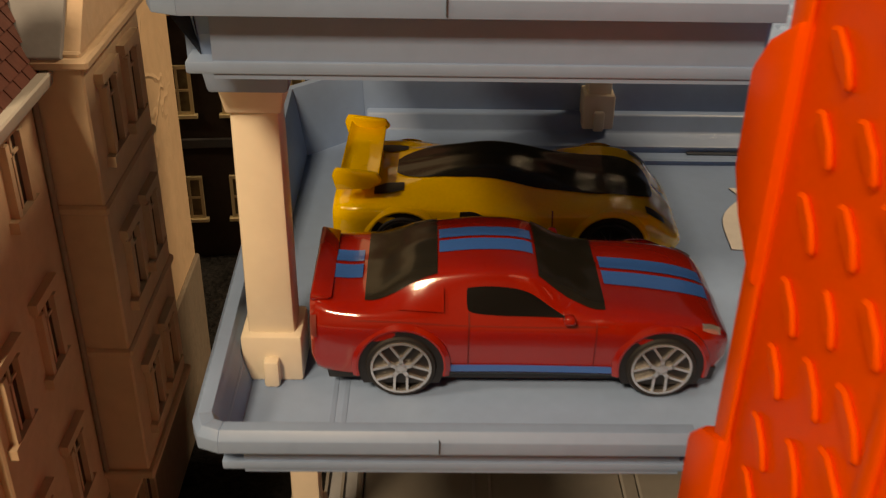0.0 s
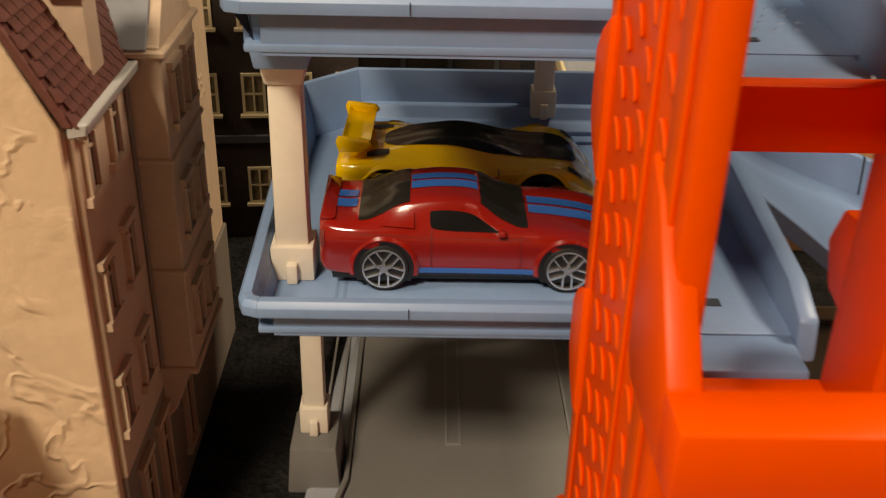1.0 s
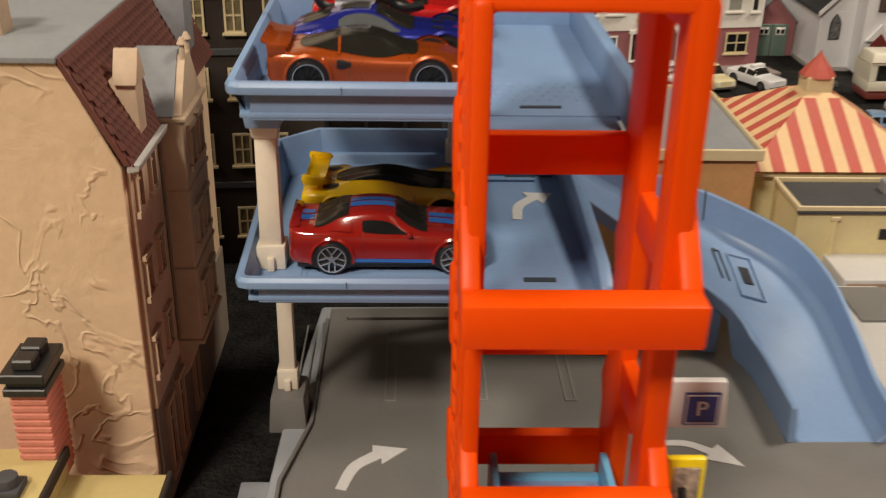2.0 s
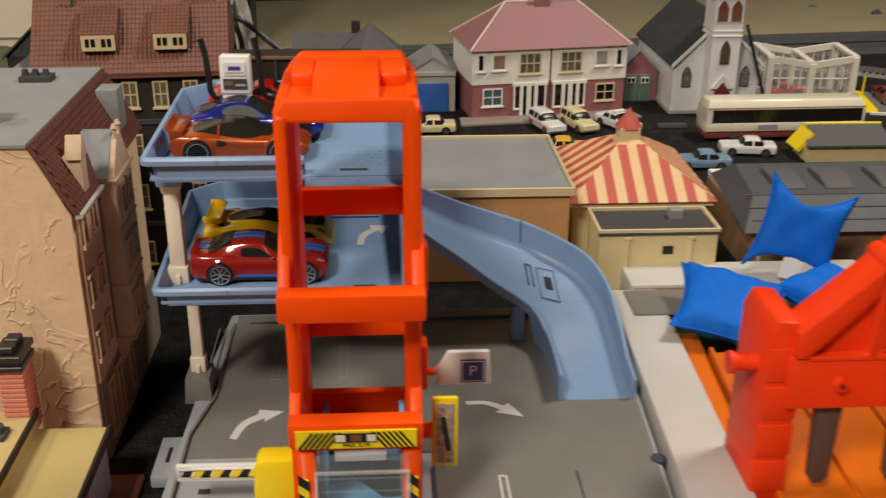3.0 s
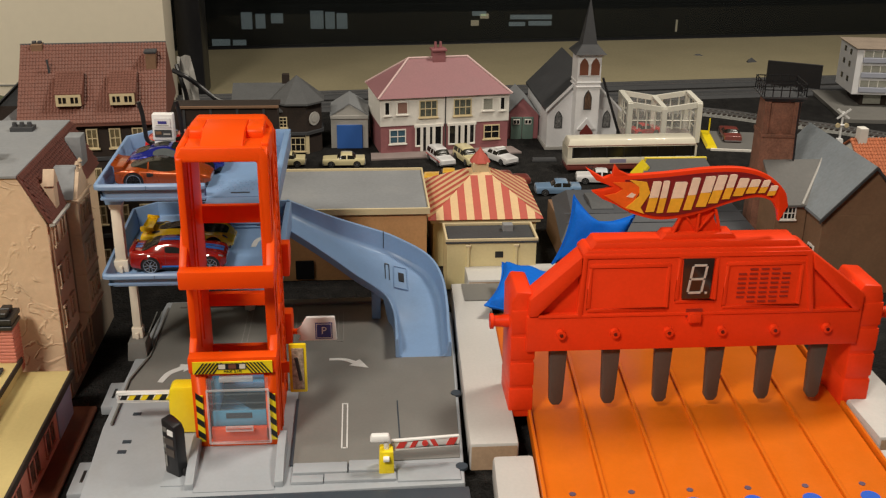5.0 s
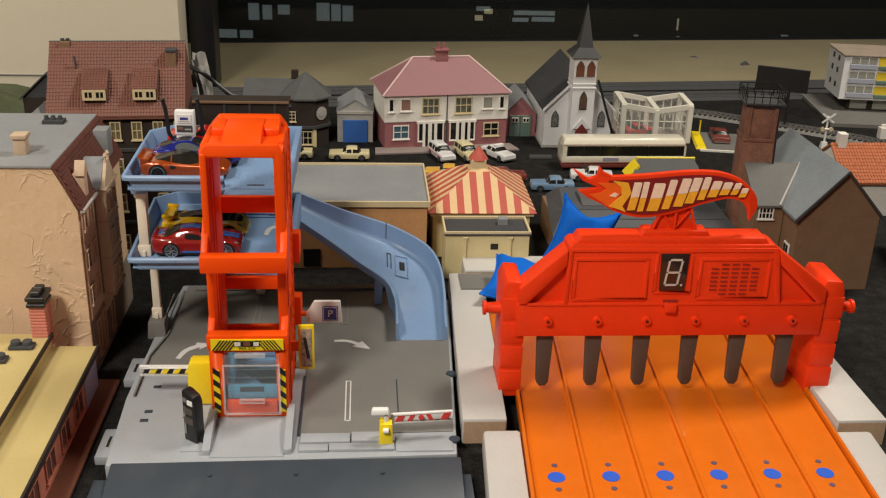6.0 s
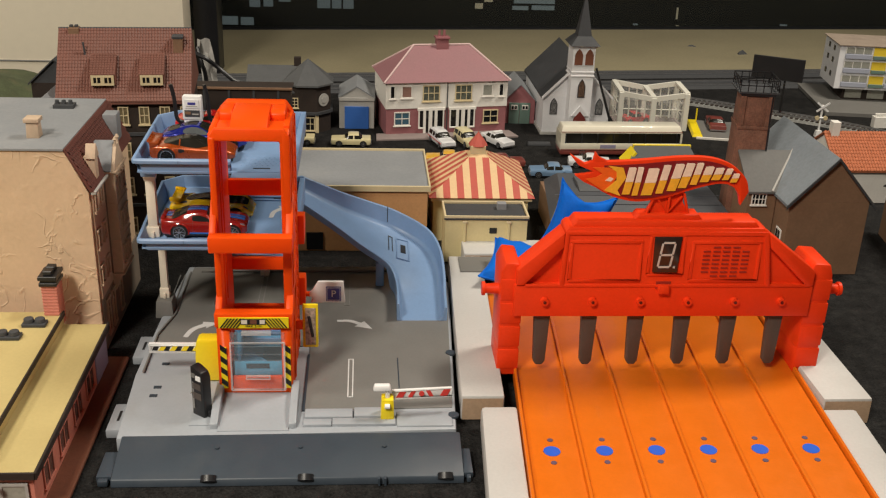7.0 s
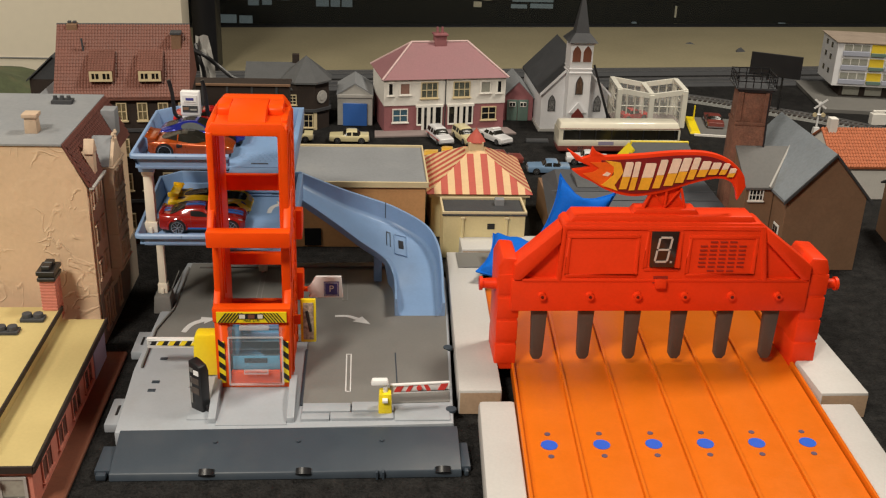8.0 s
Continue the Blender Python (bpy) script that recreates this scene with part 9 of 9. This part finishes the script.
for i, (p, nv, d) in enumerate(NR):
    bm = B()
    q = [p + nv * s * 0.015 + d * e * 0.0022 for s, e in ((-1, -1), (1, -1), (1, 1), (-1, 1))]
    poly(bm, [tuple(v + np.array((0, 0, z))) for z in (0.0038, 0.0057) for v in q], [(3, 2, 1, 0), (4, 5, 6, 7), (0, 1, 5, 4), (1, 2, 6, 5), (2, 3, 7, 6), (3, 0, 4, 7)])
    part("sleeper", bm, BROWNWALL, rt, smooth=False)

cs = thing("crossing_signal", 0.855, 0.86, 0, "white railway crossing signal with crossed boards", "crossing signal")
for nm, args in (("post", ((0, 0, 0), (0, 0, 0.050), 0.0016)), ("lamp_bar", ((-0.009, -0.001, 0.030), (0.009, -0.001, 0.030), 0.0014))):
    bm = B()
    rod(bm, *args)
    part(nm, bm, WHITE, cs)
for a in (-1, 1):
    bm = B()
    prism(bm, [(-0.0105, 0.047 - a * 0.0060), (-0.0085, 0.047 - a * 0.0060 - a * 0.002), (0.0105, 0.047 + a * 0.0060), (0.0085, 0.047 + a * 0.0060 + a * 0.002)], "y", -0.0024 - 0.0004 * a, -0.0016 - 0.0004 * a)
    part("cross_board", bm, WHITE, cs, smooth=False)
for s in (-1, 1):
    bm = B()
    rod(bm, (s * 0.0065, -0.003, 0.030), (s * 0.0065, -0.0005, 0.030), 0.0034, seg=14)
    part("lamp", bm, CREAMFRAME, cs)
bm = B()
taper(bm, -0.005, 0.005, -0.004, 0.004, 0, 0.010, 0.001)
part("base", bm, WHITE, cs)

# forecourt with yellow ramps
fc = thing("forecourt", 0.705, 0.875, 0.0, "grey forecourt slab with yellow kerb ramps", "forecourt", rz=-10)
bm = B()
box(bm, -0.045, 0.075, -0.040, 0.055, 0.0002, 0.0022)
part("slab", bm, MIDGREY, fc)
for x0, x1, y0, y1 in ((-0.046, -0.030, -0.04, 0.045), (0.046, 0.074, 0.006, 0.020), (0.046, 0.074, 0.028, 0.045)):
    bm = B()
    taper(bm, x0, x1, y0, y1, 0.0022, 0.0062, 0.002)
    part("ramp", bm, YELLOW, fc)
bm = B()
box(bm, -0.040, 0.075, -0.044, -0.0405, 0.0002, 0.0030)
part("kerb", bm, RENDERWHITE, fc)
bm = B()
box(bm, -0.036, -0.034, 0.02, 0.022, 0.0022, 0.030)
part("pole", bm, YELLOW, fc)

# dark kerb piece lying on the road
t = thing("road_block", 0.412, 0.800, 0.0004, "dark grey kerb block lying on the road", "kerb block")
bm = B()
taper(bm, -0.017, 0.017, -0.005, 0.005, 0, 0.004, 0.001)
part("block", bm, DARKROOF, t, "", 0.0004)

# cables and bags beside the brown house
t = thing("cable_bundle", 0, 0.70, 0.0, "loose black cable hanging down beside the window", "cables")
for pts in ([(-0.060, 0.0, 0.150), (-0.044, -0.004, 0.143), (-0.030, 0.002, 0.130), (-0.012, 0.0, 0.115), (0.010, 0.004, 0.095), (0.020, 0.01, 0.0)], [(-0.056, 0.008, 0.155), (-0.050, 0.0, 0.135), (-0.046, 0.004, 0.110), (-0.040, 0.01, 0.0)]):
    bm = B()
    pipe(bm, [tuple(p) for p in curve(pts, 6)], 0.0028, 8)
    part("cable", bm, BLACK, t)
t = thing("crumpled_sheet", -0.046, 0.74, 0.0, "crumpled pale grey plastic sheet beside the cable", "plastic sheet")
bm = B()
rg = random.Random(8)
rows_c = []
for j in range(9):
    w = 0.005 + 0.006 * (1 - abs(j / 8 - 0.45))
    rows_c.append([bm.verts.new((-0.006 + (i / 4 - 0.5) * 2 * w + j * 0.0018 + rg.uniform(-0.002, 0.002), rg.uniform(-0.006, 0.006), 0.160 - j * 0.020 + rg.uniform(-0.003, 0.003))) for i in range(5)])
for a, b in zip(rows_c, rows_c[1:]):
    for i in range(4):
        bm.faces.new([a[i], a[i + 1], b[i + 1], b[i]])
part("sheet", bm, CONCRETE, t, smooth=False)
